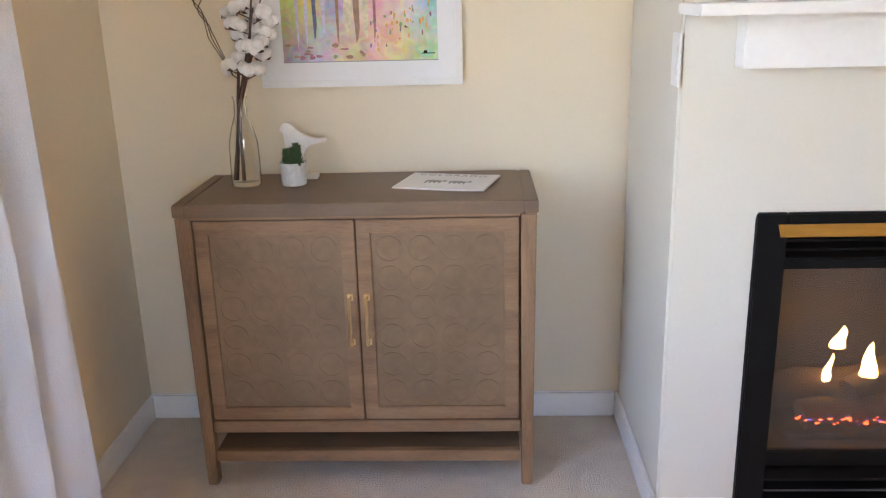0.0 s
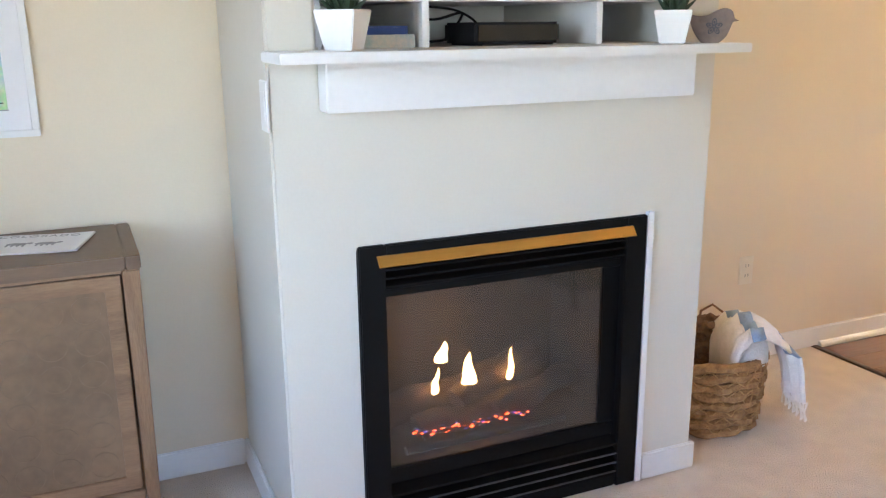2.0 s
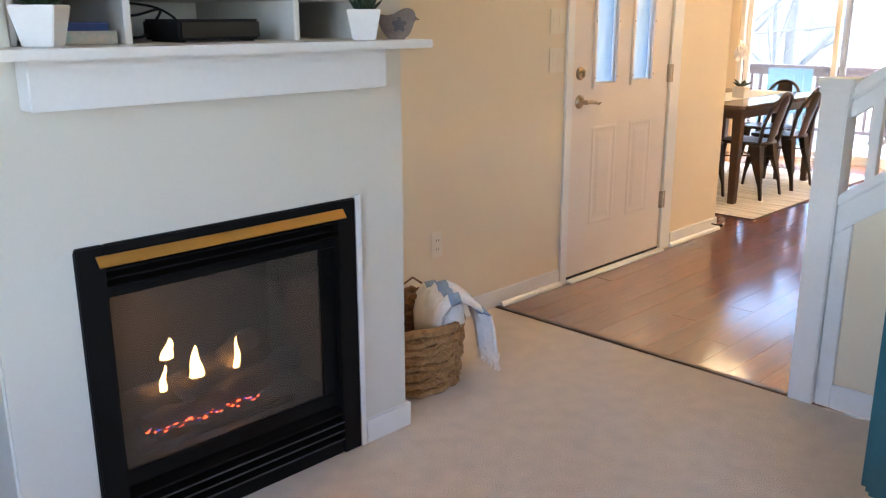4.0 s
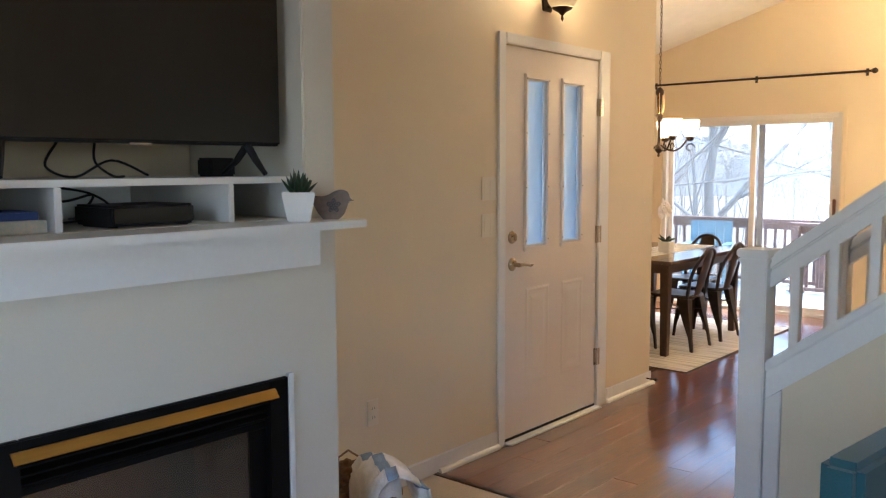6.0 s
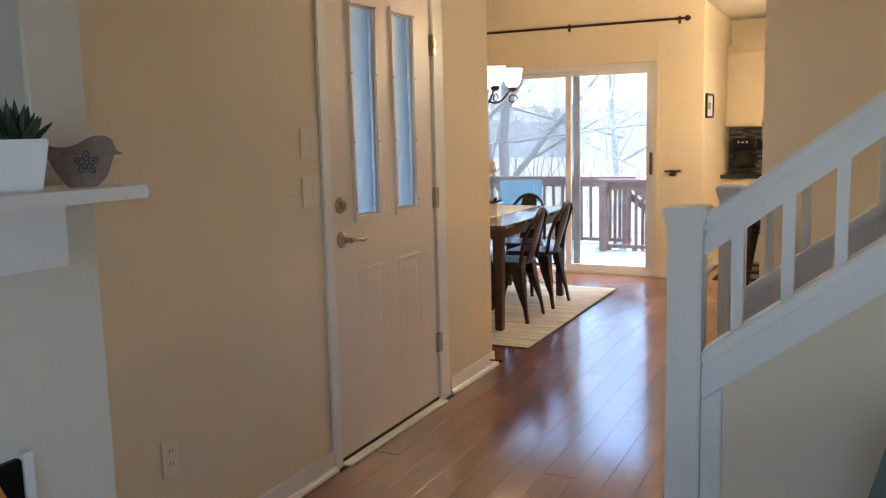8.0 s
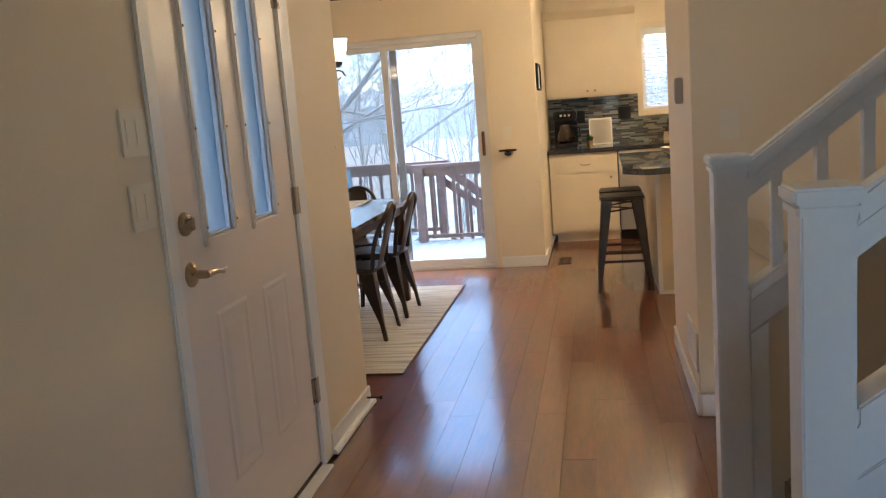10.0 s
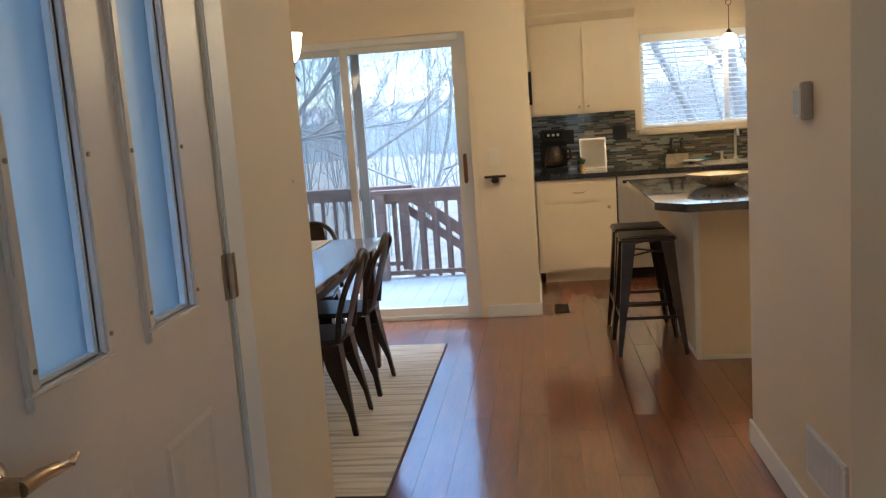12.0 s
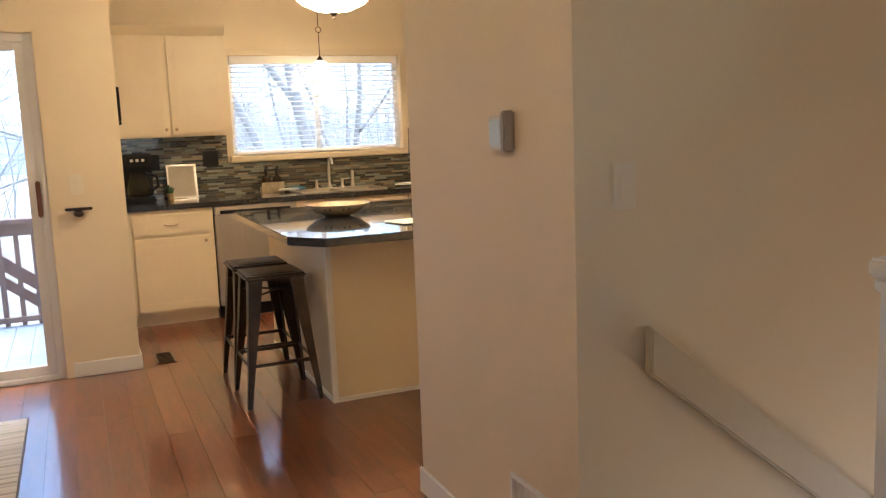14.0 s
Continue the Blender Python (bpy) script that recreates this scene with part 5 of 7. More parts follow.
def throw():
    d = thing("throw_blanket", "white fringed throw with blue stripes draped over the basket", "blanket", pose(-1.37, -0.355, 0.016, 0, 0, -20))
    path = [(-0.02, 0.17), (-0.015, 0.25), (0.0, 0.315), (0.035, 0.35), (0.08, 0.355), (0.13, 0.33), (0.175, 0.295), (0.205, 0.25), (0.222, 0.19), (0.228, 0.13), (0.232, 0.09)]
    bulk = bmesh.new()
    blob(bulk, (0.065, -0.02, 0.245), (0.075, 0.12, 0.085), 3, 0.08)
    part("bunched_folds", bulk, COTTON, d, smooth=True)
    bands = ((0, 3, COTTON), (3, 4, None), (4, 6, COTTON), (6, 7, None), (7, 10, COTTON))
    wid = [0.09, 0.11, 0.12, 0.125, 0.125, 0.12, 0.115, 0.10, 0.088, 0.084, 0.082]
    n = 16
    stripe = mat("blue_grey_stripe", (0.30, 0.40, 0.56), 0.95, var=0.12, scale=25, bump=0.8, bscale=160)
    for i0, i1, m in bands:
        bm = bmesh.new()
        rows = []
        for i in range(i0, i1 + 1):
            x, z = path[i]
            row = []
            for j in range(n + 1):
                v = j / n * 2 - 1
                fold = 0.012 * math.sin(v * 7 + i * 0.3) + 0.008 * math.sin(v * 15)
                drop = 0.03 * v * v if i < 7 else 0
                row.append(bm.verts.new((x + (fold if i > 6 else 0), -0.035 + v * wid[i] - 0.01 * max(0, i - 6), z + (fold if i <= 6 else 0) - drop)))
            rows.append(row)
        for a, b in zip(rows, rows[1:]):
            for j in range(n):
                bm.faces.new((a[j], a[j + 1], b[j + 1], b[j]))
        ob = part("cloth" if m else "stripe", bm, m or stripe, d, "" if m else "blue-grey woven stripe", smooth=True)
        ob.modifiers.new("thickness", "SOLIDIFY").thickness = 0.008
    for j in range(18):
        v = j / 17 * 2 - 1
        y = -0.075 + v * 0.08
        part("fringe", built(tube, [(0.232 + 0.012 * math.sin(v * 7 + 3), y, 0.093), (0.236, y + 0.003, 0.06), (0.242 + 0.01 * math.sin(j * 2.1), y + 0.004 * math.cos(j), 0.022)], [0.004, 0.003, 0.0035], 5), COTTON, d)


throw()


def armchair():
    d = thing("armchair", "teal upholstered armchair with square arms beside the stair panel", "armchair", pose(-0.98, -2.32, 0, 0, 0, -7))

    def cushion(x0, x1, y0, y1, z0, z1, name, bev=0.03):
        part(name, bx((x0, x1, y0, y1, z0, z1)), TEAL, d, bevel=bev, smooth=True, segments=4)
    for s in (-1, 1):
        a, b = sorted((s * 0.26, s * 0.37))
        cushion(-0.33, 0.235, a, b, 0.10, 0.70, "armrest", 0.022)
    cushion(0.2355, 0.335, -0.37, 0.37, 0.10, 0.76, "backrest", 0.03)
    cushion(-0.31, 0.235, -0.2595, 0.2595, 0.10, 0.28, "seat_base", 0.02)
    cushion(-0.325, 0.225, -0.255, 0.255, 0.281, 0.43, "seat_cushion", 0.04)
    for x in (-0.27, 0.27):
        for y in (-0.3, 0.3):
            part("leg", built(tube, [(x, y, 0.0), (x, y, 0.1005)], [0.014, 0.02], 10), DARKWOOD, d)


armchair()


def ottoman():
    d = thing("coffee_table", "round white coffee table on slim legs on the carpet", "coffee table", pose(-2.42, -2.24, 0))
    part("tabletop", built(lathe, [(0.44, 0.385), (0.452, 0.39), (0.455, 0.405), (0.45, 0.415), (0.001, 0.416)], 64), CERAMIC, d, smooth=True)
    for k in range(3):
        a = k * 2.094 + 0.4
        part("leg", built(tube, [(0.36 * math.cos(a), 0.36 * math.sin(a), 0), (0.24 * math.cos(a), 0.24 * math.sin(a), 0.386)], [0.012, 0.018], 10), TRIM, d)


ottoman()


# ---- switches, outlets, vents ----
def plate(name, m, w, h, gangs, label, material=None, outlet=False):
    d = thing(name, label, "wall plate", m)
    material = material or PLATE
    part("cover", bx((-w / 2, w / 2, -0.005, 0, -h / 2, h / 2)), material, d, bevel=0.002)
    for g in range(gangs):
        x = (g - (gangs - 1) / 2) * 0.046
        if outlet:
            for z in (-0.02, 0.02):
                part("socket", bx((x - 0.017, x + 0.017, -0.008, -0.0062, z - 0.014, z + 0.014)), material, d, bevel=0.004)
                part("slot", bx((x - 0.008, x - 0.006, -0.0086, -0.0082, z - 0.005, z + 0.006), (x + 0.006, x + 0.008, -0.0086, -0.0082, z - 0.005, z + 0.006)), BLACK, d)
        else:
            part("toggle", bx((x - 0.016, x + 0.016, -0.0066, -0.0052, -0.033, 0.033)), material, d, bevel=0.001)


plate("outlet", pose(-0.955, -0.0005, 0.385), 0.07, 0.115, 1, "ivory electrical outlet on the cream wall", outlet=True)
plate("light_switch", pose(-0.137, -0.0005, 1.329), 0.115, 0.115, 2, "ivory double light switch beside the front door")
plate("light_switch", pose(-0.137, -0.0005, 1.147), 0.115, 0.115, 2, "ivory double light switch below another switch")
plate("light_switch", pose(-2.9355, -0.575, 1.165, 0, 0, -90), 0.07, 0.115, 1, "white light switch on the chimney side", TRIM)
plate("light_switch", pose(4.8595, -0.40, 1.10, 0, 0, -90), 0.07, 0.115, 1, "ivory light switch beside the patio door")
plate("light_switch", pose(1.4095, -1.615, 1.185, 0, 0, -90), 0.07, 0.115, 1, "ivory light switch on the stairwell wall")
plate("doorbell_plate", pose(1.50, -0.0005, 1.205), 0.03, 0.012, 0, "small ivory plate on the wall by the door")


def thermostat():
    d = thing("thermostat", "grey-white thermostat with small display on the hall wall", "thermostat", pose(1.75, -1.4745, 1.325, 0, 0, 180))
    part("body", bx((-0.052, 0.028, -0.028, 0, -0.05, 0.045)), THERMO, d, bevel=0.004)
    part("display", bx((-0.044, 0.02, -0.0295, -0.0282, -0.036, 0.034)), LCD, d, "grey-green display")
    part("side_cover", bx((0.0285, 0.05, -0.034, 0, -0.052, 0.056)), THERMOSIDE, d, "grey side cover", bevel=0.004)


thermostat()


def wall_vent():
    d = thing("wall_vent", "white louvred return vent low on the hall wall", "vent", pose(1.60, -1.4745, 0.262, 0, 0, 180))
    part("frame", bx((-0.17, 0.17, -0.008, 0, -0.085, -0.068), (-0.17, 0.17, -0.008, 0, 0.068, 0.085), (-0.17, -0.153, -0.008, 0, -0.0675, 0.0675), (0.153, 0.17, -0.008, 0, -0.0675, 0.0675)), TRIM, d, bevel=0.002)
    part("backing", bx((-0.1525, 0.1525, -0.002, 0, -0.0675, 0.0675)), THERMO, d)
    for k in range(30):
        x = -0.148 + k * 0.0102
        part("slat", bx((x - 0.003, x + 0.003, -0.007, -0.0022, -0.067, 0.067)), TRIM, d)


wall_vent()
fv = thing("floor_vent", "brown metal floor register in the planks", "vent", pose(5.02, -0.80, 0.0))
part("frame", bx((-0.13, 0.13, -0.055, 0.055, 0.0015, 0.005)), BRONZE, fv, bevel=0.001)
for k in range(9):
    part("slat", bx((-0.122 + k * 0.03, -0.108 + k * 0.03, -0.045, 0.045, 0.0051, 0.008)), BRONZE, fv)
ds = thing("door_stop", "small bronze door stop on the baseboard", "door stop", pose(1.56, -0.0125, 0.05))
part("rod", built(tube, [(0, 0, 0), (0, -0.06, 0)], 0.005, 8), BRONZE, ds)
part("bumper", built(tube, [(0, -0.0605, 0), (0, -0.075, 0)], 0.009, 10), PLASTIC, ds)


# ---- foyer sconce ----
def sconce():
    d = thing("wall_sconce", "bronze wall sconce with amber glass bowl above the front door", "wall lamp", pose(0.36, -0.001, 2.185))
    part("finial", built(lathe, [(0.001, 0.0), (0.008, 0.015), (0.005, 0.03), (0.02, 0.045), (0.05, 0.062), (0.055, 0.07)], 16, (0, -0.10)), BRONZE, d, smooth=True)
    part("bowl", built(lathe, [(0.055, 0.071), (0.075, 0.10), (0.085, 0.15), (0.088, 0.17), (0.084, 0.17), (0.08, 0.15), (0.07, 0.105), (0.05, 0.076)], 24, (0, -0.10), False), DIMSHADE, d, "dim amber glass bowl", smooth=True)
    part("arm", built(tube, [(0, 0, 0.09), (0, -0.05, 0.075), (0, -0.10, 0.068)], 0.008, 8), BRONZE, d, smooth=True)
    part("backplate", built(prism, [(-0.04, 0.06), (0.04, 0.06), (0.05, 0.14), (0, 0.19), (-0.05, 0.14)], "y", -0.012, 0.0), BRONZE, d, bevel=0.004)


sconce()


# ---- dining room ----
rug = single("rug", bx((-1.08, 1.06, -0.82, 0.82, 0.0, 0.009)), RUG, "striped beige and brown woven rug under the dining table", "rug", pose(3.12, 0.75, 0.001), bevel=0.003)

part("edge_binding", bx((-1.083, 1.063, -0.826, -0.8205, 0.0, 0.010), (-1.086, -1.0805, -0.82, 0.82, 0.0, 0.010)), POTPRINT, rug, "dark stitched edge")


def dining_table():
    d = thing("dining_table", "dark walnut rectangular dining table with square legs", "dining table", pose(3.065, 0.655, 0.010))
    w, dp, h = 0.725, 0.455, 0.725
    part("tabletop", bx((-w, w, -dp, dp, h - 0.028, h)), TABLETOP, d, bevel=0.004)
    part("apron", bx((-w + 0.06, w - 0.06, -dp + 0.055, -dp + 0.075, h - 0.10, h - 0.0285), (-w + 0.06, w - 0.06, dp - 0.075, dp - 0.055, h - 0.10, h - 0.0285),
                     (-w + 0.055, -w + 0.075, -dp + 0.08, dp - 0.08, h - 0.10, h - 0.0285), (w - 0.075, w - 0.055, -dp + 0.08, dp - 0.08, h - 0.10, h - 0.0285)), DARKWOOD, d, bevel=0.002)
    for sx in (-1, 1):
        for sy in (-1, 1):
            bm = bmesh.new()
            x, y = sx * (w - 0.075), sy * (dp - 0.075)
            v = box(bm, x - 0.035, x + 0.035, y - 0.035, y + 0.035, 0, h - 0.029)
            for q in v:
                if q.co.z < 0.01:
                    q.co.x += (x - q.co.x) * 0.25
                    q.co.y += (y - q.co.y) * 0.25
            part("leg", bm, DARKWOOD, d, bevel=0.004)


dining_table()


def runner():
    d = thing("table_runner", "white table runner with dark zigzag pattern along the table", "table runner", pose(3.065, 0.655, 0.7362))
    part("cloth", bx((-0.71, 0.71, -0.17, 0.17, 0, 0.002)), TOWEL, d)
    for k in range(28):
        x = -0.69 + k * 0.05
        for q in range(8):
            y = -0.15 + q * 0.0395
            bm = bmesh.new()
            s = 1 if q % 2 else -1
            prism(bm, [(x, y), (x + 0.006, y), (x + 0.006 + s * 0.016, y + 0.034), (x + s * 0.016, y + 0.034)], "z", 0.0022, 0.0028)
            part("stripe", bm, INK, d)


runner()


def orchid():
    d = thing("orchid", "white orchid in a square white pot on the table runner", "potted plant", pose(2.97, 0.545, 0.739))
    bm = bmesh.new()
    box(bm, -0.05, 0.05, -0.05, 0.05, 0, 0.085)
    part("pot", bm, CERAMIC, d, bevel=0.005)
    for k in range(5):
        a = k * 1.3
        bm = bmesh.new()
        leaf_spike(bm, (0, 0, 0.085), (math.cos(a) * 0.08, math.sin(a) * 0.08, 0.12 + 0.02 * (k % 2)), 0.018)
        part("leaf", bm, LEAFDARK, d, smooth=True)
    part("stem", built(tube, [(0, 0, 0.085), (0.005, 0, 0.2), (0.0, 0, 0.32), (-0.03, 0.01, 0.38), (-0.08, 0.02, 0.37)], 0.0028, 6), LEAFDARK, d)
    rnd = random.Random(6)
    for c in ((0.0, 0, 0.33), (-0.03, -0.02, 0.37), (-0.07, 0.0, 0.355), (0.03, 0.0, 0.36), (-0.10, 0.01, 0.32), (0.01, 0.03, 0.39), (-0.05, 0.03, 0.33)):
        bm = bmesh.new()
        for k in range(5):
            a = k * 1.257 + rnd.uniform(0, 0.6)
            e = Vector((math.cos(a) * 0.7, math.sin(a) * 0.4, math.sin(a)))
            blob(bm, Vector(c) + e * 0.028, (0.023, 0.007, 0.023), 1, 0.1)
        part("bloom", bm, PETAL, d, "white orchid bloom", smooth=True)


orchid()


def metal_chair():
    """Stacking steel chair: its front looks to +y."""
    d = thing("dining_chair", "gunmetal steel stacking chair with curved back and splayed legs", "dining chair", group="chairs round the table")
    bm = bmesh.new()
    prism(bm, [(-0.16, -0.15), (-0.17, 0.0), (-0.185, 0.14), (-0.15, 0.18), (0.15, 0.18), (0.185, 0.14), (0.17, 0.0), (0.16, -0.15), (0.11, -0.185), (-0.11, -0.185)], "z", 0.405, 0.43)
    part("seat", bm, GUNMETAL, d, bevel=0.008, smooth=True, segments=3)

    def leg(x0, y0, x1, y1):
        bm = bmesh.new()
        w0, w1 = 0.082, 0.019
        v = []
        for z, x, y, w in ((0.404, x0, y0, w0), (0.30, x0 * 0.8 + x1 * 0.2, y0 * 0.8 + y1 * 0.2, w0 * 0.85), (0.10, x0 * 0.25 + x1 * 0.75, y0 * 0.25 + y1 * 0.75, w1 * 1.15), (0.0, x1, y1, w1)):
            sx, sy = (1 if x0 > 0 else -1), (1 if y0 > 0 else -1)
            v.append([bm.verts.new(p) for p in ((x - sx * w, y + sy * 0.004, z), (x + sx * 0.004, y + sy * 0.004, z), (x + sx * 0.004, y - sy * w, z), (x - sx * 0.005, y - sy * w, z), (x - sx * 0.006, y - sy * 0.006, z), (x - sx * w, y - sy * 0.005, z))])
        skin(bm, v)
        part("leg", bm, GUNMETAL, d, "tapered folded steel leg", bevel=0.0015)
    for sx in (-1, 1):
        leg(sx * 0.165, 0.165, sx * 0.185, 0.20)
        leg(sx * 0.150, -0.165, sx * 0.175, -0.225)
    pts = []
    for k in range(25):
        t = k / 24
        a = math.pi * t
        pts.append((-0.165 * math.cos(a), -0.17 - 0.085 * min(1, 1.25 * math.sin(a)) - 0.02 * math.sin(a), 0.42 + 0.375 * math.sin(a) ** 0.55 if 0 < t < 1 else 0.42))
    part("back_hoop", built(tube, pts, 0.0135, 10), GUNMETAL, d, smooth=True)
    bm = bmesh.new()
    rows = []
    for k in range(9):
        f = k / 8
        z = 0.425 + 0.36 * f
        y = -0.175 - 0.095 * min(1, f * 1.1)
        w = 0.055 + 0.022 * math.sin(f * 3.0)
        rows.append([bm.verts.new(p) for p in ((-w, y, z), (0, y - 0.010, z), (w, y, z), (w, y - 0.003, z), (0, y - 0.014, z), (-w, y - 0.003, z))])
    skin(bm, rows)
    part("back_splat", bm, GUNMETAL, d, "flat steel back slat", smooth=True)
    part("cross_brace", built(tube, [(-0.15, -0.16, 0.32), (0.15, 0.16, 0.32)], 0.006, 6), GUNMETAL, d)
    part("cross_brace", built(tube, [(0.15, -0.16, 0.30), (-0.15, 0.16, 0.30)], 0.006, 6), GUNMETAL, d)
    return d


chair = metal_chair()
chair.matrix_basis = pose(2.825, 0.385, 0.0105)
copy_thing(chair, pose(3.370, 0.37, 0.0105, 0, 0, -2))
copy_thing(chair, pose(3.80, 0.66, 0.0105, 0, 0, 91))
copy_thing(chair, pose(2.41, 0.62, 0.0105, 0, 0, -90))


def chandelier():
    d = thing("chandelier", "bronze chandelier with five lit upturned glass shades", "chandelier", pose(3.07, 0.68, 1.51))
    part("finial", built(lathe, [(0.001, 0.0), (0.012, 0.012), (0.007, 0.03), (0.022, 0.045), (0.034, 0.065), (0.018, 0.085), (0.012, 0.12)], 16), BRONZE, d, smooth=True)
    part("column", built(lathe, [(0.011, 0.12), (0.012, 0.30), (0.026, 0.32), (0.03, 0.345), (0.012, 0.36), (0.02, 0.44), (0.022, 0.50), (0.034, 0.52), (0.034, 0.545), (0.01, 0.57)], 16), BRONZE, d, smooth=True)
    for k in range(4):
        a = k * 1.571 + 0.4
        part("cage_bar", built(tube, [(0.012 * math.cos(a), 0.012 * math.sin(a), 0.34), (0.032 * math.cos(a), 0.032 * math.sin(a), 0.40), (0.03 * math.cos(a), 0.03 * math.sin(a), 0.53)], 0.004, 6), BRASS, d)
    for k in range(5):
        a = k * 1.2566 + 0.25
        c, s = math.cos(a), math.sin(a)
        pts = []
        for i in range(17):
            f = i / 16
            r = 0.015 + 0.235 * f
            z = 0.10 - 0.055 * math.sin(f * 3.1) + 0.085 * f ** 3
            pts.append((r * c, r * s, z))
        arm = part("arm", built(tube, pts, 0.0075, 8), BRONZE, d, "scrolled bronze arm", smooth=True)
        curl = [((0.25 + 0.042 * math.cos(t) * (1 - t / 9)) * c, (0.25 + 0.042 * math.cos(t) * (1 - t / 9)) * s, 0.075 + 0.042 * math.sin(t) * (1 - t / 9)) for t in [i * 0.45 for i in range(14)]]
        part("scroll", built(tube, curl, 0.005, 6), BRONZE, arm, smooth=True)
        cup = part("cup", built(lathe, [(0.01, 0.13), (0.03, 0.14), (0.034, 0.165), (0.02, 0.17)], 14, (0.25 * c, 0.25 * s)), BRONZE, arm, smooth=True)
        part("shade", built(lathe, [(0.032, 0.168), (0.052, 0.19), (0.064, 0.23), (0.072, 0.285), (0.077, 0.30), (0.074, 0.30), (0.068, 0.285), (0.06, 0.23), (0.048, 0.193), (0.03, 0.174)], 20, (0.25 * c, 0.25 * s), False), SHADE, arm, "lit milk glass shade", smooth=True)
    for k in range(22):
        z = 0.58 + k * 0.032
        bm = bmesh.new()
        u, w = (Vector((1, 0, 0)), Vector((0, 0, 1))) if k % 2 else (Vector((0, 1, 0)), Vector((0, 0, 1)))
        tube(bm, [Vector((0, 0, z)) + 0.009 * math.cos(i * 0.7854) * u + 0.02 * math.sin(i * 0.7854) * w for i in range(9)], 0.0026, 5, False)
        part("chain_link", bm, BRONZE, d)
    part("canopy", built(lathe, [(0.012, 1.27), (0.06, 1.30), (0.065, 1.40), (0.001, 1.41)], 18), BRONZE, d, smooth=True)


chandelier()
drod = thing("curtain_rod", "dark bronze curtain rod with ball finials above the patio door", "curtain rod", pose(4.78, 0, 2.27))
part("rod", built(tube, [(0, -0.50, 0), (0, 1.95, 0.0)], 0.011, 10), BRONZE, drod, smooth=True)
bm = bmesh.new()
blob(bm, (0, -0.52, 0), (0.026, 0.028, 0.026), 2)
part("finial", bm, BRONZE, drod, "round bronze finial", smooth=True)
for yy in (-0.44, 0.55, 1.6):
    part("bracket", bx((0.0, 0.079, yy - 0.008, yy + 0.008, -0.012, -0.0005), (0.068, 0.079, yy - 0.012, yy + 0.012, -0.035, 0.03)), BRONZE, drod, bevel=0.002)
wp = thing("small_wall_picture", "small framed print on the kitchen side wall", "picture", pose(5.13, -0.6505, 1.53))
part("frame", bx((-0.19, 0.19, -0.02, 0, -0.108, -0.09), (-0.19, 0.19, -0.02, 0, 0.09, 0.108), (-0.19, -0.172, -0.02, 0, -0.0895, 0.0895), (0.172, 0.19, -0.02, 0, -0.0895, 0.0895)), BLACK, wp, bevel=0.003)
part("print", bx((-0.1715, 0.1715, -0.008, 0, -0.0895, 0.0895)), PAPER, wp, "pale print with a grey drawing")
part("drawing", bx((-0.09, 0.09, -0.0095, -0.0085, -0.03, 0.03)), INK, wp)
op = thing("wall_bottle_opener", "dark iron bottle opener mounted beside the patio door", "bottle opener", pose(4.8595, -0.395, 0.955, 0, 0, -90))
part("bar", bx((-0.07, 0.075, -0.03, -0.01, 0.0, 0.016)), BRONZE, op, bevel=0.004)
part("base", built(prism, [(-0.03, -0.012), (0.03, -0.012), (0.02, -0.034), (-0.005, -0.036), (-0.02, -0.028)], "y", -0.035, 0.0), BRONZE, op, bevel=0.004)
part("mount", bx((-0.02, 0.02, -0.0095, 0, -0.011, 0.016)), BRONZE, op)


# ---- kitchen ----
CT = 0.872


def shaker(d, x, y0, y1, z0, z1, name, knob=None, pull=False):
    door = part(name, bx((x - 0.018, x, y0, y1, z0, z1)), CABPAINT, d, bevel=0.003)
    m = 0.05
    if z1 - z0 > 0.25:
        bm = bmesh.new()
        for s in ((y0 + m, y1 - m, z0 + m, z0 + m + 0.008), (y0 + m, y1 - m, z1 - m - 0.008, z1 - m), (y0 + m, y0 + m + 0.008, z0 + m + 0.0085, z1 - m - 0.0085), (y1 - m - 0.008, y1 - m, z0 + m + 0.0085, z1 - m - 0.0085)):
            box(bm, x - 0.023, x - 0.0182, *s)
        part("moulding", bm, CABPAINT, door, bevel=0.002)
    if knob:
        bm = bmesh.new()
        lathe(bm, [(0.005, 0), (0.005, 0.012), (0.013, 0.018), (0.013, 0.024), (0.001, 0.028)], 14)
        k = part("knob", bm, NICKEL, door, "aged nickel knob", smooth=True)
        k.matrix_basis = pose(x - 0.018, knob[0], knob[1], 0, -90, 0)
    if pull:
        c = (y0 + y1) / 2
        zz = (z0 + z1) / 2
        part("pull", built(tube, [(x - 0.018, c - 0.045, zz), (x - 0.036, c - 0.035, zz - 0.004), (x - 0.038, c, zz - 0.008), (x - 0.036, c + 0.035, zz - 0.004), (x - 0.018, c + 0.045, zz)], 0.005, 8), NICKEL, door, "curved nickel pull", smooth=True)
    return door


def base_cabinet(y0, y1, label, doors=1):
    d = thing("base_cabinet", label, "kitchen cabinet", group="base cabinets")
    part("body", bx((5.95, 6.545, y0, y1, 0.09, CT - 0.0385)), CABPAINT, d, bevel=0.002)
    part("toe_kick", bx((6.02, 6.03, y0, y1, 0.0, 0.0895)), CABPAINT, d)
    g = 0.03
    n = doors
    for k in range(n):
        a, b = y0 + g + (y1 - y0 - 2 * g) * k / n + 0.004, y0 + g + (y1 - y0 - 2 * g) * (k + 1) / n - 0.004
        shaker(d, 5.9495, a, b, 0.115, 0.635, "door", knob=(a + 0.03, 0.60))
        shaker(d, 5.9495, a, b, 0.66, 0.80, "drawer", pull=True)


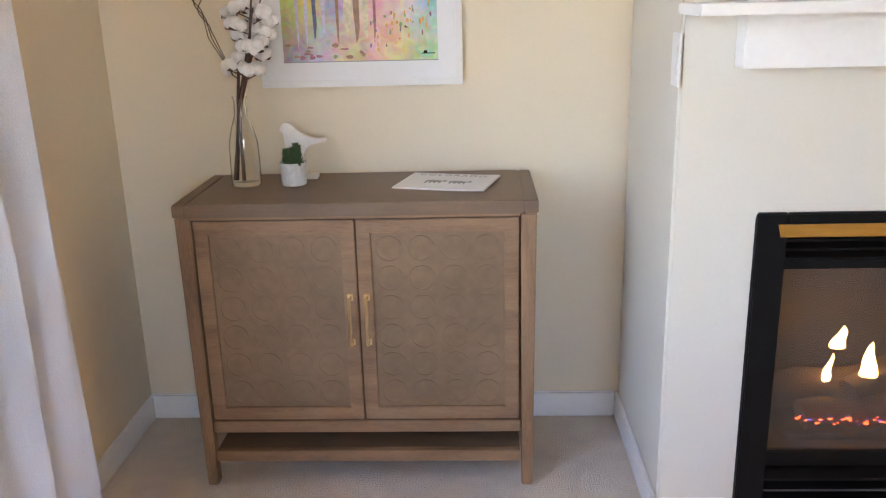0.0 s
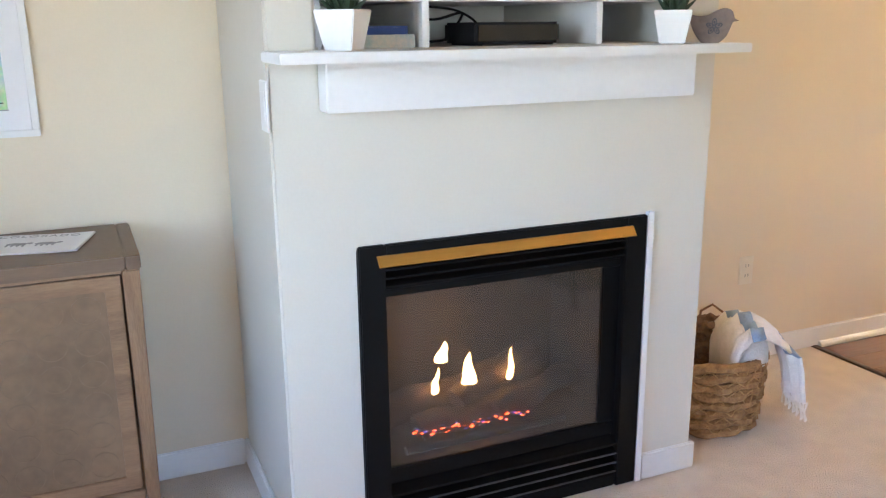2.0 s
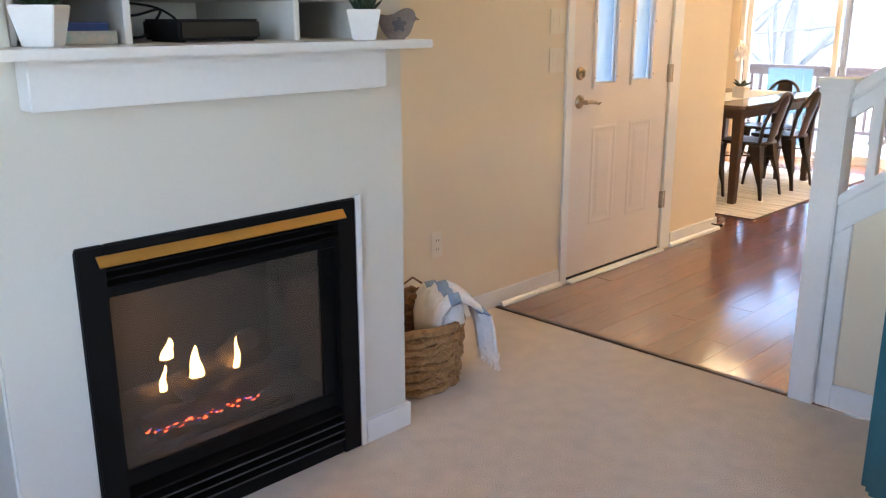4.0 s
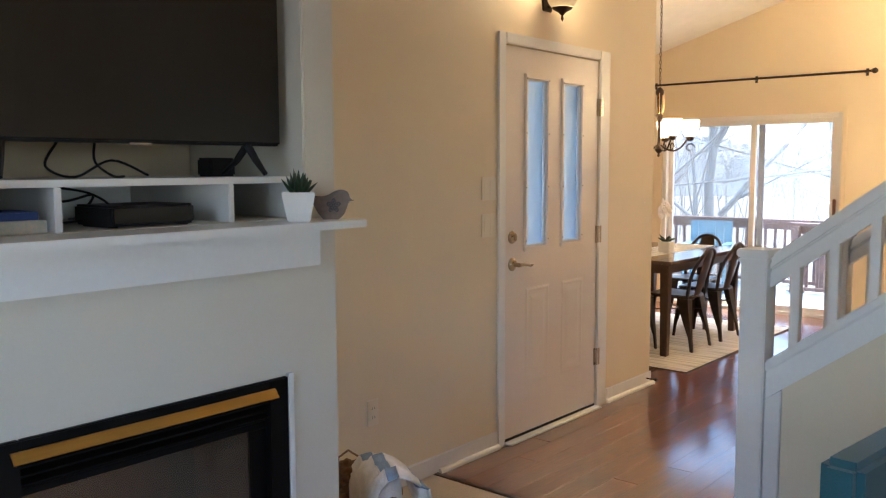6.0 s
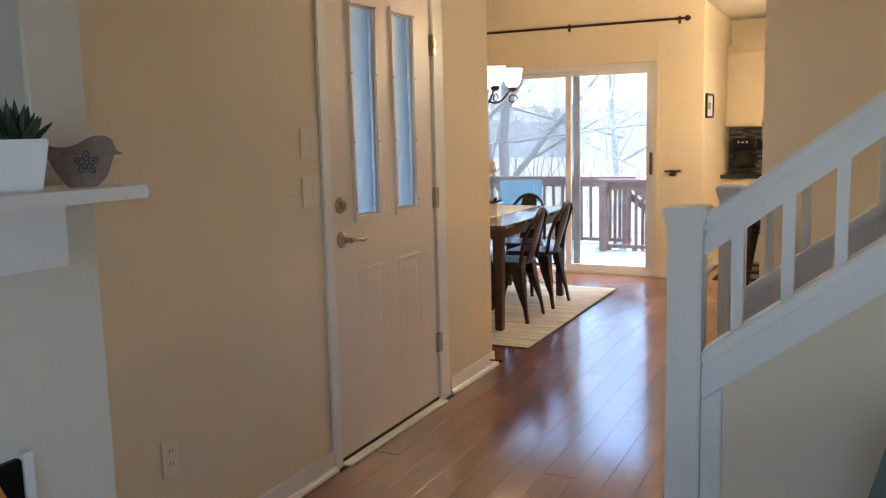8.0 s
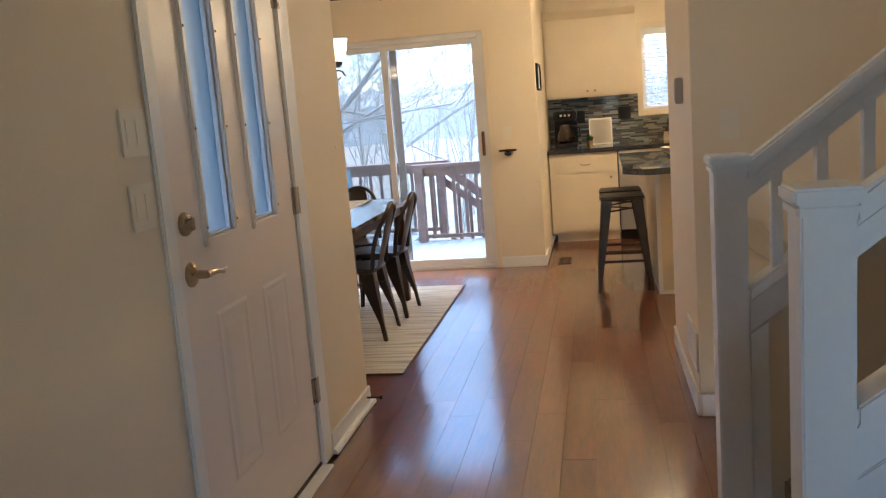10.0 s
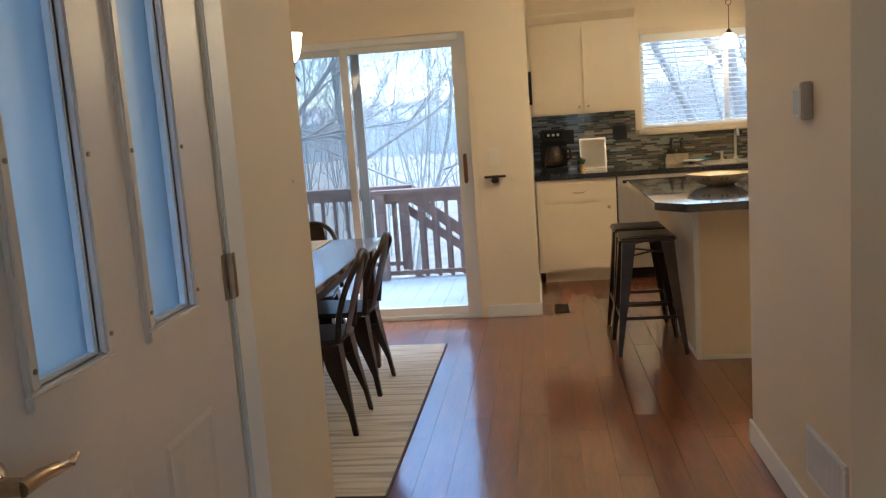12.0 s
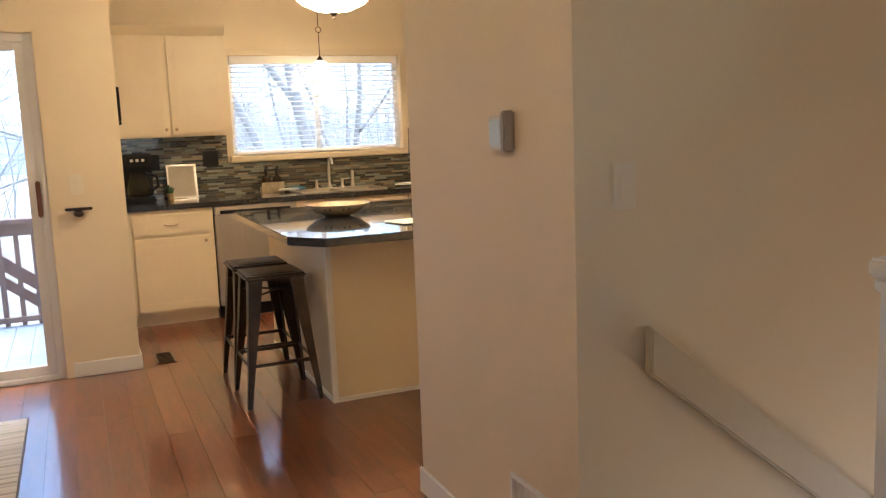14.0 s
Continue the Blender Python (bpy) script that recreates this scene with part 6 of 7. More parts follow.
base_cabinet(-1.285, -0.70, "ivory base cabinet with drawer and panelled door")
part("filler", bx((5.95, 6.545, -0.6995, -0.6625, 0.09, CT - 0.0385)), CABPAINT, thing("cabinet_filler", "ivory filler strip beside the base cabinet", "cabinet filler"))
base_cabinet(-2.80, -1.90, "ivory sink base cabinet under the window", doors=2)
base_cabinet(-3.70, -2.805, "ivory base cabinet beyond the sink", doors=2)


def dishwasher():
    d = thing("dishwasher", "stainless steel dishwasher under the counter", "dishwasher")
    part("body", bx((5.97, 6.54, -1.893, -1.292, 0.09, CT - 0.04)), PLASTIC, d)
    part("door", bx((5.93, 5.9695, -1.89, -1.295, 0.10, 0.765)), STEEL, d, bevel=0.006)
    part("control_panel", bx((5.935, 5.9695, -1.89, -1.295, 0.768, CT - 0.041)), STEEL, d, bevel=0.003)
    part("handle_slot", bx((5.932, 5.9345, -1.85, -1.335, 0.775, 0.80)), PLASTIC, d)
    part("toe_kick", bx((6.0, 6.02, -1.89, -1.295, 0.0, 0.0895)), PLASTIC, d)


dishwasher()


def counter():
    d = thing("worktop", "dark granite kitchen worktop with sink cut-out", "worktop")
    holes = [(-2.66, -1.98, 6.06, 6.46)]
    z0, z1 = CT - 0.038, CT
    part("slab", bx((5.915, 6.548, -1.9795, -0.6515, z0, z1), (5.915, 6.548, -3.70, -2.6605, z0, z1), (5.915, 6.0595, -2.66, -1.98, z0, z1), (6.4605, 6.548, -2.66, -1.98, z0, z1)), GRANITE, d, bevel=0.004)


counter()


def sink():
    d = thing("sink", "double-bowl stainless steel sink set in the worktop", "sink", pose(0, 0, CT))
    part("rim", bx((6.05, 6.075, -2.67, -1.97, 0.0005, 0.008), (6.445, 6.47, -2.67, -1.97, 0.0005, 0.008), (6.0755, 6.4445, -2.67, -2.645, 0.0005, 0.008), (6.0755, 6.4445, -1.995, -1.97, 0.0005, 0.008), (6.0755, 6.4445, -2.335, -2.305, 0.0005, 0.008)), STEEL, d, bevel=0.003)
    for a, b in ((-2.644, -2.336), (-2.304, -1.996)):
        part("bowl", bx((6.076, 6.444, a, b, -0.17, -0.165), (6.076, 6.08, a, b, -0.1645, 0.0), (6.44, 6.444, a, b, -0.1645, 0.0), (6.0805, 6.4395, a, a + 0.004, -0.1645, 0.0), (6.0805, 6.4395, b - 0.004, b, -0.1645, 0.0)), STEEL, d)


sink()


def faucet():
    d = thing("faucet", "brushed nickel gooseneck faucet with side handles", "faucet", pose(6.495, -2.32, CT))
    pts = [(0, 0, 0)] + [(0, 0, 0.20)] + [(-0.055 + 0.055 * math.cos(t), 0, 0.20 + 0.055 * math.sin(t)) for t in [i * 0.35 for i in range(10)]]
    part("spout", built(tube, pts, 0.011, 10), STEEL, d, smooth=True)
    part("base", built(lathe, [(0.026, 0), (0.026, 0.01), (0.015, 0.03), (0.012, 0.05)], 16), STEEL, d, smooth=True)
    for y in (-0.11, 0.11):
        h = part("handle", built(lathe, [(0.02, 0), (0.02, 0.008), (0.012, 0.02), (0.012, 0.06), (0.016, 0.075), (0.001, 0.08)], 14, (0, y)), STEEL, d, smooth=True)
        part("lever", built(tube, [(0, y, 0.068), (-0.02, y * 1.55, 0.075)], 0.005, 8), STEEL, h)
    part("sprayer", built(lathe, [(0.02, 0), (0.018, 0.02), (0.012, 0.05), (0.014, 0.12), (0.01, 0.14)], 14, (0, -0.2)), STEEL, d, smooth=True)


faucet()
backsplash = structure("backsplash", bx((6.538, 6.5495, -3.7, -0.651, CT + 0.0005, 1.119)), MOSAIC, "grey and brown glass strip mosaic backsplash", "backsplash")
structure("backsplash_upper", bx((6.538, 6.5495, -1.519, -0.651, 1.1195, 1.338)), MOSAIC, "grey and brown glass strip mosaic under the wall cabinet", "backsplash")
structure("backsplash_right", bx((6.538, 6.5495, -3.7, -3.051, 1.1195, 1.338)), MOSAIC, "grey and brown glass strip mosaic beside the window", "backsplash")


def wall_cabinet():
    d = thing("wall_cabinet", "ivory two-door wall cabinet with crown moulding", "kitchen cabinet")
    y0, y1, z0, z1 = -1.505, -0.653, 1.34, 2.085
    part("body", bx((6.24, 6.548, y0, y1, z0, z1)), CABPAINT, d, bevel=0.002)
    mid = (y0 + y1) / 2
    shaker(d, 6.2395, y0 + 0.02, mid - 0.004, z0 + 0.02, z1 - 0.03, "door", knob=(mid - 0.035, z0 + 0.055))
    shaker(d, 6.2395, mid + 0.004, y1 - 0.02, z0 + 0.02, z1 - 0.03, "door", knob=(mid + 0.035, z0 + 0.055))
    part("crown", built(prism, [(6.2385, z1 - 0.02), (6.185, z1 + 0.045), (6.185, z1 + 0.06), (6.548, z1 + 0.06), (6.548, z1 + 0.0005), (6.2385, z1 + 0.0005)], "y", y0, y1), CABPAINT, d, bevel=0.003)


wall_cabinet()


def island():
    d = thing("kitchen_island", "cream kitchen island with polished grey top and clipped corner", "kitchen island", pose(-0.01, 0.025, 0))
    part("base", bx((3.672, 5.02, -2.55, -1.505, 0.0, 0.8275)), PAINT, d)
    part("corner_trim", bx((3.663, 3.6715, -1.523, -1.496, 0.0, 0.8275), (3.6718, 3.69, -1.5045, -1.496, 0.0, 0.8275)), TRIM, d)
    part("baseboard", bx((3.662, 3.6715, -2.55, -1.5235, 0.0, 0.022), (3.6905, 5.02, -1.5045, -1.495, 0.0, 0.022)), TRIM, d)
    bm = bmesh.new()
    prism(bm, [(3.355, -2.6), (3.355, -1.415), (3.535, -1.285), (5.02, -1.30), (5.02, -2.6)], "z", 0.828, CT - 0.004)
    part("worktop", bm, SLATE, d, "polished grey stone top", bevel=0.004)


island()


def serving_bowl():
    d = thing("serving_bowl", "wide cream pottery bowl with dark painted triangles", "bowl", pose(4.28, -1.73, CT - 0.0035) @ Matrix.Diagonal((0.96, 0.96, 0.74, 1)))
    part("bowl", built(lathe, [(0.06, 0.0), (0.075, 0.004), (0.13, 0.03), (0.175, 0.07), (0.19, 0.092), (0.184, 0.092), (0.168, 0.07), (0.12, 0.034), (0.06, 0.012), (0.001, 0.01)], 40), POTTERY, d, smooth=True)
    part("rim", built(tube, [(0.187 * math.cos(i * 0.1963), 0.187 * math.sin(i * 0.1963), 0.092) for i in range(33)], 0.0035, 6, False), POTPRINT, d, "dark painted rim")
    for k in range(10):
        a = k * 0.6283
        for s in (-0.09, 0.09):
            def on(rr, z, da):
                return Vector((rr * math.cos(a + s + da), rr * math.sin(a + s + da), z))
            bm = bmesh.new()
            bm.faces.new([bm.verts.new(p) for p in (on(0.1795, 0.0725, -0.05), on(0.1795, 0.0725, 0.05), on(0.1585, 0.0525, 0.0))])
            part("painted_triangle", bm, POTPRINT, d)


serving_bowl()
single("island_paper", bx((-0.10, 0.10, -0.14, 0.14, 0, 0.002)), PAPER, "white sheet of paper on the island top", "paper", pose(3.72, -1.98, CT + 0.0005, 0, 0, 12))


def bar_stool():
    d = thing("bar_stool", "gunmetal steel backless bar stool with splayed legs", "bar stool", group="stools at the island")
    h = 0.652
    part("seat", bx((-0.153, 0.153, -0.153, 0.153, h - 0.028, h)), GUNMETAL, d, bevel=0.012, smooth=True, segments=3)
    part("seat_groove", bx((-0.11, 0.11, -0.11, 0.11, h + 0.0002, h + 0.003)), GUNMETAL, d, bevel=0.001)
    for sx in (-1, 1):
        for sy in (-1, 1):
            bm = bmesh.new()
            v = []
            for z, o, w in ((h - 0.029, 0.138, 0.07), (h * 0.6, 0.156, 0.052), (0.06, 0.186, 0.026), (0.0, 0.19, 0.022)):
                v.append([bm.verts.new(p) for p in ((sx * (o - w), sy * o, z), (sx * o, sy * o, z), (sx * o, sy * (o - w), z), (sx * (o - 0.006), sy * (o - w), z), (sx * (o - 0.008), sy * (o - 0.008), z), (sx * (o - w), sy * (o - 0.006), z))])
            skin(bm, v)
            part("leg", bm, GUNMETAL, d, "tapered folded steel leg", bevel=0.0015)
    for s in (-1, 1):
        part("footrest", bx((-0.165, 0.165, s * 0.163 - 0.004, s * 0.163 + 0.004, 0.20, 0.218)), GUNMETAL, d)
        part("footrest", bx((s * 0.163 - 0.004, s * 0.163 + 0.004, -0.158, 0.158, 0.20, 0.218)), GUNMETAL, d)
    part("cross_brace", built(tube, [(-0.13, -0.13, 0.56), (0.13, 0.13, 0.56)], 0.006, 6), GUNMETAL, d)
    part("cross_brace", built(tube, [(0.13, -0.13, 0.545), (-0.13, 0.13, 0.545)], 0.006, 6), GUNMETAL, d)
    return d


stool = bar_stool()
stool.matrix_basis = pose(3.947, -1.258, 0.0)
copy_thing(stool, pose(4.320, -1.258, 0.0))


def bowl_pendant():
    d = thing("bowl_pendant", "large lit milk glass bowl pendant over the island", "pendant lamp", pose(4.30, -1.775, 1.945))
    part("finial", built(lathe, [(0.001, 0), (0.008, 0.006), (0.005, 0.014), (0.02, 0.03), (0.028, 0.036)], 14), BRONZE, d, smooth=True)
    part("bowl", built(lathe, [(0.02, 0.037), (0.10, 0.05), (0.175, 0.085), (0.225, 0.14), (0.245, 0.195), (0.235, 0.195), (0.215, 0.142), (0.165, 0.092), (0.09, 0.058), (0.018, 0.046)], 40), BOWLGLASS, d, "lit milk glass bowl", smooth=True)
    for k in range(3):
        a = k * 2.094
        part("rod", built(tube, [(0.20 * math.cos(a), 0.20 * math.sin(a), 0.19), (0.01 * math.cos(a), 0.01 * math.sin(a), 0.62)], 0.004, 6), BRONZE, d)
    part("stem", built(tube, [(0, 0, 0.60), (0, 0, 1.75)], 0.007, 8), BRONZE, d)


bowl_pendant()


def sink_pendant():
    d = thing("sink_pendant", "small lit glass pendant on a thin chain above the sink", "pendant lamp", pose(6.32, -2.25, 1.775))
    part("shade", built(lathe, [(0.075, 0.0), (0.072, 0.05), (0.058, 0.09), (0.028, 0.115), (0.022, 0.115), (0.052, 0.086), (0.066, 0.048), (0.070, 0.0)], 22, (0, 0), False), SHADE, d, "lit milk glass bell shade", smooth=True)
    part("cap", built(lathe, [(0.03, 0.1155), (0.018, 0.135), (0.006, 0.15)], 14), BRONZE, d, smooth=True)
    part("rod", built(tube, [(0, 0, 0.15), (0, 0, 0.33)], 0.0035, 6), BRONZE, d)
    part("ring", built(tube, [(0, 0.022 * math.cos(i * 0.7), 0.352 + 0.022 * math.sin(i * 0.7)) for i in range(10)], 0.003, 6, False), BRONZE, d)
    part("chain", built(tube, [(0, 0, 0.374), (0, 0, 0.644)], 0.0035, 6), BRONZE, d)


sink_pendant()


def coffee_maker():
    d = thing("coffee_maker", "black drip coffee maker with glass carafe on the worktop", "coffee maker", pose(6.33, -0.82, CT + 0.0005) @ Matrix.Diagonal((1.15, 1.3, 1.18, 1)))
    part("base", bx((-0.12, 0.10, -0.085, 0.085, 0, 0.035)), PLASTIC, d, bevel=0.008)
    part("tower", bx((0.02, 0.10, -0.085, 0.085, 0.0355, 0.22)), PLASTIC, d, bevel=0.006)
    part("head", bx((-0.10, 0.10, -0.085, 0.085, 0.2205, 0.30)), PLASTIC, d, bevel=0.01)
    panel = part("control_panel", bx((-0.1025, -0.1005, -0.055, 0.055, 0.24, 0.285)), BLACK, d)
    for k in range(3):
        part("button", bx((-0.1045, -0.103, -0.038 + k * 0.03, -0.022 + k * 0.03, 0.254, 0.27)), STEEL, panel)
    car = part("carafe", built(lathe, [(0.05, 0.036), (0.062, 0.05), (0.064, 0.09), (0.05, 0.14), (0.04, 0.165), (0.045, 0.185), (0.042, 0.185), (0.037, 0.165), (0.047, 0.138), (0.06, 0.09), (0.058, 0.052), (0.001, 0.04)], 24, (-0.05, 0)), CLEARPLASTIC, d, "dark glass carafe", smooth=True)
    part("handle", built(tube, [(-0.06, -0.045, 0.175), (-0.07, -0.10, 0.16), (-0.07, -0.105, 0.10), (-0.06, -0.06, 0.07)], 0.009, 8), PLASTIC, car, smooth=True)


coffee_maker()


def photo_frame():
    d = thing("notice_frame", "silver frame with a cream sheet leaning on the backsplash", "picture frame", pose(6.44, -1.15, CT + 0.001) @ Matrix.Rotation(radians(12), 4, "Y"))
    part("frame", bx((-0.012, 0.0, -0.11, 0.11, 0, 0.014), (-0.012, 0.0, -0.11, 0.11, 0.246, 0.26), (-0.012, 0.0, -0.11, -0.096, 0.0145, 0.2455), (-0.012, 0.0, 0.096, 0.11, 0.0145, 0.2455)), STEEL, d, bevel=0.002)
    part("sheet", bx((-0.008, -0.002, -0.0955, 0.0955, 0.0145, 0.2455)), NOTICE, d, "cream sheet")


photo_frame()
sp = thing("small_potted_plant", "tiny green plant in a copper pot beside the frame", "potted plant", pose(6.36, -1.045, CT + 0.0005))
part("pot", built(lathe, [(0.02, 0), (0.026, 0.05), (0.023, 0.05), (0.018, 0.01)], 16), BRASS, sp, smooth=True)
succulent(sp, 0.045, 0.05, 0.07, 14, LEAF, 8)
plate("outlet", pose(6.5375, -0.965, 1.15, 0, 0, -90), 0.075, 0.12, 1, "black outlet plate on the mosaic backsplash", PLASTIC)
plate("outlet", pose(6.5375, -1.385, 1.16, 0, 0, -90), 0.12, 0.12, 2, "black double switch plate on the mosaic backsplash", PLASTIC)


def soap_caddy():
    d = thing("soap_caddy", "cream caddy with two dark soap bottles by the sink", "soap caddy", pose(6.42, -1.83, CT + 0.0005))
    part("tray", bx((-0.04, 0.04, -0.09, 0.09, 0, 0.05), (-0.04, -0.034, -0.09, 0.09, 0.0505, 0.085)), POTTERY, d, bevel=0.005)
    for y in (-0.042, 0.042):
        b = part("bottle", built(lathe, [(0.03, 0.0505), (0.032, 0.06), (0.032, 0.12), (0.012, 0.135), (0.012, 0.145)], 16, (0, y)), AMBER, d, smooth=True)
        part("pump", built(tube, [(0, y, 0.13), (0, y, 0.17), (0, y, 0.195), (-0.03, y, 0.2)], 0.012, 8), PLASTIC, b, "black pump top")


soap_caddy()
bm = bmesh.new()
blob(bm, (0, 0, 0.012), (0.05, 0.11, 0.012), 3, 0.35)
single("dish_towel", bm, TOWEL, "white folded towel at the edge of the sink", "towel", pose(6.20, -2.90, CT + 0.004), smooth=True)
bm = bmesh.new()
blob(bm, (0, 0, 0.012), (0.03, 0.07, 0.012), 3, 0.35)
single("sponge_cloth", bm, BLUECLOTH, "blue cloth lying beside the sink", "cloth", pose(6.40, -2.02, CT + 0.011), smooth=True)
bm = bmesh.new()
blob(bm, (0, 0, 0.011), (0.04, 0.08, 0.010), 3, 0.3)
single("dish_brush", bm, TOWEL, "white cloth bundle on the sink edge", "cloth", pose(6.36, -1.95, CT + 0.011), smooth=True)


# ---- outside: deck, ground, trees ----
GROUND = -1.9


def ground(bm):
    n = 48
    size = 260
    grid = [[bm.verts.new((size * ((i / n) * 2 - 1) ** 3 + 10, size * ((j / n) * 2 - 1) ** 3, GROUND + 0.12 * noise.noise(Vector((i * 0.7, j * 0.7, 0))))) for j in range(n + 1)] for i in range(n + 1)]
    for i in range(n):
        for j in range(n):
            bm.faces.new((grid[i][j], grid[i + 1][j], grid[i + 1][j + 1], grid[i][j + 1]))


structure("ground", built(ground), GRASS, "dry tan winter grass reaching to the woods", "ground")


def deck():
    d = thing("deck", "weathered timber deck with blue-grey boards outside the patio door", "deck", kind="structure")
    z = -0.08
    me = {}
    y = -2.2
    k = 0
    while y < 3.2:
        x1 = 7.6 if y > 0.86 else 7.02
        if x1 not in me:
            me[x1] = finish("deck_board", bx((5.01, x1, 0.0, 0.134, z - 0.035, z)), DECKFLOOR)
        b = new("deck_board", me[x1])
        b.parent = d
        b.location.y = y
        y += 0.1365
        k += 1
    part("beam", bx((5.01, 7.0, -2.2, -2.15, z - 0.25, z - 0.036), (6.95, 7.0, -2.149, 0.85, z - 0.25, z - 0.036), (7.5, 7.58, 0.87, 3.2, z - 0.25, z - 0.036)), DECKWOOD, d)
    for x, yy in ((6.9, -2.1), (6.9, 0.7), (7.5, 3.0), (7.5, 1.0)):
        part("support_post", bx((x - 0.06, x + 0.06, yy - 0.06, yy + 0.06, GROUND - 0.2, z - 0.251)), DECKWOOD, d)
    return d


deck()


def deck_rail(p, q, label, z=-0.0795, h=0.84, posts=True):
    d = thing("deck_railing", label, "railing", pose(p[0], p[1], z), group="deck railings")
    v = Vector((q[0] - p[0], q[1] - p[1], 0))
    L = v.length
    d.matrix_basis = d.matrix_basis @ Matrix.Rotation(math.atan2(v.y, v.x), 4, "Z")
    part("top_rail", bx((-0.05, L + 0.05, -0.075, 0.075, h - 0.038, h)), DECKWOOD, d, bevel=0.005)
    part("upper_rail", bx((0, L, -0.02, 0.02, h - 0.13, h - 0.0385)), DECKWOOD, d, bevel=0.003)
    part("lower_rail", bx((0, L, -0.02, 0.02, 0.03, 0.07)), DECKWOOD, d, bevel=0.003)
    me = finish("baluster", bx((-0.018, 0.018, -0.038, -0.0205, 0.02, h - 0.05)), DECKWOOD)
    n = int(L / 0.125)
    for k in range(n + 1):
        b = new("baluster", me)
        b.parent = d
        b.location.x = 0.03 + k * (L - 0.06) / n
    for x in (0.045, L - 0.045):
        part("post", bx((x - 0.045, x + 0.045, 0.021, 0.11, 0.0, h - 0.0385)), DECKWOOD, d, bevel=0.004)
    return d


deck_rail((7.0, -2.2), (7.0, 0.84), "reddish timber deck railing with square balusters above the stairs")
deck_rail((7.57, 0.62), (7.57, 3.15), "reddish timber deck railing at the outer edge")
deck_rail((5.05, 3.15), (7.52, 3.15), "reddish timber deck railing along the deck's side")


def deck_stairs():
    d = thing("deck_stairs", "timber stairs with sloped rails leading down from the deck", "stairs", pose(7.32, 0.60, -0.08))
    s = 0.78
    for x in (-0.22, 0.22):
        part("stringer", built(prism, [(0.0, -0.02), (-2.3, -0.02 - 2.3 * s), (-2.3, -0.28 - 2.3 * s), (0.0, -0.28)], "x", x - 0.02, x + 0.02), DECKWOOD, d)
    x = 0.24
    part("hand_rail", built(prism, [(0.05, 0.84), (-2.3, 0.84 - 2.35 * s), (-2.3, 0.71 - 2.35 * s), (0.05, 0.71)], "x", x - 0.03, x + 0.03), DECKWOOD, d, bevel=0.004)
    part("lower_hand_rail", built(prism, [(0.05, 0.66), (-2.3, 0.66 - 2.35 * s), (-2.3, 0.56 - 2.35 * s), (0.05, 0.56)], "x", x - 0.02, x + 0.02), DECKWOOD, d, bevel=0.004)
    for k in range(9):
        y, z = -0.25 * k - 0.25, -0.195 * (k + 1)
        part("tread", bx((-0.198, 0.198, y, y + 0.27, z, z + 0.035)), DECKWOOD, d, bevel=0.003)
    for k in range(17):
        y = -0.12 - k * 0.128
        zz = (0.05 - y) * s
        part("baluster", bx((x - 0.018, x + 0.018, y - 0.018, y + 0.018, -0.18 - zz, 0.70 - zz)), DECKWOOD, d)


deck_stairs()


def deck_chair():
    d = thing("deck_chair", "sky blue slatted patio chair on the deck", "patio chair", pose(6.55, 1.72, -0.079, 0, 0, -78))
    for k in range(5):
        part("back_slat", bx((-0.25 + k * 0.102, -0.157 + k * 0.102, 0.20, 0.225, 0.35, 0.84)), BLUEPAINT, d, bevel=0.004)
    part("seat", bx((-0.26, 0.26, -0.25, 0.19, 0.36, 0.385)), BLUEPAINT, d, bevel=0.005)
    for x in (-0.25, 0.22):
        for y in (-0.23, 0.16):
            part("leg", bx((x, x + 0.035, y, y + 0.035, 0.0, 0.3595)), BLUEPAINT, d)
        part("armrest", bx((x - 0.03, x + 0.06, -0.27, 0.199, 0.56, 0.58)), BLUEPAINT, d, bevel=0.004)
        part("arm_post", bx((x, x + 0.035, -0.23, -0.195, 0.3855, 0.5595)), BLUEPAINT, d)


deck_chair()


def branch_mesh(starts, seed, levels, spread=0.55, ratio=0.72, sides=(8, 6, 5, 4, 3, 3), thin=0.72):
    """Tapered limbs that fork; starts: (place, way, length, radius)."""
    rnd = random.Random(seed)
    verts, faces = [], []

    def limb(p, d, length, r, lev):
        n = sides[min(lev, len(sides) - 1)]
        seg = 7 if lev < 2 else 4
        last = None
        pts = []
        for i in range(seg + 1):
            f = i / seg
            rr = r * (1 - 0.5 * f)
            u = d.orthogonal().normalized()
            w = d.cross(u)
            base = len(verts)
            for k in range(n):
                a = 2 * math.pi * k / n
                verts.append(tuple(p + rr * (math.cos(a) * u + math.sin(a) * w)))
            if last is not None:
                for k in range(n):
                    faces.append((last + k, last + (k + 1) % n, base + (k + 1) % n, base + k))
            last = base
            pts.append((p.copy(), d.copy(), rr))
            d = (d + Vector((rnd.uniform(-1, 1), rnd.uniform(-1, 1), rnd.uniform(-0.6, 0.9))) * 0.11).normalized()
            p = p + d * (length / seg)
        if lev >= levels:
            return
        kids = 4 if lev < 2 else 3
        for c in range(kids):
            q, dd, rr = pts[min(seg, max(1, seg - c if c < 2 else rnd.randint(1, seg)))]
            side = Vector((rnd.uniform(-1, 1), rnd.uniform(-1, 1), rnd.uniform(-0.5, 0.8)))
            nd = (dd + side * spread * (1.0 + 0.3 * lev)).normalized()
            limb(q, nd, length * ratio * rnd.uniform(0.7, 1.1), max(rr * thin, 0.0045), lev + 1)
    for p, d, length, r in starts:
        limb(Vector(p), Vector(d).normalized(), length, r, 0)
    return verts, faces


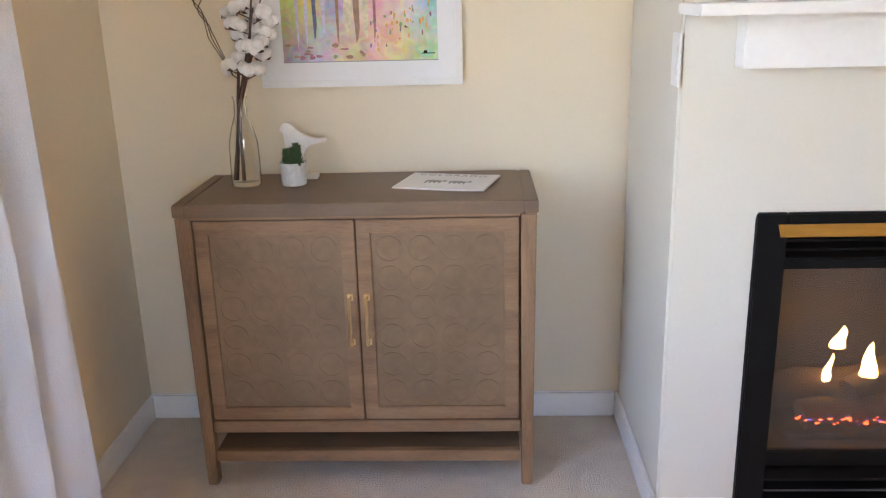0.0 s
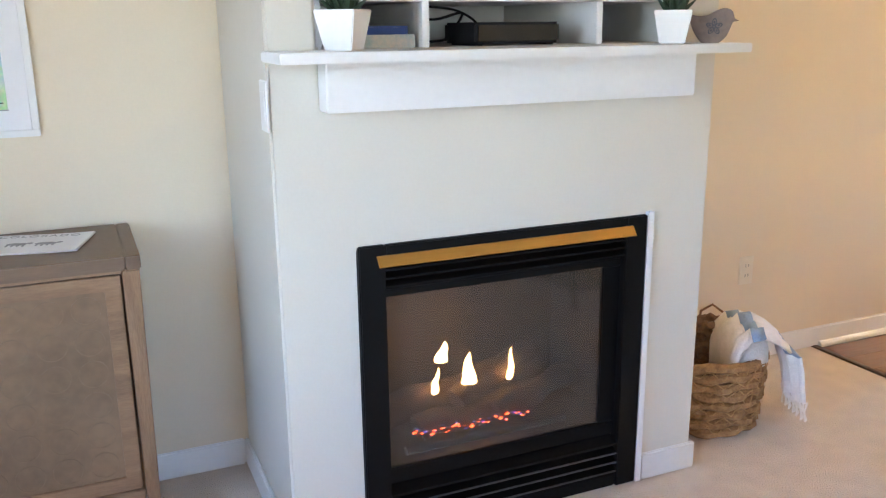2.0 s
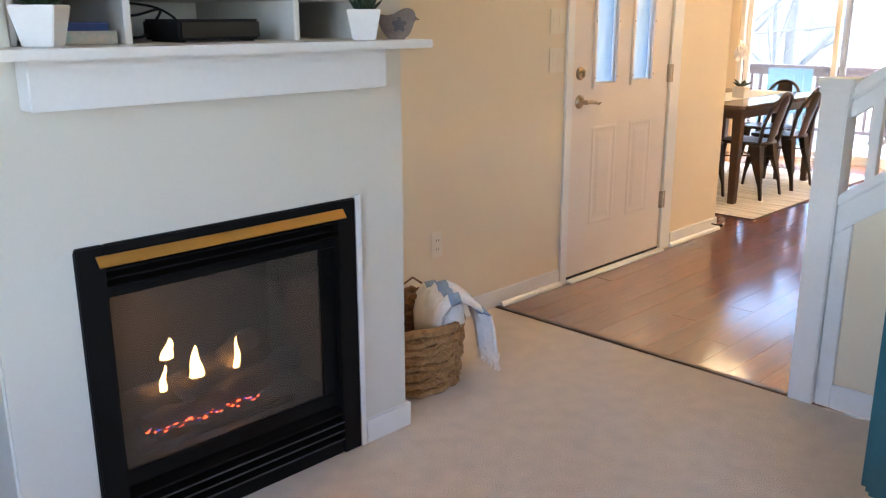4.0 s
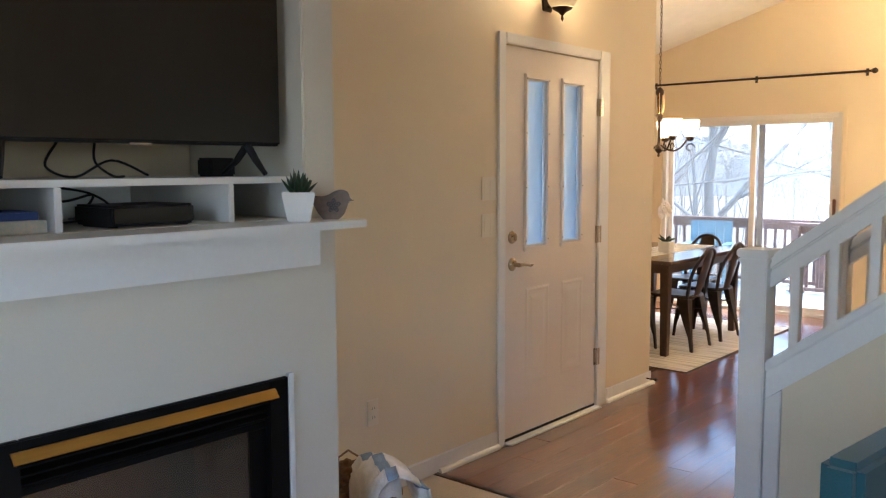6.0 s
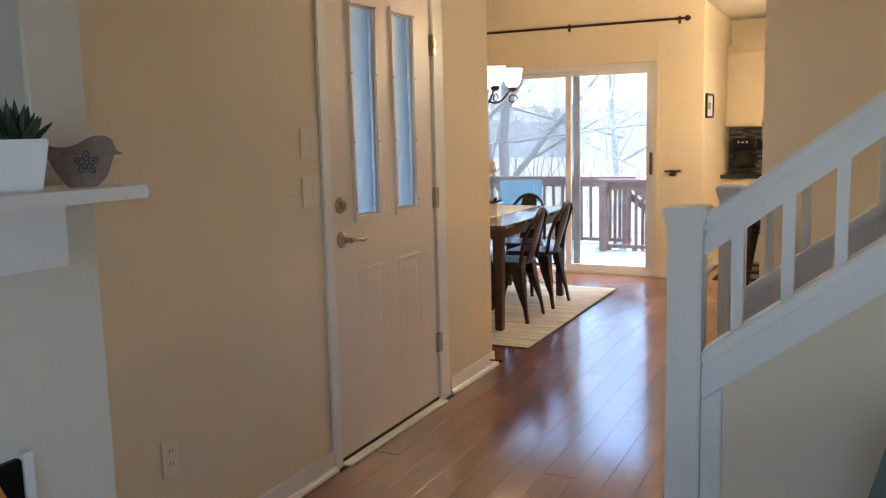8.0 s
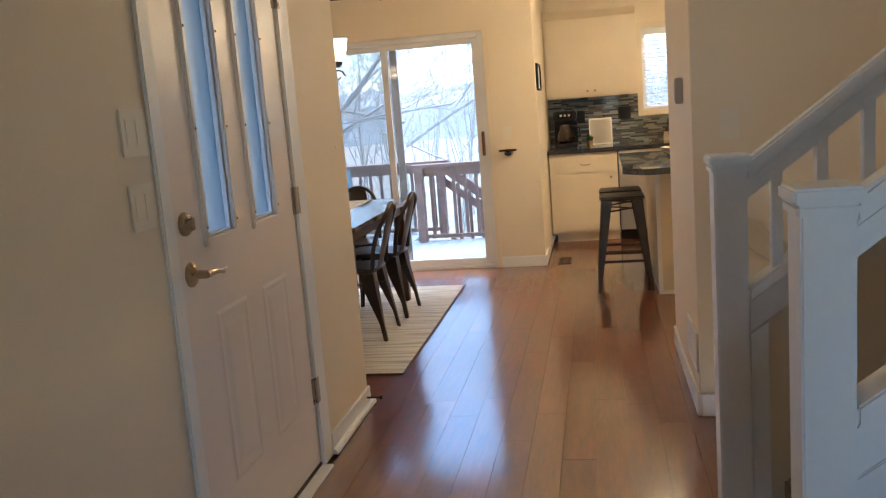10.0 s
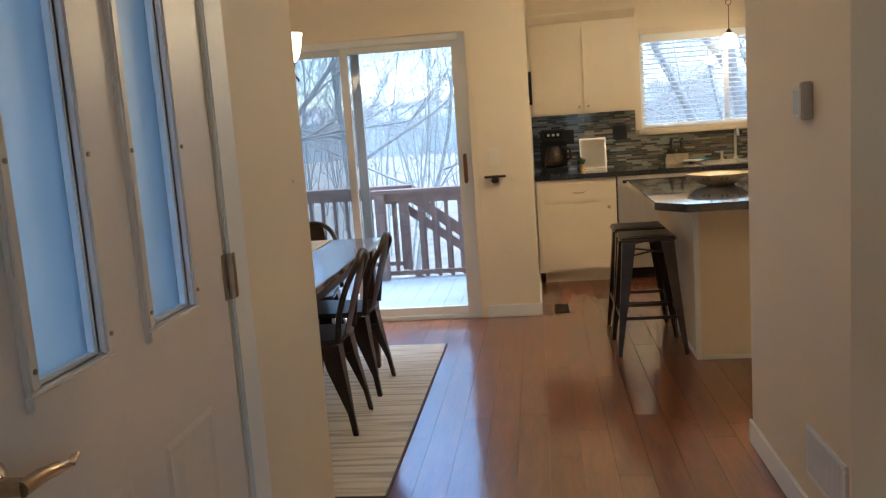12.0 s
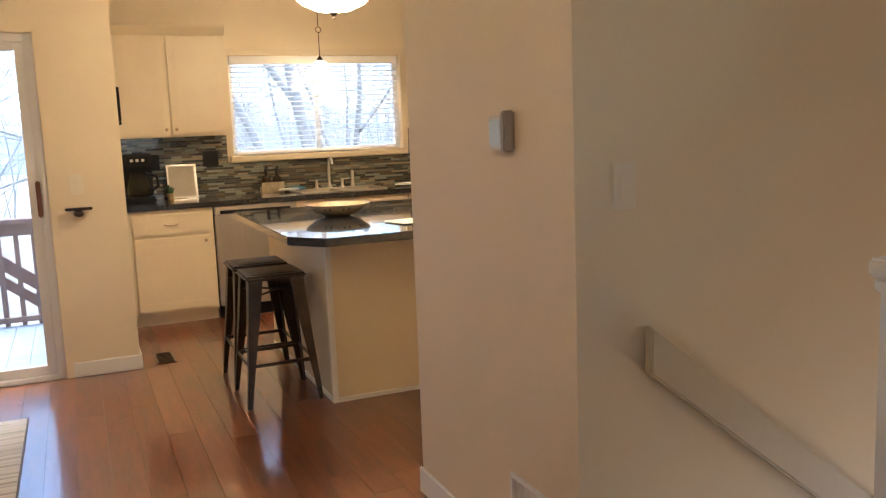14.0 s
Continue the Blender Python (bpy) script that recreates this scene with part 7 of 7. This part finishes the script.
def bare_tree(m, starts, seed, levels, label, spread=0.55):
    d = thing("bare_tree", label, "tree", m)
    v, f = branch_mesh(starts, seed, levels, spread, thin=0.52)
    me = bpy.data.meshes.new("limbs")
    me.from_pydata(v, [], f)
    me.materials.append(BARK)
    for pl in me.polygons:
        pl.use_smooth = True
    ob = new("limbs", me)
    ob.parent = d
    return d


UP = (0.02, 0.05, 1)
bare_tree(pose(14.0, -5.4, GROUND), [((0, -0.1, -0.3), (0.0, 0.52, 1), 6.4, 0.16), ((0.1, 0.2, -0.3), (0.1, 0.58, 1), 6.0, 0.12), ((-0.2, 0.0, -0.3), (0.0, 0.36, 1), 6.2, 0.12), ((0, -0.2, 1.2), (0, -0.5, 1), 3.5, 0.10),
                                    ((0, 0.9, 2.4), (0.2, 1.0, 0.3), 2.6, 0.05), ((0, -0.5, 2.6), (0.1, -1.0, 0.25), 2.8, 0.06)], 21, 5, "large bare cottonwood with leaning limbs behind the house")
bare_tree(pose(14.0, 4.9, GROUND), [((0, 0, -0.3), (0, -0.10, 1), 4.6, 0.16), ((0, -0.25, 2.3), (0.05, -0.75, 0.85), 3.0, 0.07), ((0, 0.1, 2.0), (0, 0.9, 0.6), 2.8, 0.05), ((0, -0.3, 3.0), (-0.2, -1.0, 0.12), 3.4, 0.03)], 5, 5,
          "large grey bare tree with a bent limb beyond the deck")
bare_tree(pose(18.0, 8.5, GROUND), [((0, 0, -0.3), UP, 5.0, 0.15), ((0, 0, 2.0), (0, -0.8, 0.7), 3.6, 0.06), ((0, 0.1, 2.4), (0, 1.0, 0.4), 3.0, 0.06)], 8, 5, "tall bare tree with forked trunk in winter")
bare_tree(pose(14.5, 2.0, GROUND), [((0, -0.1, -0.3), (0, -0.34, 1), 5.0, 0.05), ((0, -0.9, 2.4), (0, -1.0, 0.3), 2.2, 0.022), ((0, -0.7, 2.0), (0, 0.9, 0.5), 2.2, 0.022)], 11, 5, "slim bare tree with fine twigs in winter")
bare_tree(pose(13.5, 6.8, GROUND), [((0, 0, -0.3), (0.0, -0.12, 1), 5.0, 0.10), ((0, 0, 2.2), (0, -1.0, 0.6), 4.0, 0.035), ((0, 0, 2.9), (0, -1.0, 0.1), 3.5, 0.025)], 17, 5, "bare tree leaning over the deck")
bare_tree(pose(20.0, -1.5, GROUND), [((0, 0, -0.3), UP, 4.5, 0.16), ((0, 0, 2.6), (0, 1.0, 0.35), 3.0, 0.05), ((0, 0, 2.2), (0, -1.0, 0.3), 3.0, 0.05)], 23, 5, "bare slender tree at the edge of the woods")
bare_tree(pose(19.0, 3.6, GROUND), [((0, 0, -0.3), (0, 0.06, 1), 5.0, 0.11), ((0, 0, 2.4), (0, -1.0, 0.45), 3.2, 0.05), ((0, 0, 3.0), (0, 1.0, 0.3), 3.2, 0.05)], 29, 5, "bare tree with level limbs at the field's edge")


def thicket():
    rnd = random.Random(31)
    starts = []
    for k in range(300):
        x = rnd.uniform(19, 50)
        y = rnd.uniform(-0.62, 0.95) * x
        h = rnd.uniform(2.2, 5.6)
        starts.append(((x, y, GROUND - 0.2), (rnd.uniform(-0.2, 0.2), rnd.uniform(-0.2, 0.2), 1), h, rnd.uniform(0.012, 0.04)))
    v, f = branch_mesh(starts, 33, 4, 0.7, 0.76, (5, 4, 3, 3, 3))
    me = bpy.data.meshes.new("thicket")
    me.from_pydata(v, [], f)
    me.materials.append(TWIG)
    tagged(new("thicket", me), "tangle of bare winter saplings and brush, paled for haze", "woods", kind="stuff")


thicket()


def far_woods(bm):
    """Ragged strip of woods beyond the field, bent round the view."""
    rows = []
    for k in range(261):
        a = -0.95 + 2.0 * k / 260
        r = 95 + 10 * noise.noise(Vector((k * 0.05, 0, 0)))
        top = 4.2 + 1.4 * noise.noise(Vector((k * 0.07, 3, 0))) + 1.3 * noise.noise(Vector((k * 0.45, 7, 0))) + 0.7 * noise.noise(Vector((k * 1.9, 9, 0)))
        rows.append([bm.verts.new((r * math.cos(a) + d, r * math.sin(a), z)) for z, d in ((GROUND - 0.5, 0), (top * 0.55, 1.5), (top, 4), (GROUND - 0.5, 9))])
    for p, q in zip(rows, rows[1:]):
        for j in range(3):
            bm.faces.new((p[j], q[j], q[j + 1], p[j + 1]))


structure("backdrop", built(far_woods), FARWOODS, "belt of winter woods beyond the field, haze put into its pale colour", "far woods")


# ---- floor planks ----
def planks():
    rnd = random.Random(14)
    cache = {}
    W, LEN = 0.1265, 1.22
    row = 0
    y = -1.43 - 17 * W
    while y < 2.1:
        mid = y + W / 2
        if mid < -1.50:
            spans = [(2.49, 5.99)]
        elif mid < -0.66:
            spans = [(-0.534, 6.015)]
        elif mid < 0:
            spans = [(-0.534, 4.86)]
        else:
            spans = [(1.625, 4.86)]
        for x0, x1 in spans:
            x = x0 - rnd.uniform(0.0, LEN)
            while x < x1:
                a, b = max(x, x0), min(x + LEN, x1)
                if b - a > 0.02:
                    key = round(b - a, 2)
                    if key not in cache:
                        bm = bx((0, key - 0.0012, 0.0006, W - 0.0006, -0.013, 0.0))
                        cache[key] = finish("plank", bm, PLANK)
                    p = new("plank", cache[key])
                    p.parent = floor
                    p.location = (a, y, rnd.uniform(-0.0001, 0.0001))
                x += LEN
        y += W
        row += 1


planks()
